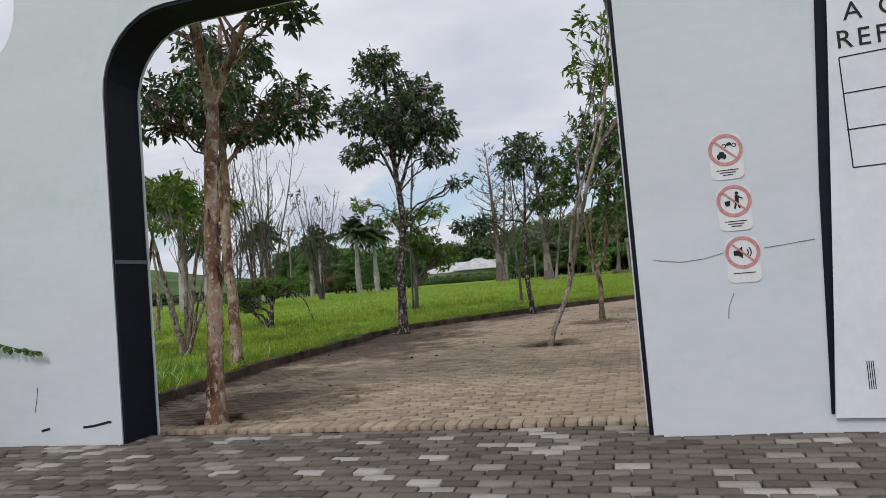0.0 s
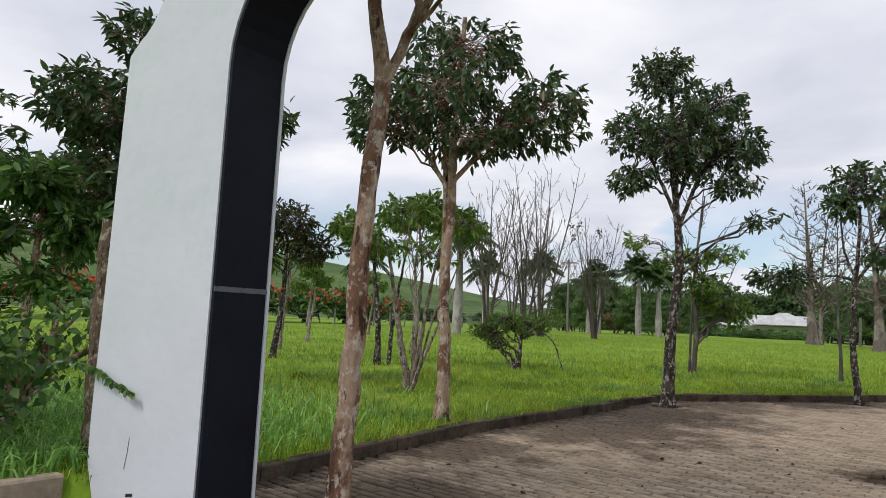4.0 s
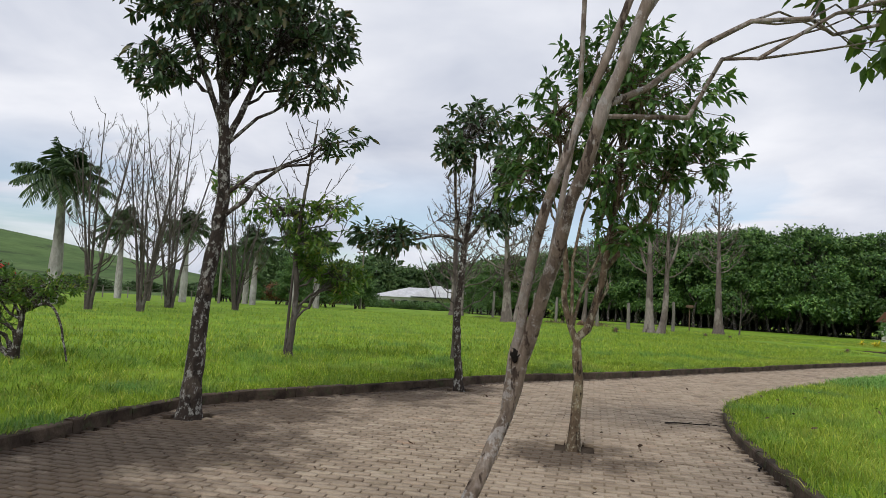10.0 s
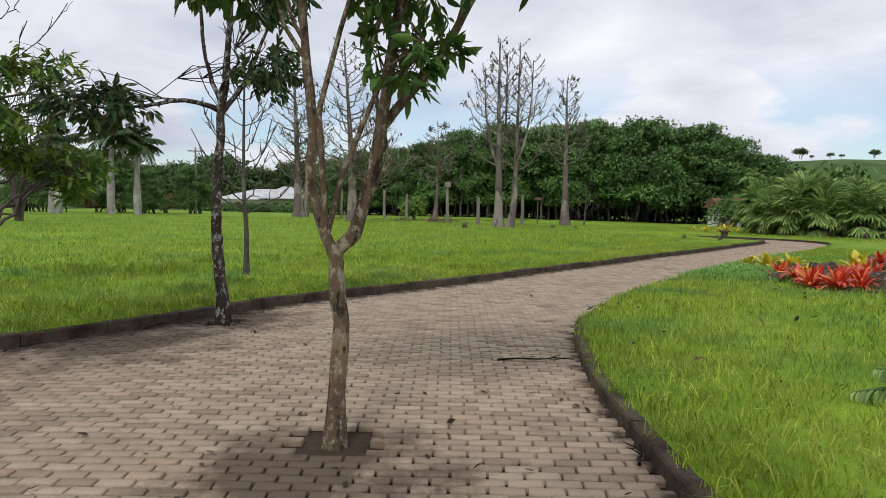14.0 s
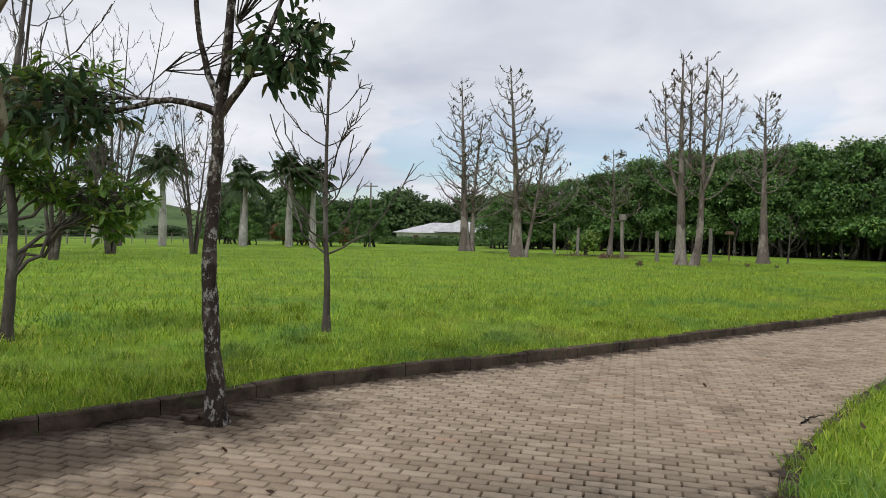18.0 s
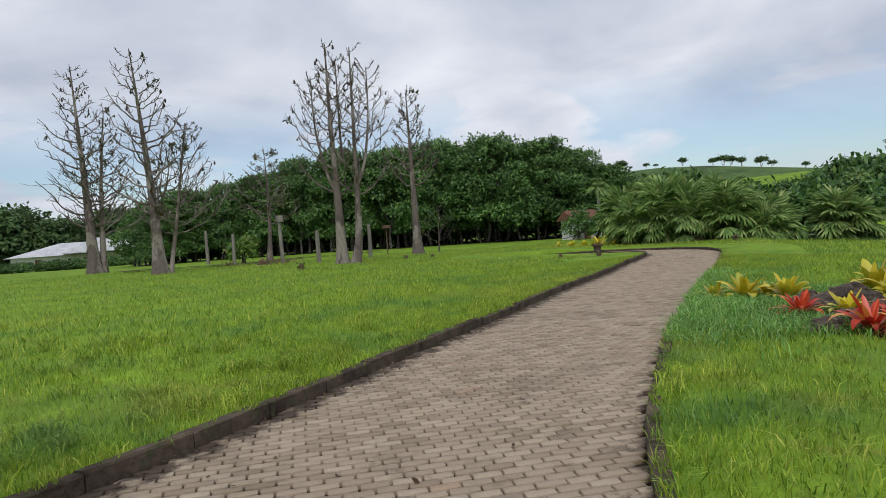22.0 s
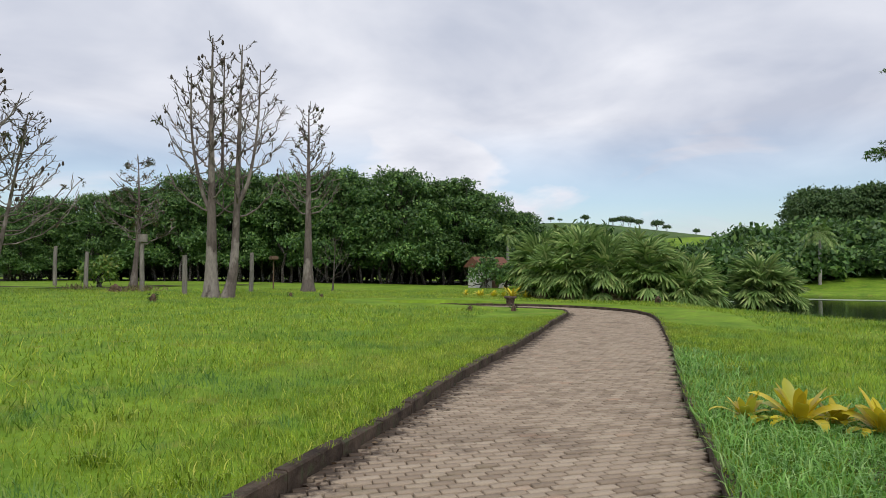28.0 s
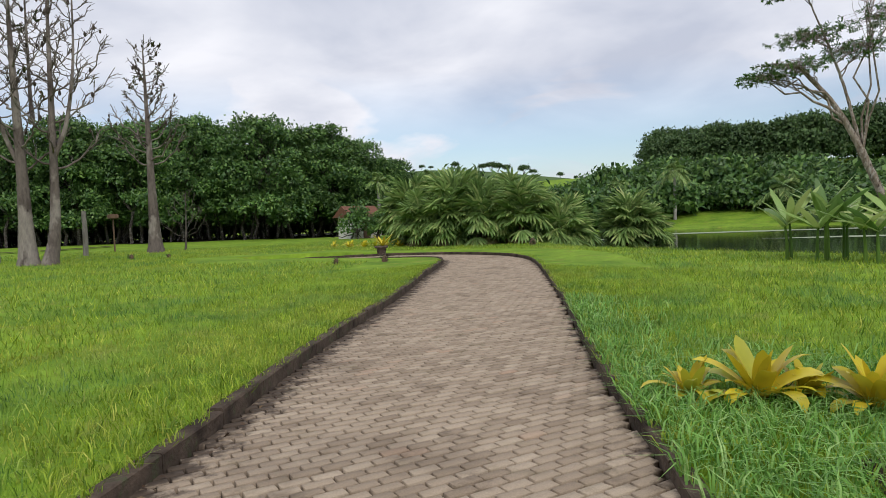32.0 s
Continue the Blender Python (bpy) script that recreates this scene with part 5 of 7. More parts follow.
    for k, (x, y, h, s, lm) in enumerate(((-14.5, 19.2, 3.6, 0.7, "leaf_light"), (-17.5, 24.0, 3.0, 0.5, "leaf_light"), (-24.0, 24.0, 3.4, 0.7, "leaf_mid"), (-21.0, 33.0, 3.2, 0.6, "leaf_light"), (-29.0, 37.0, 3.6, 0.8, "leaf_mid"))):
        leafy_tree("small_tree", "thin-stemmed small tree with a sparse open crown", (x, y, ground_z(x, y)),
                   [(0, 0, 0), (0.05, 0.05, h * 0.3), (0.15, 0.1, h * 0.6), (0.1, 0.1, h * 0.9)], 0.08, 0.03,
                   [(0, 0, h, 1.1 * s, 1.1 * s, 0.6 * s, 46), (0.7 * s, 0.5, h * 0.85, 0.8 * s, s, 0.5 * s, 30), (-0.7 * s, -0.4, h * 0.8, 0.8 * s, s, 0.5 * s, 30)], MAT["bark_pale"], MAT[lm], 0.2, 8, seed=150 + k, group="small lawn trees")
    for k, (x, y, h, s) in enumerate(((-13.5, 8.5, 5.2, 1.0), (-9.2, 8.2, 3.2, 0.55), (-17.5, 13.5, 4.8, 0.9), (-8.0, 4.0, 4.2, 0.8))):
        leafy_tree("verge_tree", "leafy tree on the verge beside the gate", (x, y, ground_z(x, y)),
                   [(0, 0, 0), (0.05, 0.05, h * 0.3), (0, 0.1, h * 0.6), (0.1, 0.1, h * 0.9)], 0.11 * s, 0.04,
                   [(0, 0, h, 1.3 * s, 1.3 * s, 0.8 * s, 110), (0.8 * s, 0.5, h * 0.8, 1.0 * s, s, 0.7 * s, 80), (-0.8 * s, -0.4, h * 0.75, 1.0 * s, s, 0.7 * s, 80), (0, 0.3, h * 0.55, 0.8 * s, 0.8 * s, 0.5 * s, 50)], MAT["bark_brown"], MAT["leaf_dark"] if k != 1 else MAT["leaf_mid"], 0.22, 8, seed=50 + k, group="verge trees")


near_trees()
lawn_trees()


# ---- middle distance ----
def silk_trees():
    """Tall bare swollen-stemmed trees across the lawn."""
    def place(x, y):
        return (x, y, ground_z(x, y) - 0.1)

    lab = "tall leafless grey tree with hanging seed pods"
    bare_tree("silk_tree", "tall leafless twin-trunked grey tree with hanging seed pods", place(16.3, 60.9), [([(-0.55, 0.2, 0), (-0.6, 0.2, 5), (-0.7, 0.2, 10), (-0.7, 0.2, 15.0)], 0.36, 0.03), ([(0.25, -0.2, 0), (0.6, -0.2, 2.2), (0.75, -0.2, 8), (0.9, -0.1, 14.8)], 0.28, 0.03), ([(-0.62, 0.2, 4.8), (-1.2, 0.5, 6.6), (-1.7, 0.5, 9.5), (-1.8, 0.4, 12.8)], 0.12, 0.03), ([(0.7, -0.2, 5.2), (1.3, -0.5, 7.0), (1.75, -0.5, 10), (1.9, -0.4, 13.4)], 0.12, 0.03), ([(0.0, 0.3, 7.0), (0.1, 0.9, 9), (0.15, 1.0, 14.2)], 0.10, 0.03)], 2.3, MAT["bark_grey"], 61, 22, 0.3, MAT["leaf_brown"], 14, 60, "bare trees", up=0.95, sub=10, knots=0.10, tip_r=0.021).scale = (0.95, 0.95, 0.95)
    bare_tree("silk_tree", lab, place(24.6, 70.7), [([(0, 0, 0), (-0.05, 0, 6), (-0.1, 0, 13.4)], 0.38, 0.03)], 2.5, MAT["bark_grey"], 62, 38, 0.42, MAT["leaf_brown"], 24, 40, "bare trees", up=0.95, sub=10, knots=0.08, tip_r=0.021)
    bare_tree("silk_tree", lab, place(4.9, 66.5), [([(0, 0, 0), (-0.2, 0, 6), (-0.8, 0, 14.4)], 0.42, 0.03), ([(0.6, 0, 0), (1.3, 0.2, 4), (2.2, 0.2, 10)], 0.16, 0.03)], 3.9, MAT["bark_grey"], 63, 44, 0.26, MAT["leaf_brown"], 40, 50, "bare trees", up=0.8, sub=8, knots=0.08, tip_r=0.021)
    bare_tree("silk_tree", lab, place(0.0, 78.6), [([(0, 0, 0), (-0.2, 0, 7), (-0.6, 0, 16.4)], 0.46, 0.03), ([(0.6, 0.3, 0), (0.9, 0.3, 7), (1.5, 0.2, 13)], 0.28, 0.03)], 4.0, MAT["bark_grey"], 64, 46, 0.22, MAT["leaf_brown"], 50, 60, "bare trees", up=0.7, sub=8, knots=0.08, tip_r=0.021)
    bare_tree("silk_tree", "shorter leafless grey tree beside the wood", place(14.2, 82.5), [([(0, 0, 0), (0.3, 0, 5), (0.2, 0, 10.0)], 0.26, 0.03)], 3.2, MAT["bark_grey"], 65, 30, 0.35, MAT["leaf_brown"], 60, 10, "bare trees", up=0.55, sub=9, tip_r=0.027)
    for k, (x, y, h) in enumerate(((-16.9, 48.5, 13.0), (-15.4, 42.0, 9.5), (-17.6, 41.0, 10.5), (-26, 64, 12), (-14.0, 52, 9))):
        rng = rng_of(170 + k)
        stems = []
        for j in range(5):
            a = j * 1.257 + rng.uniform(-0.4, 0.4)
            r, hh = h * rng.uniform(0.10, 0.2), h * rng.uniform(0.78, 1.0)
            dx, dy = math.cos(a) * r, math.sin(a) * r
            stems.append(([(dx * 0.05, dy * 0.05, 0), (dx * 0.35, dy * 0.35, hh * 0.35), (dx * 0.75, dy * 0.75, hh * 0.7), (dx, dy, hh)], 0.10, 0.015))
        bare_tree("bare_tree", "tall leafless many-stemmed grey tree across the lawn", place(x, y), stems, 2.3, MAT["twig"], 70 + k, 13, 0.2, MAT["leaf_brown"], 20 if k > 2 else 0, 0, "bare trees", up=1.5, sub=7, tip_r=0.011)
    bare_tree("bare_tree", "small leafless shrubby tree at the edge of the wood", place(27.2, 72.5), [([(0, 0, 0), (0.1, 0, 1.5), (0.2, 0, 4.2)], 0.08, 0.02)], 2.0, MAT["twig"], 80, 14, 0.2, up=1.1, tip_r=0.014)


def palms():
    spots = [(-25.0, 68.5, 6.4), (-20.9, 43.1, 6.2), (-20.8, 75.8, 5.6), (-16.3, 75.5, 6.2), (-14.5, 77.0, 5.8), (-32, 70, 6.2), (-40.0, 58.0, 6.0), (-24.5, 84, 5.4)]
    first = None
    for k, (x, y, h) in enumerate(spots):
        z = ground_z(x, y)
        if first is None:
            first = feather_palm("royal_palm", "royal palm with a pale swollen trunk", (x, y, z), 6.0, 0.25, 90, 30, 3.4, "royal palms", True, 0.48, MAT["leaf_royal"])
        else:
            copy_thing(first, pose(x, y, z - (6.0 - h), 0, 0, 57 * k))


def fan_palms():
    spots = [(36.6, 58.1, 1.0), (37.3, 56.4, 1.1), (38.4, 54.3, 1.05), (39.3, 55.5, 1.15), (38.5, 56.8, 1.35), (39.6, 52.3, 1.1), (40.6, 53.8, 1.25), (41, 50.5, 1.0), (42.5, 51.1, 1.1), (44.9, 48.4, 1.12), (46.2, 48, 0.9), (40.9, 57, 1.3), (37.7, 60.2, 1.3), (43.4, 54, 1.2), (39.7, 59, 1.4)]
    first = fan_palm("fan_palm", "bushy fan palm with dry lower leaves at the pond's edge", (spots[0][0], spots[0][1], ground_z(*spots[0][:2])), 2.7, 95, 84, 1.0, 1.15, "fan palms", 10)
    for k, (x, y, s) in enumerate(spots[1:]):
        ob = copy_thing(first, pose(x, y, ground_z(x, y) - 0.05, 0, 0, 71 * k))
        ob.scale = (s, s, s)


def lumpy(seed, reach, low, top, n, size):
    """Rounded leafy masses over a dome, as offsets."""
    rng = rng_of(seed)
    out = [(0, 0, (low + top) * 0.5, reach * 0.62, reach * 0.62, (top - low) * 0.42)]
    for k in range(n):
        a, u = k * 2.4 + rng.uniform(-0.4, 0.4), (k + 0.5) / n
        up = 1 - 1.05 * u
        flat = math.sqrt(max(0.05, 1 - up * up)) if up > 0 else 1.0
        r = reach * flat * rng.uniform(0.72, 0.92)
        s = size * rng.uniform(0.75, 1.25)
        out.append((r * math.cos(a), r * math.sin(a), low + s * 0.5 + (top - low - s * 1.1) * max(up, 0) * rng.uniform(0.88, 1.05), s * 1.35, s * 1.35, s * 0.66))
    return out


def woods():
    rng = rng_of(5)
    kinds = []
    for k, (reach, low, top, n, size) in enumerate(((6.6, 1.5, 12.6, 46, 1.6), (5.4, 1.7, 12.6, 36, 1.5), (4.4, 1.3, 12.6, 30, 1.4))):
        x, y = ((46.0, 98.5), (39.0, 101.0), (27.5, 105.5))[k]
        kinds.append(clump_tree("broad_tree", "broad dense evergreen tree at the edge of the wood", (x, y, ground_z(x, y)), 4, lumpy(400 + k, reach, low, top, n, size), MAT["leaf_wood"], 101 + k, 4600, 0.36, MAT["bark_dark"], 9, "wood edge", 2.6))
        kinds[-1].scale = ((1.16, 1.16, 1.17), (1.05, 1.05, 1.1), (1.1, 1.1, 1.1))[k]
    spots = [(33.0, 103.2, 1, 1.0, 1.02), (22.3, 107.6, 1, 0.9, 1.0), (17.6, 109.5, 2, 1.0, 0.9), (13.2, 111.5, 0, 0.72, 0.84), (8.0, 113.5, 2, 1.0, 0.78), (3.6, 115.5, 1, 0.8, 0.66), (52.8, 96.0, 2, 1.2, 1.1), (56.5, 94.2, 1, 0.95, 0.92), (60.0, 92.3, 2, 0.9, 0.76), (62.6, 90.8, 2, 0.7, 0.55), (42.5, 104.5, 2, 1.2, 1.12), (30.0, 108.5, 0, 0.95, 1.08), (49.5, 101.5, 1, 1.1, 1.06), (36.0, 107.0, 2, 1.3, 1.12)]
    for x, y, k, s, h in spots:
        ob = copy_thing(kinds[k], pose(x, y, ground_z(x, y), 0, 0, rng.uniform(0, 360)))
        ob.scale = (s, s, h)
    back = clump_tree("wood_tree", "dense dark tree deep in the wood", (38, 114, ground_z(38, 114)), 3, lumpy(410, 5.0, 0.8, 11.0, 16, 2.2), MAT["leaf_far"], 104, 1000, 0.8, MAT["bark_dark"], 3, "wood", 0.8)
    for k in range(15):
        x, y = 66 - 3.8 * k + rng.uniform(-1, 1), 101 + 1.55 * k + rng.uniform(-1, 1) + 3 * (k % 2)
        s = (0.95 if k < 12 else 0.75) * rng.uniform(0.88, 1.05)
        ob = copy_thing(back, pose(x, y, ground_z(x, y) - 0.3, 0, 0, rng.uniform(0, 360)))
        ob.scale = (s, s, s)
    under = clump_tree("understorey_shrub", "dark shrub in the shade under the wood", (40, 106, ground_z(40, 106)), 1, [(0, 0, 1.8, 2.6, 1.6, 1.9), (2.2, 0.4, 1.5, 1.8, 1.4, 1.6), (-2.0, -0.3, 1.6, 1.9, 1.4, 1.7)], MAT["leaf_far"], 105, 420, 0.5, MAT["bark_dark"], 5, "understorey", 1.2)
    for k in range(19):
        x = 65 - 3.2 * k + rng.uniform(-0.8, 0.8)
        y = 93.5 + (65 - x) * 0.41 + 5.5 + rng.uniform(-1, 1)
        ob = copy_thing(under, pose(x, y, ground_z(x, y) - 0.3, 0, 0, rng.uniform(-25, 25)))
        ob.scale = (1.1, 1.1, rng.uniform(0.9, 1.5))
    # tree line farther round
    for k in range(34):
        a = -62 + k * 3.4 + rng.uniform(-1, 1)
        d = rng.uniform(150, 215)
        x, y, s = 2 + d * math.sin(radians(a)), 15 + d * math.cos(radians(a)), rng.uniform(0.6, 0.95)
        if -30 < x < 6 and y < 190:
            y = 194
        if 33 < a < 58:
            continue
        ob = copy_thing(back, pose(x, y, ground_z(x, y) - 0.4, 0, 0, rng.uniform(0, 360)))
        ob.scale = (s * 1.2, s * 1.2, s * (0.38 if a < -12 else 0.8))
    # woods behind the house and garden trees before it
    for k in range(17):
        x, y = -62 + 6.4 * k + rng.uniform(-1.5, 1.5), 190 + rng.uniform(-3, 6)
        s = rng.uniform(1.05, 1.4)
        ob = copy_thing(back, pose(x, y, ground_z(x, y) - 0.4, 0, 0, rng.uniform(0, 360)))
        ob.scale = (s, s, s)
    for x, y, s in ((-13.5, 97, 0.5), (-17.5, 92, 0.42), (-22.0, 96, 0.55), (-27.5, 93, 0.5), (5.0, 108, 0.62), (-33, 99, 0.6)):
        ob = copy_thing(kinds[2], pose(x, y, ground_z(x, y) - 0.2, 0, 0, rng.uniform(0, 360)))
        ob.scale = (s, s, s)
    # wooded bank over the pond
    for k in range(40):
        row = k % 2
        a = (k // 2) / 19
        x, y = 117 + 16 * a + row * 8 + rng.uniform(-2, 2), 89.5 - 62 * a + row * 4 + rng.uniform(-2, 2)
        s = rng.uniform(0.72, 0.92) + 0.12 * a
        ob = copy_thing(back, pose(x, y, ground_z(x, y) - 0.5, 0, 0, rng.uniform(0, 360)))
        ob.scale = (s * 0.72, s * 0.72, s * 0.86)
    low = clump_tree("bank_shrub", "leafy shrub on the pond's far bank", (88, 52, ground_z(88, 52)), 1, [(0, 0, 1.5, 2.6, 2.6, 1.7), (2.0, 0.5, 1.1, 1.9, 1.9, 1.2), (-1.8, -0.4, 1.2, 1.9, 1.9, 1.3)], MAT["leaf_wood"], 104, 480, 0.62, MAT["bark_dark"], 3, "bank shrubs", 0.5)
    for k in range(60):
        a = (k // 3) / 19
        x, y = 97 + 6 * (k % 3) + rng.uniform(-3, 3), 92 - 62 * a + rng.uniform(-2, 2)
        s = rng.uniform(0.9, 1.5)
        ob = copy_thing(low, pose(x, y, ground_z(x, y) - 0.2, 0, 0, rng.uniform(0, 360)))
        ob.scale = (s, s, s * rng.uniform(0.8, 1.25))
    for k in range(20):
        x, y = 60 + 2.0 * k + rng.uniform(-2, 2), 80 - 0.1 * k + rng.uniform(-5, 5)
        s = rng.uniform(0.8, 1.6)
        ob = copy_thing(low, pose(x, y, ground_z(x, y) - 0.2, 0, 0, rng.uniform(0, 360)))
        ob.scale = (s, s, s * rng.uniform(0.9, 1.4))
    for k in range(10):
        x, y = -21 + 2.3 * k + rng.uniform(-0.6, 0.6), 150 + rng.uniform(-2, 2)
        ob = copy_thing(low, pose(x, y, ground_z(x, y) - 0.2, 0, 0, rng.uniform(0, 360)))
        ob.scale = (0.6, 0.6, 0.55)
    # feathery palms over the far bank
    for k, (x, y, h, L) in enumerate(((95.6, 58.4, 3.1, 4.7), (90.0, 70.2, 6.6, 2.9), (87.0, 76.5, 5.0, 2.9), (101, 49, 3.3, 4.0), (60, 84, 6.5, 2.2), (54, 86, 6.0, 2.2))):
        feather_palm("bank_palm", "feathery palm on the pond's far bank", (x, y, ground_z(x, y)), h, 0.16, 120 + k, 16, L, "bank palms", False)


def pond():
    c = curve_points(np.vstack([POND, POND[:1]]), 1.0)
    mid = c.mean(0)
    me = mesh_from("water", np.column_stack([mid + (c - mid) * 1.02, np.full(len(c), -0.34)]), [tuple(range(len(c)))], MAT["water"])
    tagged(put("water", me), "still dark pond water mirroring the bank", "pond", "", "structure")
    rng = rng_of(14)
    for x, y, rx, ry, turn in ((68, 50, 14, 1.6, 118), (56, 38, 6, 1.0, 110), (54, 57, 5, 0.7, 120)):
        a = np.linspace(0, 2 * np.pi, 40, endpoint=False)
        r = 1 + 0.18 * np.sin(3 * a + x) + 0.1 * rng.normal(size=40)
        px, py = rx * r * np.cos(a), ry * r * np.sin(a)
        t = radians(turn)
        v = np.column_stack([x + px * math.cos(t) - py * math.sin(t), y + px * math.sin(t) + py * math.cos(t), np.full(40, -0.325)])
        tagged(put("lily_mat", mesh_from("lily_mat", v, [tuple(range(40))], MAT["lily"])), "pale mat of floating pond plants", "water plants", "", "stuff")


def house():
    x, y = -8.0, 171.0
    z = ground_z(x, y)
    root = thing("house", (x, y, z), "low white house with a pale pitched roof", "house")
    part("wall", box_bm(-14, -4, 0, 7.2, 4, 2.7, 0.03), MAT["plaster"], root)
    bm = bmesh.new()
    v = [bm.verts.new(p) for p in ((-15, -5, 2.7), (8, -5, 2.7), (8, 5, 2.7), (-15, 5, 2.7), (-6, 0, 5.2), (8, 0, 5.2))]
    for f in ((0, 1, 5, 4), (1, 2, 5), (2, 3, 4, 5), (3, 0, 4), (3, 2, 1, 0)):
        bm.faces.new([v[i] for i in f])
    part("roof", bm, MAT["roof"], root)
    bm = bmesh.new()
    v = [bm.verts.new(p) for p in ((-5, -8.5, 3.0), (8, -8.5, 3.0), (8, -4.5, 3.0), (-5, -4.5, 3.0), (0.6, -6.5, 5.7), (2.2, -6.5, 5.7))]
    for f in ((0, 1, 5, 4), (1, 2, 5), (2, 3, 4, 5), (3, 0, 4), (3, 2, 1, 0)):
        bm.faces.new([v[i] for i in f])
    part("tent_roof", bm, MAT["roof"], root, "white pointed tent roof")
    part("door", box_bm(-10, -4.06, 0, -8.9, -3.98, 2.1, 0.01), MAT["brown_wood"], root)
    for k in range(4):
        part("window", box_bm(-7 + k * 2.6, -4.05, 1.0, -5.8 + k * 2.6, -3.99, 2.0, 0.01), MAT["navy"], root)


def hut():
    root = thing("hut", (47.6, 80.8, ground_z(47.6, 80.8)), "small pale hut with a terracotta roof under the trees", "hut")
    part("wall", box_bm(-1.6, -1.3, -0.1, 1.6, 1.3, 2.1, 0.02), MAT["plaster"], root)
    bm = bmesh.new()
    v = [bm.verts.new(p) for p in ((-2, -1.7, 2.1), (2, -1.7, 2.1), (2, 1.7, 2.1), (-2, 1.7, 2.1), (-2, 0, 3.2), (2, 0, 3.2))]
    for f in ((0, 1, 5, 4), (1, 2, 5), (2, 3, 4, 5), (3, 0, 4), (3, 2, 1, 0)):
        bm.faces.new([v[i] for i in f])
    part("roof", bm, MAT["terracotta"], root)
    part("door", box_bm(-0.4, -1.34, -0.05, 0.4, -1.29, 1.8, 0.005), MAT["brown_wood"], root)


def hut_bushes():
    """Bushes that half hide the hut."""
    for k, (x, y, s) in enumerate(((44.9, 77.6, 1.25), (47, 76.7, 0.95), (49.6, 77.2, 1.4), (52.3, 76.5, 1.3))):
        clump_tree("hut_bush", "green bush beside the small hut", (x, y, ground_z(x, y)), 1, [(0, 0, 0.9 * s, 1.4 * s, 1.2 * s, 1.0 * s), (0.6 * s, 0.2, 1.6 * s, 0.9 * s, 0.9 * s, 0.8 * s)], MAT["leaf_mid"], 137 + k, 240, 0.34, MAT["bark_dark"], 3, "hut bushes", 0.4)


def hill_trees():
    first = None
    for k, (x, y, s) in enumerate(((272, 359, 0.4), (276, 355, 0.35), (283, 349, 0.5), (287, 345, 0.35), (298, 334, 0.75), (310, 322, 0.7), (314, 318, 0.95), (317, 315, 0.9), (321, 311, 0.8), (329, 304, 0.95), (333, 300, 0.6), (345, 288, 0.6), (352, 281, 0.4), (262, 366, 0.35))):
        z = ground_z(x, y)
        masses = [(0, 0, 4.4, 3.0, 3.0, 0.9), (2.2, 0, 3.8, 2.0, 2.0, 0.7), (-2.2, 0, 4.0, 2.0, 2.0, 0.7)]
        if first is None:
            first = clump_tree("hilltop_tree", "flat-topped tree on the skyline of the hill", (x, y, z), 3, masses, MAT["leaf_far"], 110, 160, 1.1, MAT["bark_dark"], 3, "hilltop trees", 0.6)
        else:
            ob = copy_thing(first, pose(x, y, z - 0.3, 0, 0, 50 * k))
            ob.scale = (s, s, s)


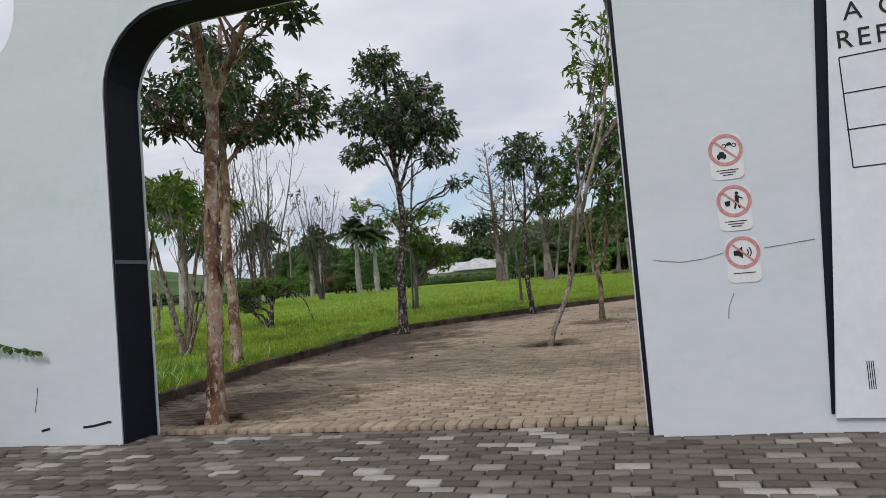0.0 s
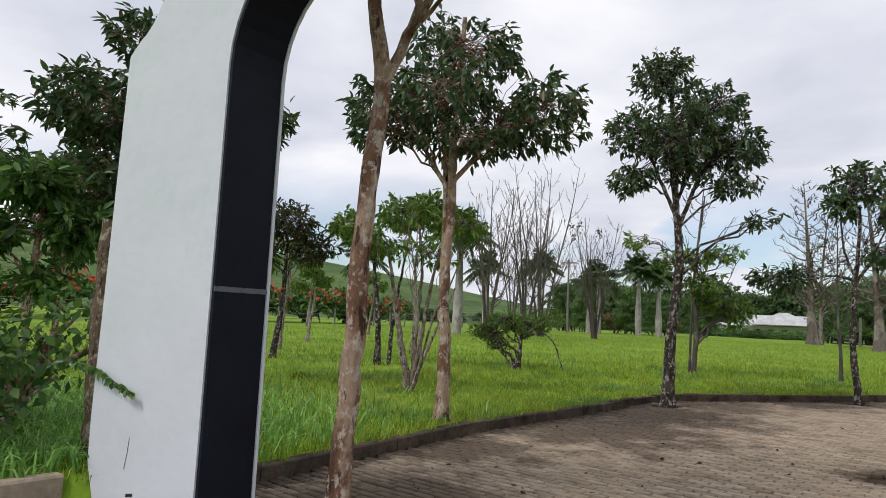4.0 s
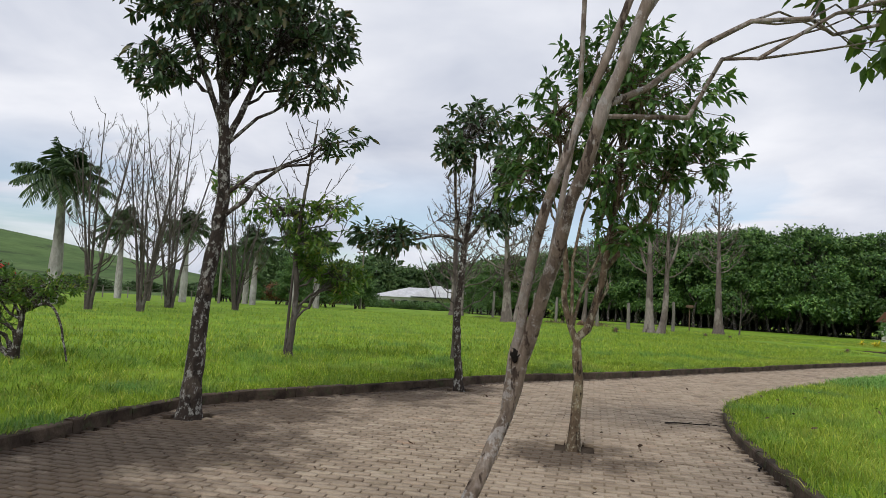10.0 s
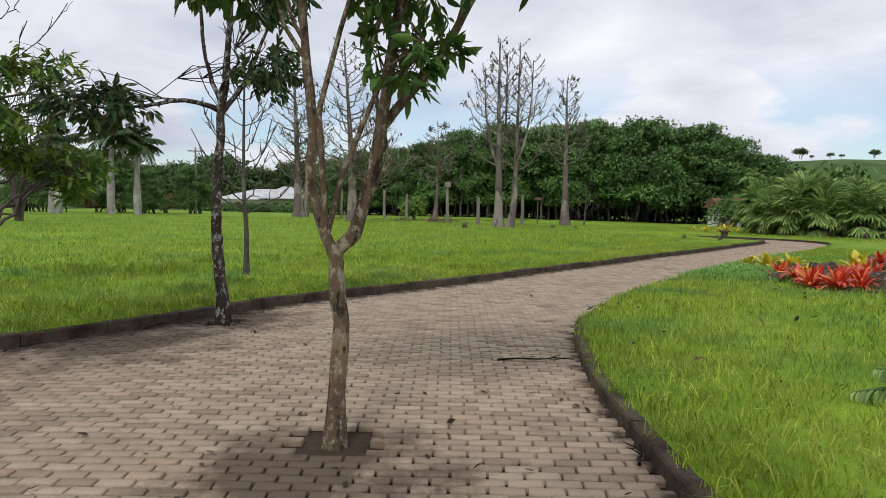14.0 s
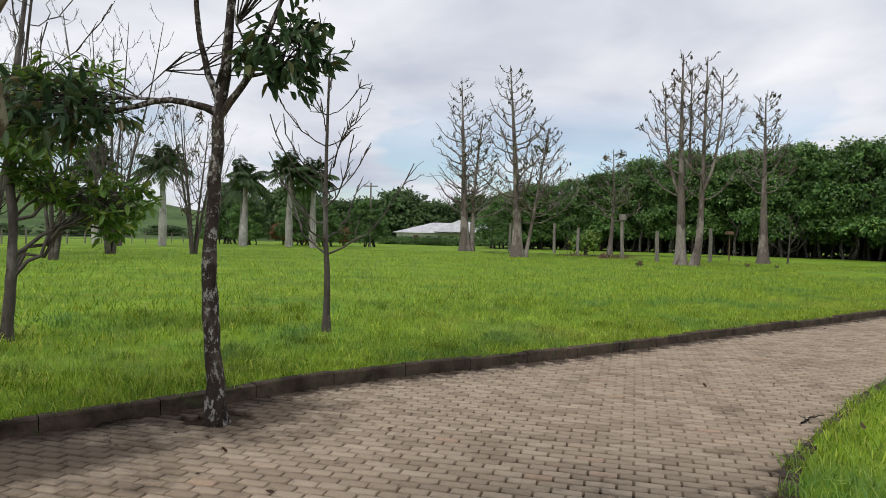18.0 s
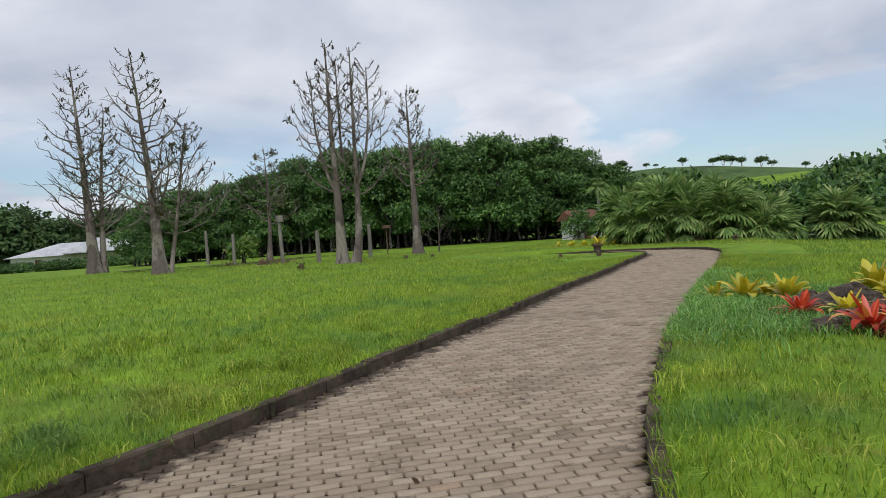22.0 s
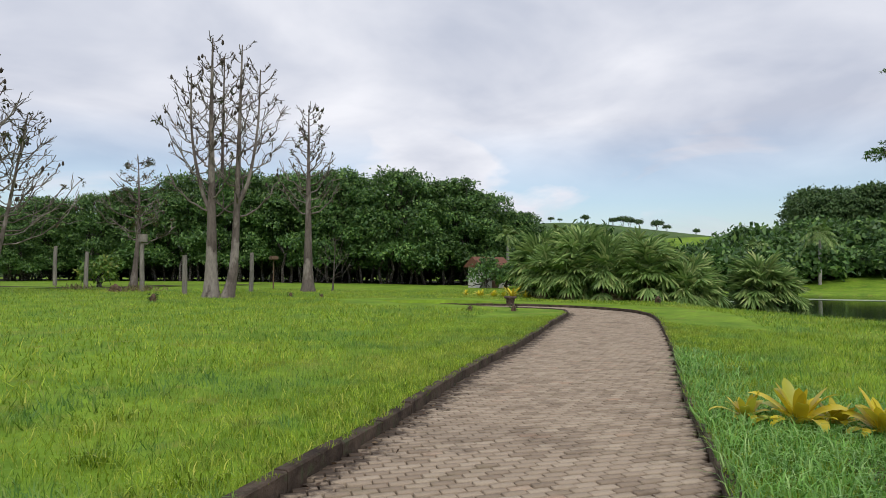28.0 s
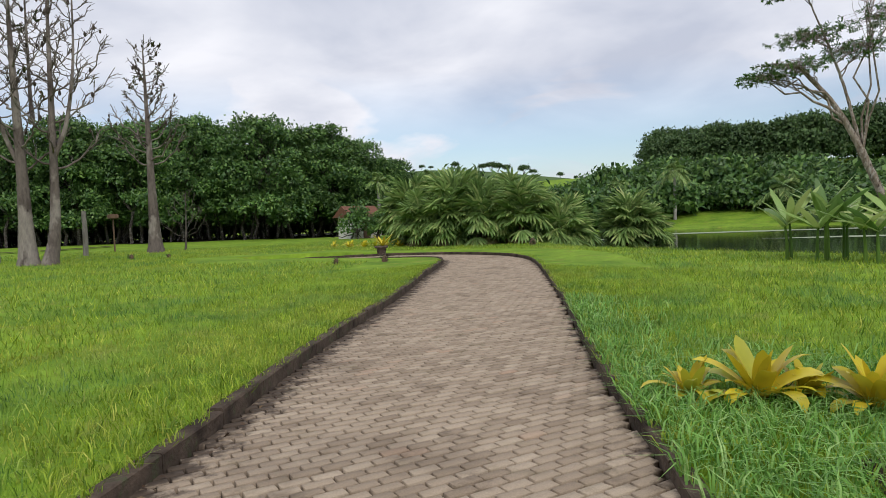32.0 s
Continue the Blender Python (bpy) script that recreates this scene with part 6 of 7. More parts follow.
def roadside():
    """Utility pole, lamp column and coloured hedges across the lawn."""
    for x, y, h in ((-24.4, 75.9, 8.4), (-13.0, 96.0, 8.0)):
        root = thing("utility_pole", (x, y, ground_z(x, y)), "slim grey utility pole with a short crossarm", "pole", "utility poles")
        tb = Tubes()
        tb.add([(0, 0, -0.3), (0, 0, h * 0.5), (0, 0, h)], [0.15, 0.12, 0.09], 10)
        put("shaft", tb.mesh("shaft", MAT["post_wood"]), root)
        part("crossarm", box_bm(-0.9, -0.06, h - 0.5, 0.9, 0.06, h - 0.36, 0.01), MAT["post_wood"], root)
    line = curve_points([(2, 73.5), (6.5, 76.4), (11.3, 75.6), (15.8, 80.5), (21.8, 85.6), (27.0, 88.5)], 0.6)
    rng = rng_of(135)
    t = unit(np.gradient(line, axis=0))
    w = 0.55 + 0.25 * rng.random(len(line))
    a, b = line + np.stack([-t[:, 1], t[:, 0]], 1) * w[:, None], line - np.stack([-t[:, 1], t[:, 0]], 1) * w[:, None]
    v = np.vstack([np.column_stack([q, height(q[:, 0], q[:, 1]) + 0.09]) for q in (a, line, b)])
    n = len(line)
    f = [(k * n + i, k * n + i + 1, (k + 1) * n + i + 1, (k + 1) * n + i) for k in range(2) for i in range(n - 1)]
    tagged(put("soil_strip", mesh_from("soil_strip", v, f, MAT["soil"])), "bare dark soil strip across the lawn", "soil", "", "structure")
    for x, y in ((12.6, 69.7), (13.6, 70.3), (9.9, 74.0)):
        at = rng.normal(0, 0.35, (70, 3)) * np.array((1.5, 1, 0))
        d = rng.normal(0, 0.6, (70, 3)) + np.array((0, 0, 0.7))
        root = thing("dead_plant", (x, y, ground_z(x, y) + 0.03), "low heap of dry brown stalks on the lawn", "plant", "dead plants")
        put("dry_foliage", leaf_mesh("dry_foliage", at, d, rng.normal(size=(70, 3)), rng.uniform(0.3, 0.6, 70), np.full(70, 0.05), MAT["leaf_dry"]), root, "", "stuff")
    hedge = None
    for k in range(4):
        x, y = -26 + 2.6 * k, 102 + 1.5 * (k % 2)
        if hedge is None:
            hedge = clump_tree("copper_shrub", "copper-leaved shrub at the lawn's far edge", (x, y, ground_z(x, y)), 1, [(0, 0, 1.5, 2.0, 1.8, 1.4), (1.4, 0.3, 1.2, 1.4, 1.4, 1.1)], MAT["leaf_copper"], 130, 500, 0.4, MAT["bark_dark"], 3, "copper shrubs", 0.4)
        else:
            ob = copy_thing(hedge, pose(x, y, ground_z(x, y), 0, 0, 77 * k))
            ob.scale = (1, 1, 0.8 + 0.12 * (k % 3))
    clump_tree("yellow_bush", "yellow-green bush before the wood", (11.5, 80.0, ground_z(11.5, 80)), 1, [(0, 0, 0.9, 1.3, 1.3, 0.9), (0.7, 0.2, 1.5, 0.8, 0.8, 0.8)], MAT["leaf_light"], 131, 260, 0.3, MAT["bark_dark"], 4, "", 0.3)


silk_trees()
palms()
roadside()
fan_palms()
woods()
pond()
house()
hut()
hut_bushes()
hill_trees()


# ---- planting, stones and small things ----
def strap_mesh(name, length, width, arch, material, n=7, fold=0.12):
    """A long arching leaf that rises from the origin along +x."""
    u = np.linspace(0, 1, n)
    x = length * np.sin(u * arch) / max(arch, 1e-3)
    z = length * (np.cos(u * arch * 0.0) * u * 0.9 - 0.62 * arch * u**2)
    w = width * np.clip(np.sin(np.pi * (0.18 + 0.80 * u)) ** 0.6, 0.02, 1)
    w[-1] = width * 0.04
    v = []
    for k in range(n):
        v += [(x[k], -w[k] / 2, z[k] + fold * w[k]), (x[k], 0, z[k]), (x[k], w[k] / 2, z[k] + fold * w[k])]
    f = []
    for k in range(n - 1):
        a = 3 * k
        f += [(a, a + 1, a + 4, a + 3), (a + 1, a + 2, a + 5, a + 4)]
    return mesh_from(name, v, f, material, True)


def bromeliad(place, size, material, label, group, seed, leaves=20, width=0.11):
    rng = rng_of(seed)
    root = thing("bromeliad", place, label, "plant", group)
    kinds = [strap_mesh("leaf", size, size * width * 1.6, a, material) for a in (0.35, 0.75, 1.15)]
    for k in range(leaves):
        ring = k / leaves
        ob = put("leaf", kinds[min(2, int(ring * 3))], root)
        s = rng.uniform(0.75, 1.1) * (0.75 + 0.3 * ring)
        ob.matrix_basis = pose(0, 0, 0.02, rng.uniform(-10, 10), rng.uniform(-8, 14) + 14 * ring - 6, k * 137.5 + rng.uniform(-12, 12)) @ Matrix.Diagonal((s * (0.30 + 0.62 * ring), s * 1.15, s * (1.12 - 0.25 * ring), 1))
    return root


def rock(place, r, label, seed, name="rock", material=None):
    rng = rng_of(seed)
    bm = bmesh.new()
    bmesh.ops.create_icosphere(bm, subdivisions=3, radius=1.0)
    o = Vector(rng.uniform(-9, 9, 3))
    for v in bm.verts:
        k = 1 + 0.42 * noise.noise(v.co * 1.3 + o) + 0.26 * noise.noise(v.co * 2.9 + o) + 0.12 * noise.noise(v.co * 7 + o)
        v.co = Vector((v.co.x * r[0] * k, v.co.y * r[1] * k, max(v.co.z * r[2] * k, -r[2] * 0.4)))
    root = part(name, bm, material or MAT["stone"], None, label)
    root.location = place
    root.rotation_euler = (0, 0, rng.uniform(0, 6))
    return tagged(root, label, "rock", "planting stones")


def lift(x, y, dz=0.0):
    return (x, y, ground_z(x, y) + dz)


def planting():
    reds = [(13.85, 26.1), (12.95, 23.9), (13.15, 24.55), (13.3, 23.5), (12.6, 23.5), (12.85, 23.05), (13.5, 23.2), (14.4, 22.9), (14.7, 22.4), (14.75, 21.8), (15.35, 25.2), (15.05, 24.6), (14.6, 25.0), (14.2, 24.3), (14.0, 23.85), (13.6, 24.5)]
    for k, (x, y) in enumerate(reds):
        bromeliad(lift(x, y), 0.62 + 0.09 * (k % 3), MAT["brom_red"], "red bromeliad rosette in the stone bed", "red bromeliads", 200 + k, 30, 0.075)
    bromeliad(lift(14.97, 24.35, 0.42), 0.5, MAT["brom_red"], "red bromeliad rosette perched on a boulder", "red bromeliads", 220, 20, 0.085)
    yellows = [(15.0, 28.2, 0.68), (14.72, 28.62, 0.44), (15.22, 27.45, 0.62), (15.3, 27.95, 0.4), (14.05, 25.5, 0.5), (16.7, 26.9, 0.78), (16.1, 26.15, 0.66), (17.6, 27.5, 0.55), (15.7, 25.9, 0.5)]
    for k, (x, y, s) in enumerate(yellows):
        bromeliad(lift(x, y), s * 1.2, MAT["brom_yellow"], "yellow-green bromeliad with broad strap leaves", "yellow bromeliads", 230 + k, 24, 0.125)
    stones = [(14.75, 26.65, 0.42, 0.38, 0.3), (14.75, 26.0, 0.62, 0.45, 0.36), (15.6, 26.6, 0.5, 0.42, 0.33), (13.75, 25.3, 0.5, 0.32, 0.2), (12.95, 24.95, 0.3, 0.26, 0.2), (14.95, 24.35, 0.6, 0.42, 0.36), (14.2, 25.15, 0.42, 0.36, 0.26), (15.2, 23.5, 0.6, 0.4, 0.3), (13.9, 22.7, 0.35, 0.3, 0.22)]
    for k, (x, y, a, b, c) in enumerate(stones):
        rock(lift(x, y, c * 0.1), (a * 0.8, b * 0.8, c * 0.8), "dark brown weathered boulder in the planting bed", 250 + k)
    tb = Tubes()
    tb.add([(0, 0, 0), (0.3, 0.05, 0.02), (0.9, 0.0, 0.0), (1.5, -0.05, 0.03)], [0.2, 0.22, 0.21, 0.19], 12)
    root = thing("log", lift(16.47, 26.17, 0.32), "fallen grey log lying on the boulders", "log")
    root.rotation_euler = (0, 0.08, radians(12))
    put("trunk", tb.mesh("trunk", MAT["bark_grey"]), root)
    bm = bmesh.new()
    bmesh.ops.create_circle(bm, cap_ends=True, segments=12, radius=0.2)
    for v in bm.verts:
        v.co = Vector((-0.003, v.co.x, v.co.y))
    part("cut_end", bm, MAT["bark_pale"], root, "pale sawn end")
    a = np.linspace(0, 2 * np.pi, 48, endpoint=False)
    r = 1 + 0.12 * np.sin(3 * a + 0.7) + 0.07 * np.sin(7 * a) + 0.03 * rng_of(32).normal(size=48)
    rings = []
    for k, dz in ((1.0, -0.03), (0.9, 0.03), (0.6, 0.06), (0.25, 0.07)):
        px, py = 14.35 + 1.75 * k * r * np.cos(a) + 0.5 * k * r * np.sin(a), 24.75 + 2.6 * k * r * np.sin(a)
        rings.append(np.column_stack([px, py, height(px, py) + dz]))
    v = np.vstack(rings)
    f = [(k * 48 + i, k * 48 + (i + 1) % 48, (k + 1) * 48 + (i + 1) % 48, (k + 1) * 48 + i) for k in range(3) for i in range(48)] + [tuple(range(144, 192))]
    tagged(put("planting_bed", mesh_from("planting_bed", v, f, MAT["soil"], True)), "low mound of dark soil under the bromeliads", "soil", "", "structure")
    rng = rng_of(31)
    for k, (x, y, n, L) in enumerate(((7.8, 15.7, 13, 1.05), (15.3, 21.2, 16, 1.5), (8.7, 15.1, 10, 0.9))):
        feather_palm("cut_leaf_plant", "glossy dark green plant with deeply cut arching leaves", lift(x, y), 0.05, 0.05, 260 + k, n + 5, L, "cut-leaf plants", False, 0.35)
    for k, (x, y, s) in enumerate(((37.4, 49.6, 0.9), (36.5, 44.7, 0.7), (39.3, 45.1, 1.1), (36.4, 41.6, 1.1), (25.58, 47.23, 0.6), (23.37, 47.33, 0.5), (12.44, 57.67, 0.8), (20.63, 62.56, 0.6), (22.1, 61.35, 0.5))):
        stump = thing("palm_stump", lift(x, y), "dark shaggy young palm stump on the lawn", "plant", "lawn stumps")
        tb = Tubes()
        tb.add([(0, 0, -0.1), (0, 0, 0.1 * s), (0.02, 0, 0.3 * s), (0.02, 0, 0.46 * s)], [0.16 * s, 0.2 * s, 0.17 * s, 0.05 * s], 9)
        put("trunk", tb.mesh("trunk", MAT["brown_wood"]), stump)
        n = 40
        a = rng.uniform(0, 6.28, n)
        at = np.column_stack([np.cos(a) * 0.15 * s, np.sin(a) * 0.15 * s, rng.uniform(0.05, 0.42, n) * s])
        d = np.column_stack([np.cos(a), np.sin(a), rng.uniform(0.2, 1.2, n)])
        put("leaf_tuft", leaf_mesh("leaf_tuft", at, d, np.tile((0, 0, 1.0), (n, 1)), np.full(n, 0.22 * s), np.full(n, 0.05 * s), MAT["leaf_dark"], 0.3), stump)
    for k, (x, y) in enumerate(((31.4, 32.6), (30.4, 31.4), (32.6, 31.0), (31.9, 30.0), (30.6, 33.4))):
        root = thing("banana_plant", lift(x, y), "clump of banana plants with broad torn leaves", "plant", "banana plants")
        r2 = rng_of(300 + k)
        for j in range(4):
            ox, oy, h = r2.uniform(-0.5, 0.5), r2.uniform(-0.5, 0.5), r2.uniform(0.9, 1.6)
            tb = Tubes()
            tb.add([(ox, oy, -0.1), (ox, oy, h * 0.5), (ox * 1.1, oy * 1.1, h)], [0.055, 0.045, 0.03], 8)
            put("stem", tb.mesh("stem", MAT["leaf_light"]), root)
            for i in range(6):
                ob = put("leaf", strap_mesh("leaf", r2.uniform(0.9, 1.5), 0.22, r2.uniform(0.2, 0.8), MAT["leaf_palm"], 8, -0.15), root)
                ob.matrix_basis = pose(ox * 1.1, oy * 1.1, h - 0.05, r2.uniform(-15, 15), r2.uniform(-15, 15), i * 60 + r2.uniform(-25, 25))


def open_tree():
    """Airy flat-layered tree at the pond's edge."""
    leafy_tree("airy_tree", "airy pale-stemmed tree with flat layers of fine leaves", lift(33.3, 31.6),
               [(0, 0, 0), (-0.15, 0.3, 1.3), (-0.5, 0.9, 3.2), (-0.8, 1.6, 4.8), (-1.2, 2.4, 6.0)], 0.16, 0.05,
               [(-1.4, 2.6, 6.0, 1.0, 1.4, 0.28, 110), (-1.7, 3.5, 5.8, 0.5, 0.9, 0.2, 60), (-1.1, 2.2, 6.9, 0.9, 1.3, 0.28, 100), (-0.4, 0.9, 6.4, 1.0, 1.2, 0.3, 100), (0.2, 0.0, 7.3, 1.6, 1.8, 0.4, 150), (-1.2, 2.6, 8.5, 1.0, 1.2, 0.3, 110), (0.0, 0.5, 9.2, 2.0, 2.0, 0.5, 190), (0.9, -1.5, 8.3, 2.0, 2.0, 0.6, 190), (0.4, -1.0, 5.6, 1.4, 1.4, 0.4, 100), (0.6, -0.8, 4.4, 1.2, 1.2, 0.4, 90)], MAT["bark_pale"], MAT["leaf_mid"], 0.11, 12, 0.3, 0.1, seed=310,
               stems=[([(0, 0, 0.2), (0.05, 0.2, 1.5), (0.15, 0.1, 4), (0.2, 0, 7), (0.1, 0.2, 9)], 0.12, 0.03), ([(-0.5, 0.9, 3.2), (-0.6, 1.4, 5.5), (-1.0, 2.2, 8.2)], 0.06, 0.02)])


def yards():
    """Posts, lamp, nest box, pot and fence."""
    for k, (x, y, h, box) in enumerate(((20.35, 70.31, 2.7, False), (15.15, 65.51, 2.3, False), (13.38, 70.09, 3.2, True), (8.76, 82.59, 3.0, False), (10.65, 78.07, 2.6, False), (4.29, 85.36, 3.0, False))):
        root = thing("wooden_post", lift(x, y), "grey weathered post standing on the lawn's edge" + (" carrying a nest box" if box else ""), "post", "lawn posts")
        tb = Tubes()
        z = np.linspace(-0.2, h, 7)
        tb.add(np.column_stack([0.03 * np.sin(z + k), 0.02 * np.cos(2 * z), z]), np.linspace(0.16, 0.13, 7), 10)
        put("shaft", tb.mesh("shaft", MAT["post_wood"]), root)
        if box:
            part("nest_box", box_bm(-0.26, -0.24, h - 0.05, 0.26, 0.24, h + 0.45, 0.02), MAT["post_wood"], root, "weathered wooden nest box")
    root = thing("garden_lamp", lift(23.1, 74.29), "low dark lamp post by the wood", "lamp")
    tb = Tubes()
    tb.add([(0, 0, -0.1), (0, 0, 1.2), (0, 0, 2.3)], [0.06, 0.05, 0.05], 8)
    put("pole", tb.mesh("pole", MAT["brown_wood"]), root)
    part("lantern", box_bm(-0.3, -0.3, 2.25, 0.3, 0.3, 2.55, 0.05), MAT["brown_wood"], root)
    rng = rng_of(44)
    # potted plant at the bend
    root = thing("planter", (28.6, 51.5, ground_z(28.6, 51.5)), "brown stone planter with a yellow-orange plant", "planter")
    bm = bmesh.new()
    prof = [(0.0, 0.0), (0.17, 0.0), (0.20, 0.06), (0.22, 0.32), (0.32, 0.36), (0.32, 0.46), (0.27, 0.46), (0.24, 0.40), (0.0, 0.38)]
    rings = [[bm.verts.new((r * math.cos(a), r * math.sin(a), z)) for a in np.linspace(0, 2 * np.pi, 18, endpoint=False)] for r, z in prof[1:-1]]
    for a, b in zip(rings, rings[1:]):
        for i in range(18):
            bm.faces.new((a[i], a[(i + 1) % 18], b[(i + 1) % 18], b[i]))
    bm.faces.new(list(reversed(rings[0])))
    bm.faces.new(rings[-1])
    part("pot", bm, MAT["stone"], root, "", True)
    leaf = strap_mesh("leaf", 0.75, 0.12, 0.5, MAT["brom_yellow"])
    for k in range(12):
        put("leaf", leaf, root).matrix_basis = pose(0.1, 0, 0.4, 0, rng.uniform(-15, 10), k * 137.5)
    for k in range(9):
        x, y = 31.2 + 0.55 * k + rng.uniform(-0.2, 0.2), 59.6 - 0.1 * k + rng.uniform(-0.4, 0.4)
        bromeliad(lift(x, y), 0.7, MAT["brom_yellow"], "yellow-green bromeliad with broad strap leaves", "yellow bromeliads", 320 + k, 12, 0.12)
    # dead wood on the lawn
    rock(lift(11.8, 69.2, 0.1), (0.45, 0.35, 0.35), "dark weathered stump on the lawn", 331, "tree_stump", MAT["brown_wood"])
    # fence and flowering shrubs across the lawn
    fence = thing("wire_fence", (-31.5, 20, 0), "post and wire fence across the far lawn", "fence")
    line = curve_points([(-33, 14), (-31.5, 26), (-31, 40), (-33.5, 58), (-37, 85), (-38, 120)], 3.2)
    for x, y in line:
        tb = Tubes()
        tb.add([(0, 0, -0.2), (0, 0, 0.6), (0, 0, 1.25)], [0.07, 0.065, 0.06], 7)
        ob = put("post", tb.mesh("post", MAT["post_wood"]), fence)
        ob.location = (x + 31.5, y - 20, ground_z(x, y))
    for h in (0.45, 0.8, 1.15):
        tb = Tubes()
        tb.add(np.column_stack([line[:, 0] + 31.5, line[:, 1] - 20, height(line[:, 0], line[:, 1]) + h]), 0.012, 4)
        put("wire", tb.mesh("wire", MAT["post_wood"]), fence)
    first = None
    for k in range(11):
        x, y = -35.5 - rng.uniform(0, 5) - 0.03 * k, 18 + 4.2 * k + rng.uniform(-1.2, 1.2)
        s = rng.uniform(0.95, 1.4)
        if first is None:
            first = clump_tree("flowering_shrub", "leafy shrub with red flowers beyond the fence", (x, y, ground_z(x, y)), 1, [(0, 0, 1.3, 1.7, 1.7, 1.0), (1.3, 0.3, 1.0, 1.2, 1.2, 0.8), (-1.2, -0.4, 1.1, 1.2, 1.2, 0.9)], MAT["leaf_mid"], 340, 260, 0.4, MAT["bark_dark"], 3, "flowering shrubs", 0.4)
            r2 = rng_of(341)
            n = 150
            d = unit(r2.normal(size=(n, 3)))
            d[:, 2] = np.abs(d[:, 2])
            c = np.array([(0, 0, 1.5), (1.4, 0.3, 1.3), (-1.2, -0.4, 1.4)])[r2.integers(0, 3, n)]
            put("blossom", leaf_mesh("blossom", c + d * np.array((1.6, 1.6, 1.0)) * r2.uniform(0.75, 1.08, (n, 1)), r2.normal(size=(n, 3)), d, np.full(n, 0.24), np.full(n, 0.18), MAT["red_flower"]), first, "clusters of red blossom", "stuff")
        else:
            ob = copy_thing(first, pose(x, y, ground_z(x, y), 0, 0, 83 * k))
            ob.scale = (s, s, s)


def gate_details():
    # prohibition signs on the pier
    def flat_disc(r0, r1, u, z, out, material, parent, name, label="", n=28, a0=0, a1=360):
        bm = bmesh.new()
        ang = np.radians(np.linspace(a0, a1, n))
        o = gate_place(u, -out, z)
        ux = Vector((GATE_DIR[0], GATE_DIR[1], 0))
        inner = [bm.verts.new(o + ux * r0 * math.cos(a) + Vector((0, 0, r0 * math.sin(a)))) for a in ang]
        outer = [bm.verts.new(o + ux * r1 * math.cos(a) + Vector((0, 0, r1 * math.sin(a)))) for a in ang]
        for i in range(n - 1):
            bm.faces.new((inner[i], inner[i + 1], outer[i + 1], outer[i]))
        bm.transform(Matrix.Translation(-Vector(parent.location)))
        return part(name, bm, material, parent, label)

    def patch(outline, out, material, parent, name, label=""):
        ob = outline_slab(name, outline, -out, -out + 0.0015, material, parent, label)
        ob.data.transform(Matrix.Translation(-Vector(parent.location)))
        return ob

    def round_rect(u, z, w, h, r):
        pts = []
        for cx, cz, a in ((u + w / 2 - r, z + h / 2 - r, 0), (u - w / 2 + r, z + h / 2 - r, 90), (u - w / 2 + r, z - h / 2 + r, 180), (u + w / 2 - r, z - h / 2 + r, 270)):
            pts += arc(cx, cz, r, a, a + 90, 6)
        return pts

    def bar(root, u0, z0, u1, z1, w, out, material, name):
        d = Vector((u1 - u0, z1 - z0)).normalized() * (w / 2)
        patch([(u0 - d.y, z0 + d.x), (u0 + d.y, z0 - d.x), (u1 + d.y, z1 - d.x), (u1 - d.y, z1 + d.x)], out, material, root, name)

    kinds = ("no vehicles", "no litter", "no loud sound")
    for k, (u, z) in enumerate(((5.16, 1.90), (5.18, 1.545), (5.20, 1.19))):
        root = thing("prohibition_sign", tuple(gate_place(u, 0, z)), f"white sticker sign, {kinds[k]}, with a faded red ring", "sign", "pier signs")
        root.scale = (0.93, 1.0, 0.93)
        patch(round_rect(u, z - 0.02, 0.229, 0.329, 0.047), 0.005, MAT["sticker"], root, "panel")
        flat_disc(0.094, 0.118, u, z + 0.035, 0.0085, MAT["pink"], root, "ring", "faded red ring")
        zc = z + 0.035
        if k == 0:
            patch(round_rect(u - 0.03, zc - 0.045, 0.065, 0.028, 0.008), 0.0075, MAT["black"], root, "car_icon")
            patch([(u - 0.052, zc - 0.032), (u - 0.008, zc - 0.032), (u - 0.016, zc - 0.012), (u - 0.044, zc - 0.012)], 0.0076, MAT["black"], root, "car_cabin")
            for du in (-0.05, -0.012):
                flat_disc(0.0, 0.009, u + du, zc - 0.06, 0.0077, MAT["black"], root, "wheel", n=14)
            for du in (-0.008, 0.06):
                flat_disc(0.010, 0.016, u + du, zc + 0.03, 0.0075, MAT["black"], root, "wheel", n=14)
            patch([(u, zc + 0.03), (u + 0.05, zc + 0.03), (u + 0.035, zc + 0.055), (u + 0.015, zc + 0.05)], 0.0075, MAT["black"], root, "motorbike_icon")
        elif k == 1:
            flat_disc(0.0, 0.013, u + 0.022, zc + 0.055, 0.0075, MAT["black"], root, "icon_head", n=14)
            patch([(u + 0.008, zc + 0.04), (u + 0.036, zc + 0.04), (u + 0.032, zc - 0.01), (u + 0.04, zc - 0.055), (u + 0.028, zc - 0.055), (u + 0.02, zc - 0.015), (u + 0.008, zc - 0.06), (u - 0.004, zc - 0.058), (u + 0.006, zc - 0.005)], 0.0075, MAT["black"], root, "walking_icon")
            bar(root, u + 0.03, zc + 0.03, u + 0.06, zc + 0.012, 0.008, 0.0078, MAT["black"], "icon_arm")
            patch([(u - 0.065, zc + 0.0), (u - 0.025, zc + 0.005), (u - 0.03, zc - 0.035), (u - 0.058, zc - 0.037)], 0.0075, MAT["black"], root, "basket_icon")
        else:
            patch([(u - 0.06, zc + 0.015), (u - 0.03, zc + 0.018), (u, zc + 0.045), (u, zc - 0.045), (u - 0.03, zc - 0.022), (u - 0.06, zc - 0.02)], 0.0075, MAT["black"], root, "speaker_icon")
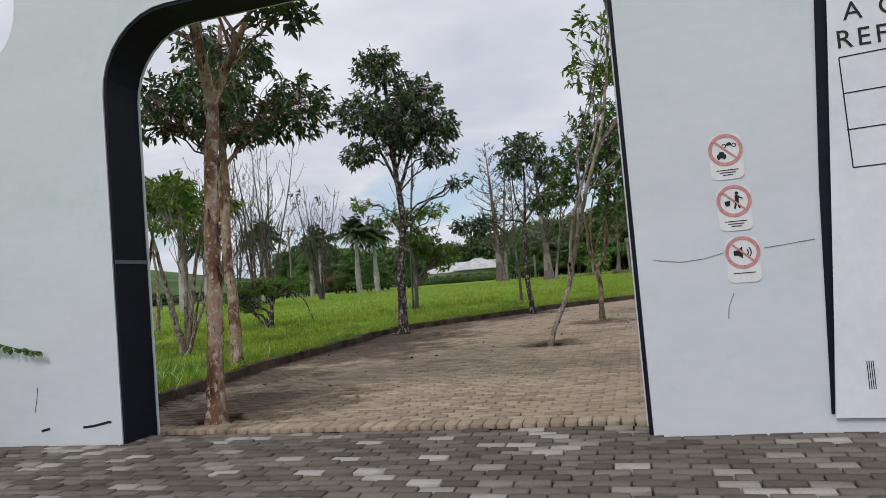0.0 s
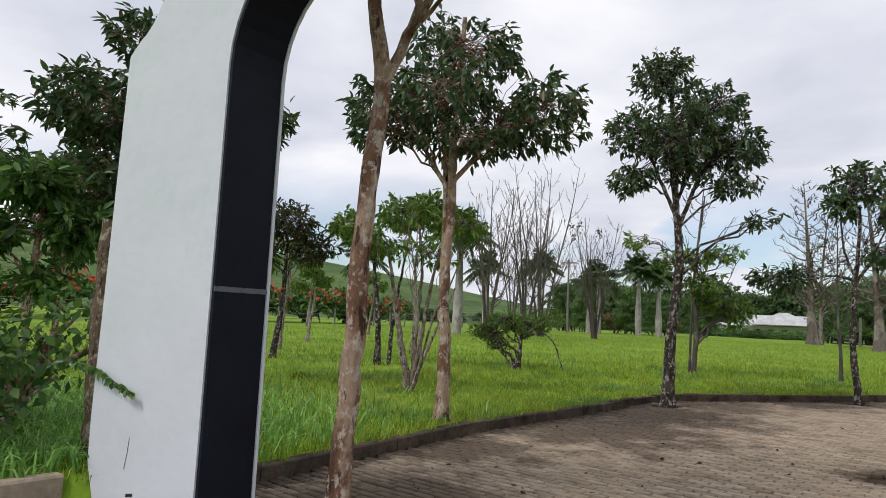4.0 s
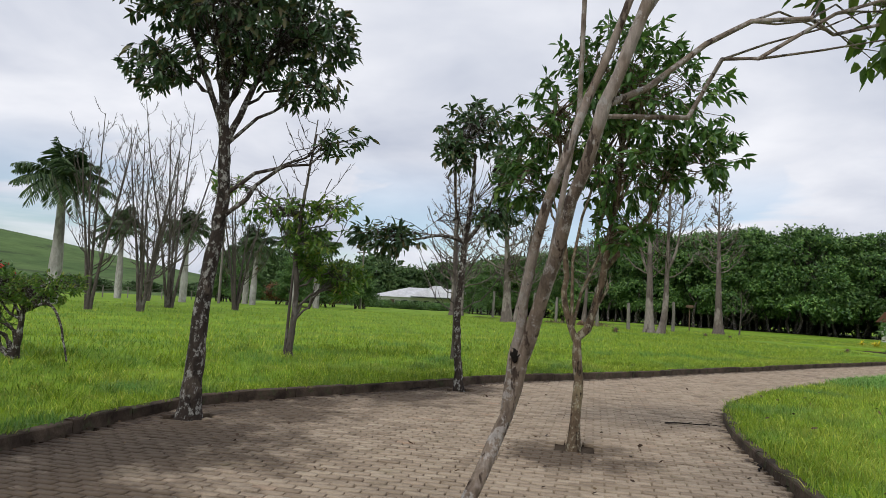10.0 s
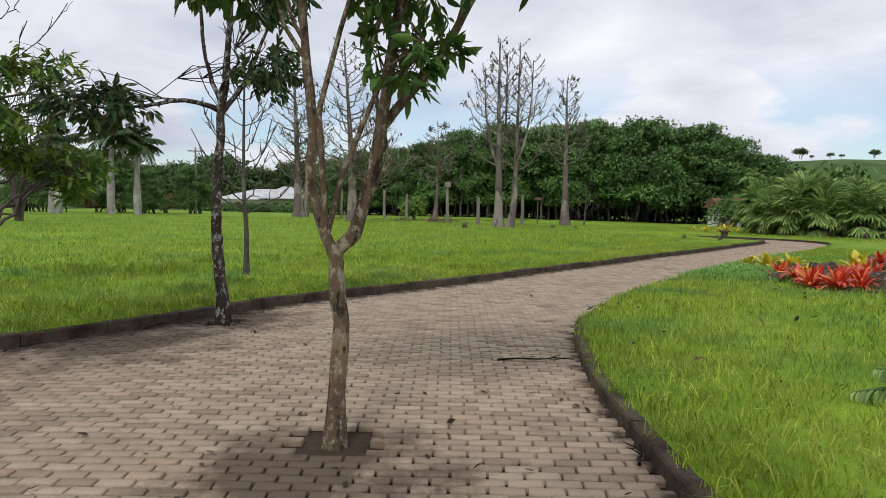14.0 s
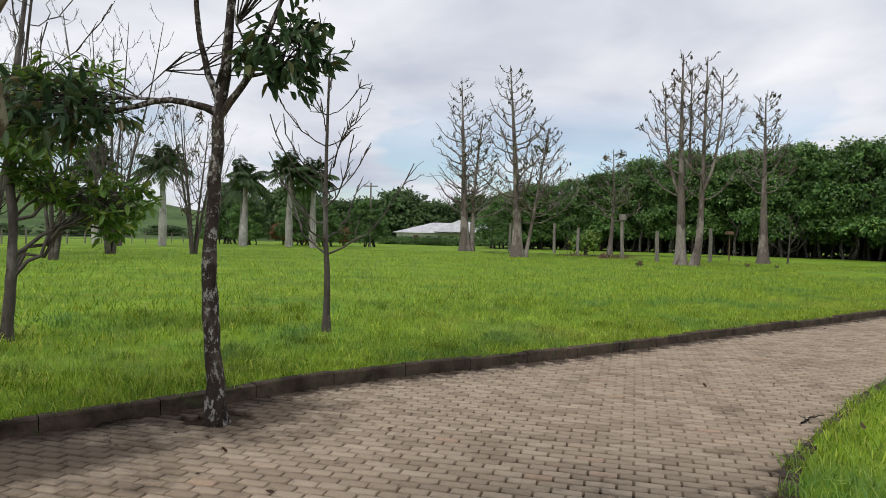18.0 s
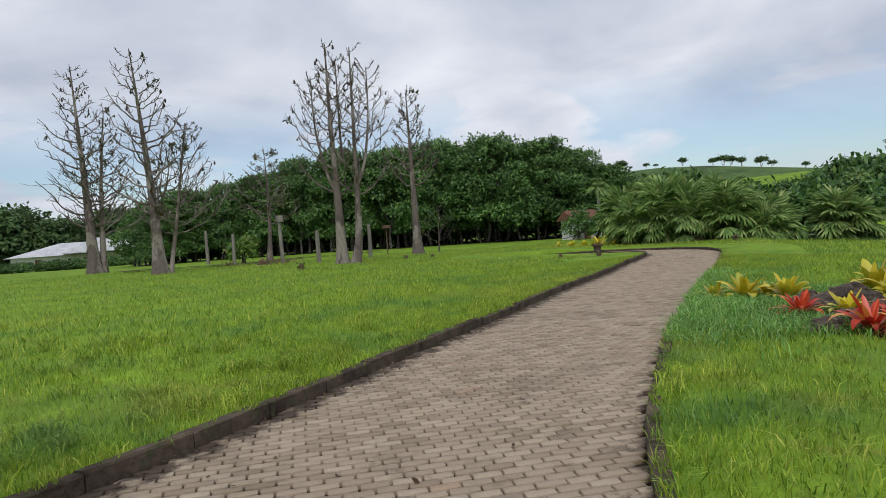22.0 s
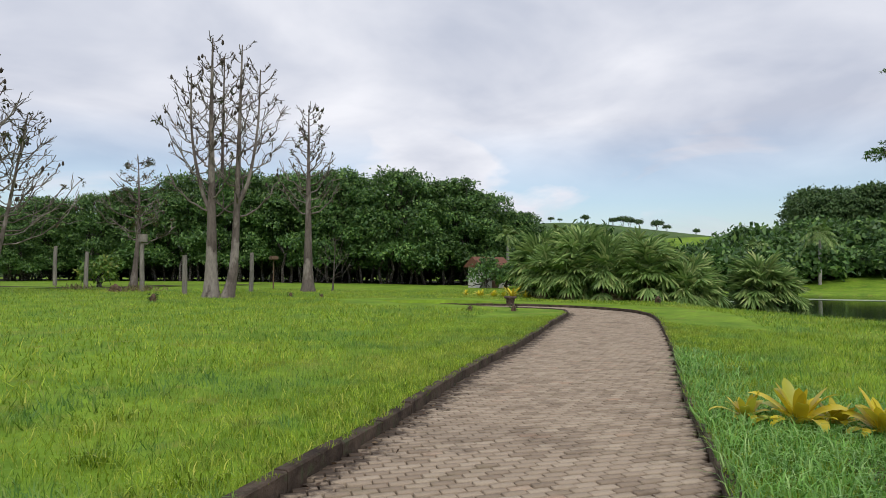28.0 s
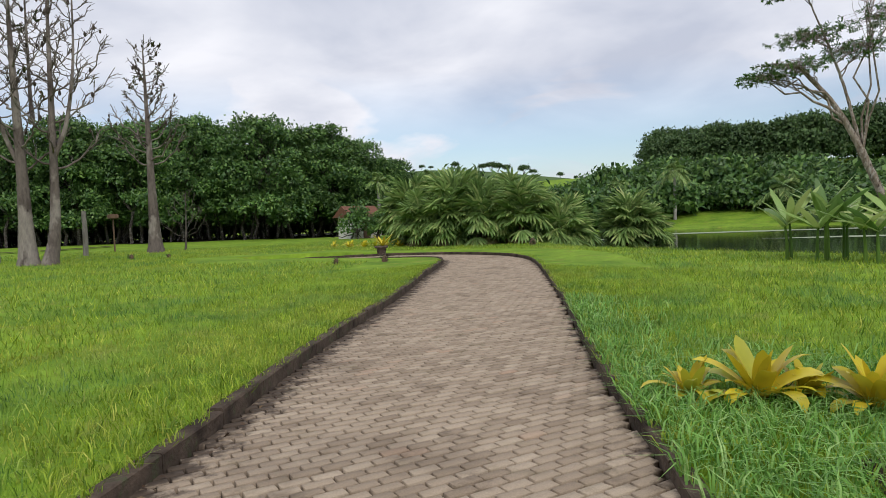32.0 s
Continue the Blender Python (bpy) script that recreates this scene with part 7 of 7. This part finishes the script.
            for r in (0.022, 0.042):
                flat_disc(r, r + 0.008, u + 0.012, zc, 0.0075, MAT["black"], root, "sound_wave", n=10, a0=-48, a1=48)
        bar(root, u - 0.075, zc + 0.07, u + 0.075, zc - 0.07, 0.012, 0.0105, MAT["pink"], "slash")
        for j in range(3 if k < 2 else 1):
            bar(root, u - 0.075 + 0.02 * j, z - 0.115 - 0.018 * j, u + 0.075 - 0.02 * j, z - 0.115 - 0.018 * j, 0.006, 0.0075, MAT["black"], "text_line")
    # dark edge strip and banner
    strip = thing("edge_strip", tuple(gate_place(5.70, 0, 0)), "tapering black strip between the pier and the banner", "trim")
    patch([(5.63, 0.12), (5.65, 0.12), (5.785, 1.6), (5.91, 3.4), (5.84, 3.4), (5.705, 1.6)], 0.008, MAT["navy"], strip, "strip")
    banner = thing("banner", tuple(gate_place(6.7, -0.03, 0)), "white vinyl banner with black lettering and a ruled table", "banner")
    patch([(5.65, 0.10), (7.9, 0.05), (7.95, 3.3), (5.905, 3.3)], 0.03, MAT["banner"], banner, "sheet")
    for (u0, z0, u1, z1) in ((5.90, 2.44, 7.6, 2.52), (5.90, 2.20, 7.6, 2.26), (5.90, 1.96, 7.6, 2.0), (5.91, 1.71, 7.6, 1.73), (5.90, 2.44, 5.91, 1.71), (7.6, 2.52, 7.6, 1.73), (6.08, 1.45, 7.0, 1.45)):
        bar(banner, u0, z0, u1, z1, 0.008, 0.0325, MAT["black"], "rule_line")
    for text, u, z, s in (("A C", 5.95, 2.68, 0.17), ("REF", 5.89, 2.50, 0.17), ("C", 6.12, 1.60, 0.07)):
        cu = bpy.data.curves.new("lettering", "FONT")
        cu.body, cu.size, cu.extrude, cu.space_character = text, s, 0.0008, 1.25
        tmp = bpy.data.objects.new("lettering", cu)
        me = bpy.data.meshes.new_from_object(tmp)
        bpy.data.objects.remove(tmp)
        me.transform(Matrix.Diagonal((1, 1, 1, 1)))
        me.materials.clear()
        me.materials.append(MAT["black"])
        ob = put("lettering", me, banner, "black printed letters")
        ob.matrix_basis = Matrix.Translation(gate_place(u, -0.0335, z) - Vector(banner.location)) @ pose(0, 0, 0, 90, 0, GATE_TURN)
    for j in range(4):
        bar(banner, 5.86 + 0.012 * j, 0.28, 5.86 + 0.012 * j, 0.46, 0.005, 0.0325, MAT["black"], "text_line")
    # cracks and flaked paint
    marks = thing("paint_damage", tuple(gate_place(-0.7, 0, 0.2)), "thin cracks and flaked paint on the gate piers", "wear", "", "structure")
    for pts in ([(-0.92, 0.53), (-0.935, 0.42), (-0.965, 0.30)], [(4.62, 1.22), (4.8, 1.19), (4.95, 1.20), (5.08, 1.23)], [(5.34, 1.24), (5.5, 1.255), (5.65, 1.27)], [(5.12, 0.95), (5.08, 0.86), (5.07, 0.78)], [(-0.9, 0.13), (-0.8, 0.15)], [(-0.42, 0.155), (-0.3, 0.165), (-0.12, 0.20), (-0.11, 0.19)]):
        for (a, b), (c, d) in zip(pts, pts[1:]):
            bar(marks, a, b, c, d, 0.006 if pts[0][1] > 0.3 else 0.022, 0.0025, MAT["crack"] if pts[0][1] > 0.6 else MAT["black"], "crack")
    # creeper reaching over the pier
    root = thing("creeper", tuple(gate_place(-1.75, -0.1, 0.9)), "trailing creeper shoot with small leaves over the pier", "plant")
    line = np.array([tuple(gate_place(u, -0.06, z)) for u, z in ((-2.6, 0.86), (-2.2, 0.98), (-1.8, 1.0), (-1.4, 0.98), (-1.05, 0.9), (-0.78, 0.86))]) - np.array(root.location)
    tb = Tubes()
    tb.add(curve_points(line, 0.08), 0.005, 4)
    put("stem", tb.mesh("stem", MAT["leaf_mid"]), root)
    rng = rng_of(55)
    at = np.repeat(curve_points(line, 0.045), 2, 0)
    n = len(at)
    d = np.column_stack([rng.normal(0, 0.5, n), rng.normal(-0.2, 0.3, n), rng.uniform(-1.2, 0.1, n)])
    put("foliage", leaf_mesh("foliage", at, d, rng.normal(0, 0.4, (n, 3)) + np.array((0, -1, 0.4)), rng.uniform(0.05, 0.09, n), rng.uniform(0.03, 0.05, n), MAT["leaf_mid"]), root)
    post = thing("fence_post", (-4.65, 6.5, ground_z(-4.65, 6.5)), "rough round wooden fence post beside the gate", "post")
    tb = Tubes()
    z = np.linspace(-0.2, 2.15, 40)
    tb.add(np.column_stack([0.02 * np.sin(z * 2), 0.015 * np.cos(z * 3), z]), 0.095 + 0.008 * np.sin(z * 11) + 0.004 * np.cos(z * 23), 14)
    put("shaft", tb.mesh("shaft", MAT["bark_mossy"]), post)
    for k, (x, y, s) in enumerate(((-5.4, 5.6, 0.9), (-6.3, 6.6, 1.2), (-7.2, 5.2, 1.3), (-5.3, 4.4, 0.7))):
        clump_tree("verge_bush", "tangled green bush on the verge by the gate", (x, y, ground_z(x, y)), 1, [(0, 0, 0.45 * s, 0.6 * s, 0.6 * s, 0.45 * s), (0.3 * s, 0.2, 0.8 * s, 0.45 * s, 0.45 * s, 0.5 * s)], MAT["leaf_mid"], 360 + k, 130, 0.13, MAT["bark_brown"], 3, "verge bushes", 0.15)


def litter():
    """Dry leaves and twigs scattered over the paving."""
    rng = rng_of(66)
    spots = []
    for (x, y, r), n in zip([(-2.3, 15.5, 2.2), (-2.0, 11.5, 2.2), (0.2, 14.0, 2.8), (2.9, 15.4, 1.6), (1.4, 20.6, 1.8), (4.3, 13.6, 0.7), (5.0, 17.0, 0.8), (-1.8, 8.0, 1.6), (7.0, 24.0, 2.0)], (50, 45, 40, 45, 35, 20, 20, 30, 14)):
        spots.append(np.array((x, y)) + rng.normal(0, r * 0.6, (n, 2)))
    line = np.vstack([LEFT[30:130], LEFT[30:130], RIGHT[30:100]])
    spots.append(line + rng.normal(0, 0.10, line.shape) + np.array((0.10, -0.10)))
    p = np.concatenate(spots)
    p = p[on_path(p)]
    n = len(p)
    at = np.column_stack([p, np.full(n, 0.012)])
    d = np.column_stack([rng.normal(size=(n, 2)), rng.uniform(-0.05, 0.25, n)])
    L = rng.uniform(0.03, 0.075, n)
    tagged(put("fallen_leaves", leaf_mesh("fallen_leaves", at, d, np.tile((0, 0, 1.0), (n, 1)) + rng.normal(0, 0.4, (n, 3)), L, L * 0.5, MAT["dry_leaf"], -0.2)), "dry brown leaves scattered over the paving", "leaves", "", "stuff")


def knot():
    tree = bpy.data.objects["leaning_tree"]
    rng = rng_of(29)
    for name, at, r in (("knot", (0.50, 0.25, 1.34), (0.034, 0.034, 0.06)), ("knot", (0.19, 0.12, 0.36), (0.037, 0.034, 0.05))):
        bm = bmesh.new()
        bmesh.ops.create_icosphere(bm, subdivisions=3, radius=1.0)
        for v in bm.verts:
            k = 1 + 0.4 * noise.noise(v.co * 2.2) + 0.15 * noise.noise(v.co * 6)
            v.co = Vector((v.co.x * r[0] * k + at[0], v.co.y * r[1] * k + at[1], v.co.z * r[2] * k + at[2]))
        part(name, bm, MAT["rot"], tree, "dark rotted knot", True)


TWIGS = ((5.22, 18.27, -8.0, 0.8), (5.05, 15.6, 70.0, 0.4), (4.95, 14.6, 80.0, 0.3), (7.3, 21.9, 55.0, 0.35), (0.9, 20.6, 40.0, 0.3))


def fallen_twigs():
    """Thin dead sticks lying on the paving and against the kerb."""
    rng = rng_of(68)
    for x, y, turn, n in TWIGS:
        root = thing("fallen_twig", (x, y, 0.012), "thin dry stick lying on the paving", "twig", "fallen twigs")
        tb = Tubes()
        p = bend((-n / 2, 0, 0), (n / 2, rng.uniform(-0.08, 0.08), 0.012), 0.02, rng, 9, 0.25)
        p[:, 2] = np.clip(p[:, 2], 0.0, 0.02)
        tb.add(p, np.linspace(0.012, 0.005, 9), 5)
        for k in (3, 5, 6):
            q = p[k] + np.array((0.12, rng.choice((-1, 1)) * 0.1, 0.012)) * rng.uniform(0.6, 1.1)
            tb.add(bend(p[k], q, 0.05, rng, 4, 0.2), np.linspace(0.006, 0.003, 4), 4)
        put("stem", tb.mesh("stem", MAT["rot"]), root)
        root.rotation_euler = (0, 0, radians(turn))


knot()
fallen_twigs()


def lawn_litter():
    """Dark dry leaves and clods on the planted lawn."""
    rng = rng_of(67)
    p = np.column_stack([rng.uniform(5.4, 14, 80), rng.uniform(12, 25, 80)])
    p = p[~inside(p[:, 0], p[:, 1], PAVED) & (near_line(p[:, 0], p[:, 1], RIGHT) > 0.3) & (near_line(p[:, 0], p[:, 1], RIGHT) < 5)]
    n = len(p)
    at = np.column_stack([p, height(p[:, 0], p[:, 1]) + 0.07])
    L = rng.uniform(0.04, 0.10, n)
    tagged(put("lawn_leaves", leaf_mesh("lawn_leaves", at, np.column_stack([rng.normal(size=(n, 2)), rng.uniform(-0.1, 0.5, n)]), np.tile((0, 0, 1.0), (n, 1)) + rng.normal(0, 0.5, (n, 3)), L, L * 0.55, MAT["dry_leaf"], -0.3)), "dark dry leaves lying on the lawn", "leaves", "", "stuff")


lawn_litter()
planting()
open_tree()
yards()
gate_details()
litter()


# ---- grass ----
def bent_blades(name, pts, z, h, w, material, rng, label, lean=0.6):
    """Arching grass leaves of two segments."""
    n = len(pts)
    a = rng.uniform(0, 2 * np.pi, n)
    d = np.stack([np.cos(a), np.sin(a)], 1) * w / 2
    hh = h * rng.uniform(0.5, 1.3, n)
    go = rng.normal(0, lean, (n, 2)) * hh[:, None]
    v = np.empty((n, 5, 3))
    v[:, 0], v[:, 1] = np.column_stack([pts - d, z - 0.015]), np.column_stack([pts + d, z - 0.015])
    v[:, 2], v[:, 3] = np.column_stack([pts + go * 0.35 - d * 0.8, z + hh * 0.65]), np.column_stack([pts + go * 0.35 + d * 0.8, z + hh * 0.65])
    v[:, 4] = np.column_stack([pts + go * 1.15, z + hh * (1.0 - 0.25 * np.minimum(1, np.linalg.norm(go, axis=1) / hh))])
    f = (np.arange(n)[:, None, None] * 5 + np.array([[0, 1, 3], [0, 3, 2], [2, 3, 4]])[None]).reshape(-1, 3)
    ob = put(name, mesh_from(name, v.reshape(-1, 3), f, material))
    return tagged(ob, label, "grass", "", "stuff")


def blades(name, pts, z, h, w, material, rng, label, lean=0.5):
    n = len(pts)
    a = rng.uniform(0, 2 * np.pi, n)
    d = np.stack([np.cos(a), np.sin(a)], 1)
    hh = h * rng.uniform(0.45, 1.25, n)
    tip = pts + rng.normal(0, lean, (n, 2)) * hh[:, None]
    v = np.empty((n, 3, 3))
    v[:, 0] = np.column_stack([pts - d * w / 2, z - 0.015])
    v[:, 1] = np.column_stack([pts + d * w / 2, z - 0.015])
    v[:, 2] = np.column_stack([tip, z + hh])
    f = np.arange(n * 3).reshape(n, 3)
    ob = put(name, mesh_from(name, v.reshape(-1, 3), f, material))
    return tagged(ob, label, "grass", "", "stuff")


def lawn_points(rng, n, x0, y0, x1, y1, test):
    p = np.column_stack([rng.uniform(x0, x1, n), rng.uniform(y0, y1, n)])
    return p[test(p[:, 0], p[:, 1])]


def build_grass():
    rng = rng_of(77)

    def lawn(x, y):
        return ~inside(x, y, PAVED) & ~inside(x, y, POND)

    whole = np.vstack([LEFT, RIGHT])

    def tri(p, lo, hi, keep):
        d = near_line(p[:, 0], p[:, 1], whole)
        return p[(d > lo) & (d < hi) & (rng.random(len(d)) < keep(d))]

    # thick turf near the walk, thinning outwards
    p = lawn_points(rng, 2200000, -8, 6, 26, 44, lawn)
    p = tri(p, 0.14, 6.0, lambda d: 0.55 * np.exp(-d / 2.6))
    blades("lawn_grass", p, height(p[:, 0], p[:, 1]), 0.085, 0.011, MAT["blade"], rng, "short green turf beside the path")
    # longer weeds along the planted kerb and round the bed
    def planted(x, y):
        return -0.71 * (x - 8) + 0.70 * (y - 27.8) < 0

    p = lawn_points(rng, 90000, 11.0, 24, 19.5, 33.5, lambda x, y: lawn(x, y) & planted(x, y))
    d = near_line(p[:, 0], p[:, 1], RIGHT)
    bed = np.hypot((p[:, 0] - 14.2), (p[:, 1] - 27.0)) + rng.normal(0, 0.4, len(p)) < 2.6
    p = p[(d > 0.11) & (rng.random(len(d)) < np.maximum(0.9 * np.exp(-d / 0.4), 0.55 * bed))]
    bent_blades("weed_tuft", p, height(p[:, 0], p[:, 1]), 0.17, 0.016, MAT["weed"], rng, "longer bluish weeds along the kerb and round the bed", 0.8)
    # tufts that lean over the kerbs
    for line, name in ((LEFT, "left"), (RIGHT, "right")):
        k = rng.integers(0, 205, 9000)
        q = line[k] + rng.normal(0, 0.12, (9000, 2))
        dd = near_line(q[:, 0], q[:, 1], line)
        tuft = np.sin(k * 0.9) * np.sin(k * 0.37) > 0.05
        q = q[lawn(q[:, 0], q[:, 1]) & (dd > 0.10) & (dd < 0.24) & tuft]
        bent_blades("kerb_grass", q, height(q[:, 0], q[:, 1]), 0.11, 0.010, MAT["blade"], rng, "grass tufts hanging over the kerb", 1.0)
    # coarse leaves in the nearest turf
    p = lawn_points(rng, 900000, -7, 6, 22, 40, lawn)
    p = tri(p, 0.16, 5.0, lambda d: 0.35 * np.exp(-d / 1.8))
    bent_blades("lawn_grass", p, height(p[:, 0], p[:, 1]), 0.12, 0.012, MAT["blade"], rng, "coarse green turf beside the path", 0.7)
    # clumps of longer grass on the lawn, rank weeds on the verge by the gate
    c = lawn_points(rng, 1500, -9, 6.5, 9, 32, lambda x, y: lawn(x, y) & ~planted(x, y))
    c = tri(c, 0.3, 7.0, lambda d: np.exp(-d / 4.0))
    p = np.repeat(c, 55, 0) + rng.normal(0, 0.11, (len(c) * 55, 2))
    p = p[lawn(p[:, 0], p[:, 1]) & (near_line(p[:, 0], p[:, 1], whole) > 0.13)]
    bent_blades("grass_tuft", p, height(p[:, 0], p[:, 1]), 0.15, 0.013, MAT["blade"], rng, "clumps of longer grass on the lawn", 0.8)
    p = np.array((-6.6, 6.4)) + rng.normal(0, 1, (16000, 2)) * np.array((1.7, 1.9))
    p = p[lawn(p[:, 0], p[:, 1]) & (near_line(p[:, 0], p[:, 1], np.vstack([STREET_LEFT[:, :2], LEFT])) > 0.2)]
    bent_blades("verge_weeds", p, height(p[:, 0], p[:, 1]), 0.24, 0.02, MAT["weed"], rng, "rank weeds on the verge by the gate", 0.7)
    p = lawn_points(rng, 700000, -30, 5, 48, 75, lawn)
    p = tri(p, 3.0, 40.0, lambda d: 0.8 * np.exp(-d / 16))
    blades("lawn_grass", p, height(p[:, 0], p[:, 1]), 0.13, 0.028, MAT["blade"], rng, "green turf across the lawn")


build_grass()
build_street()
build_paving()
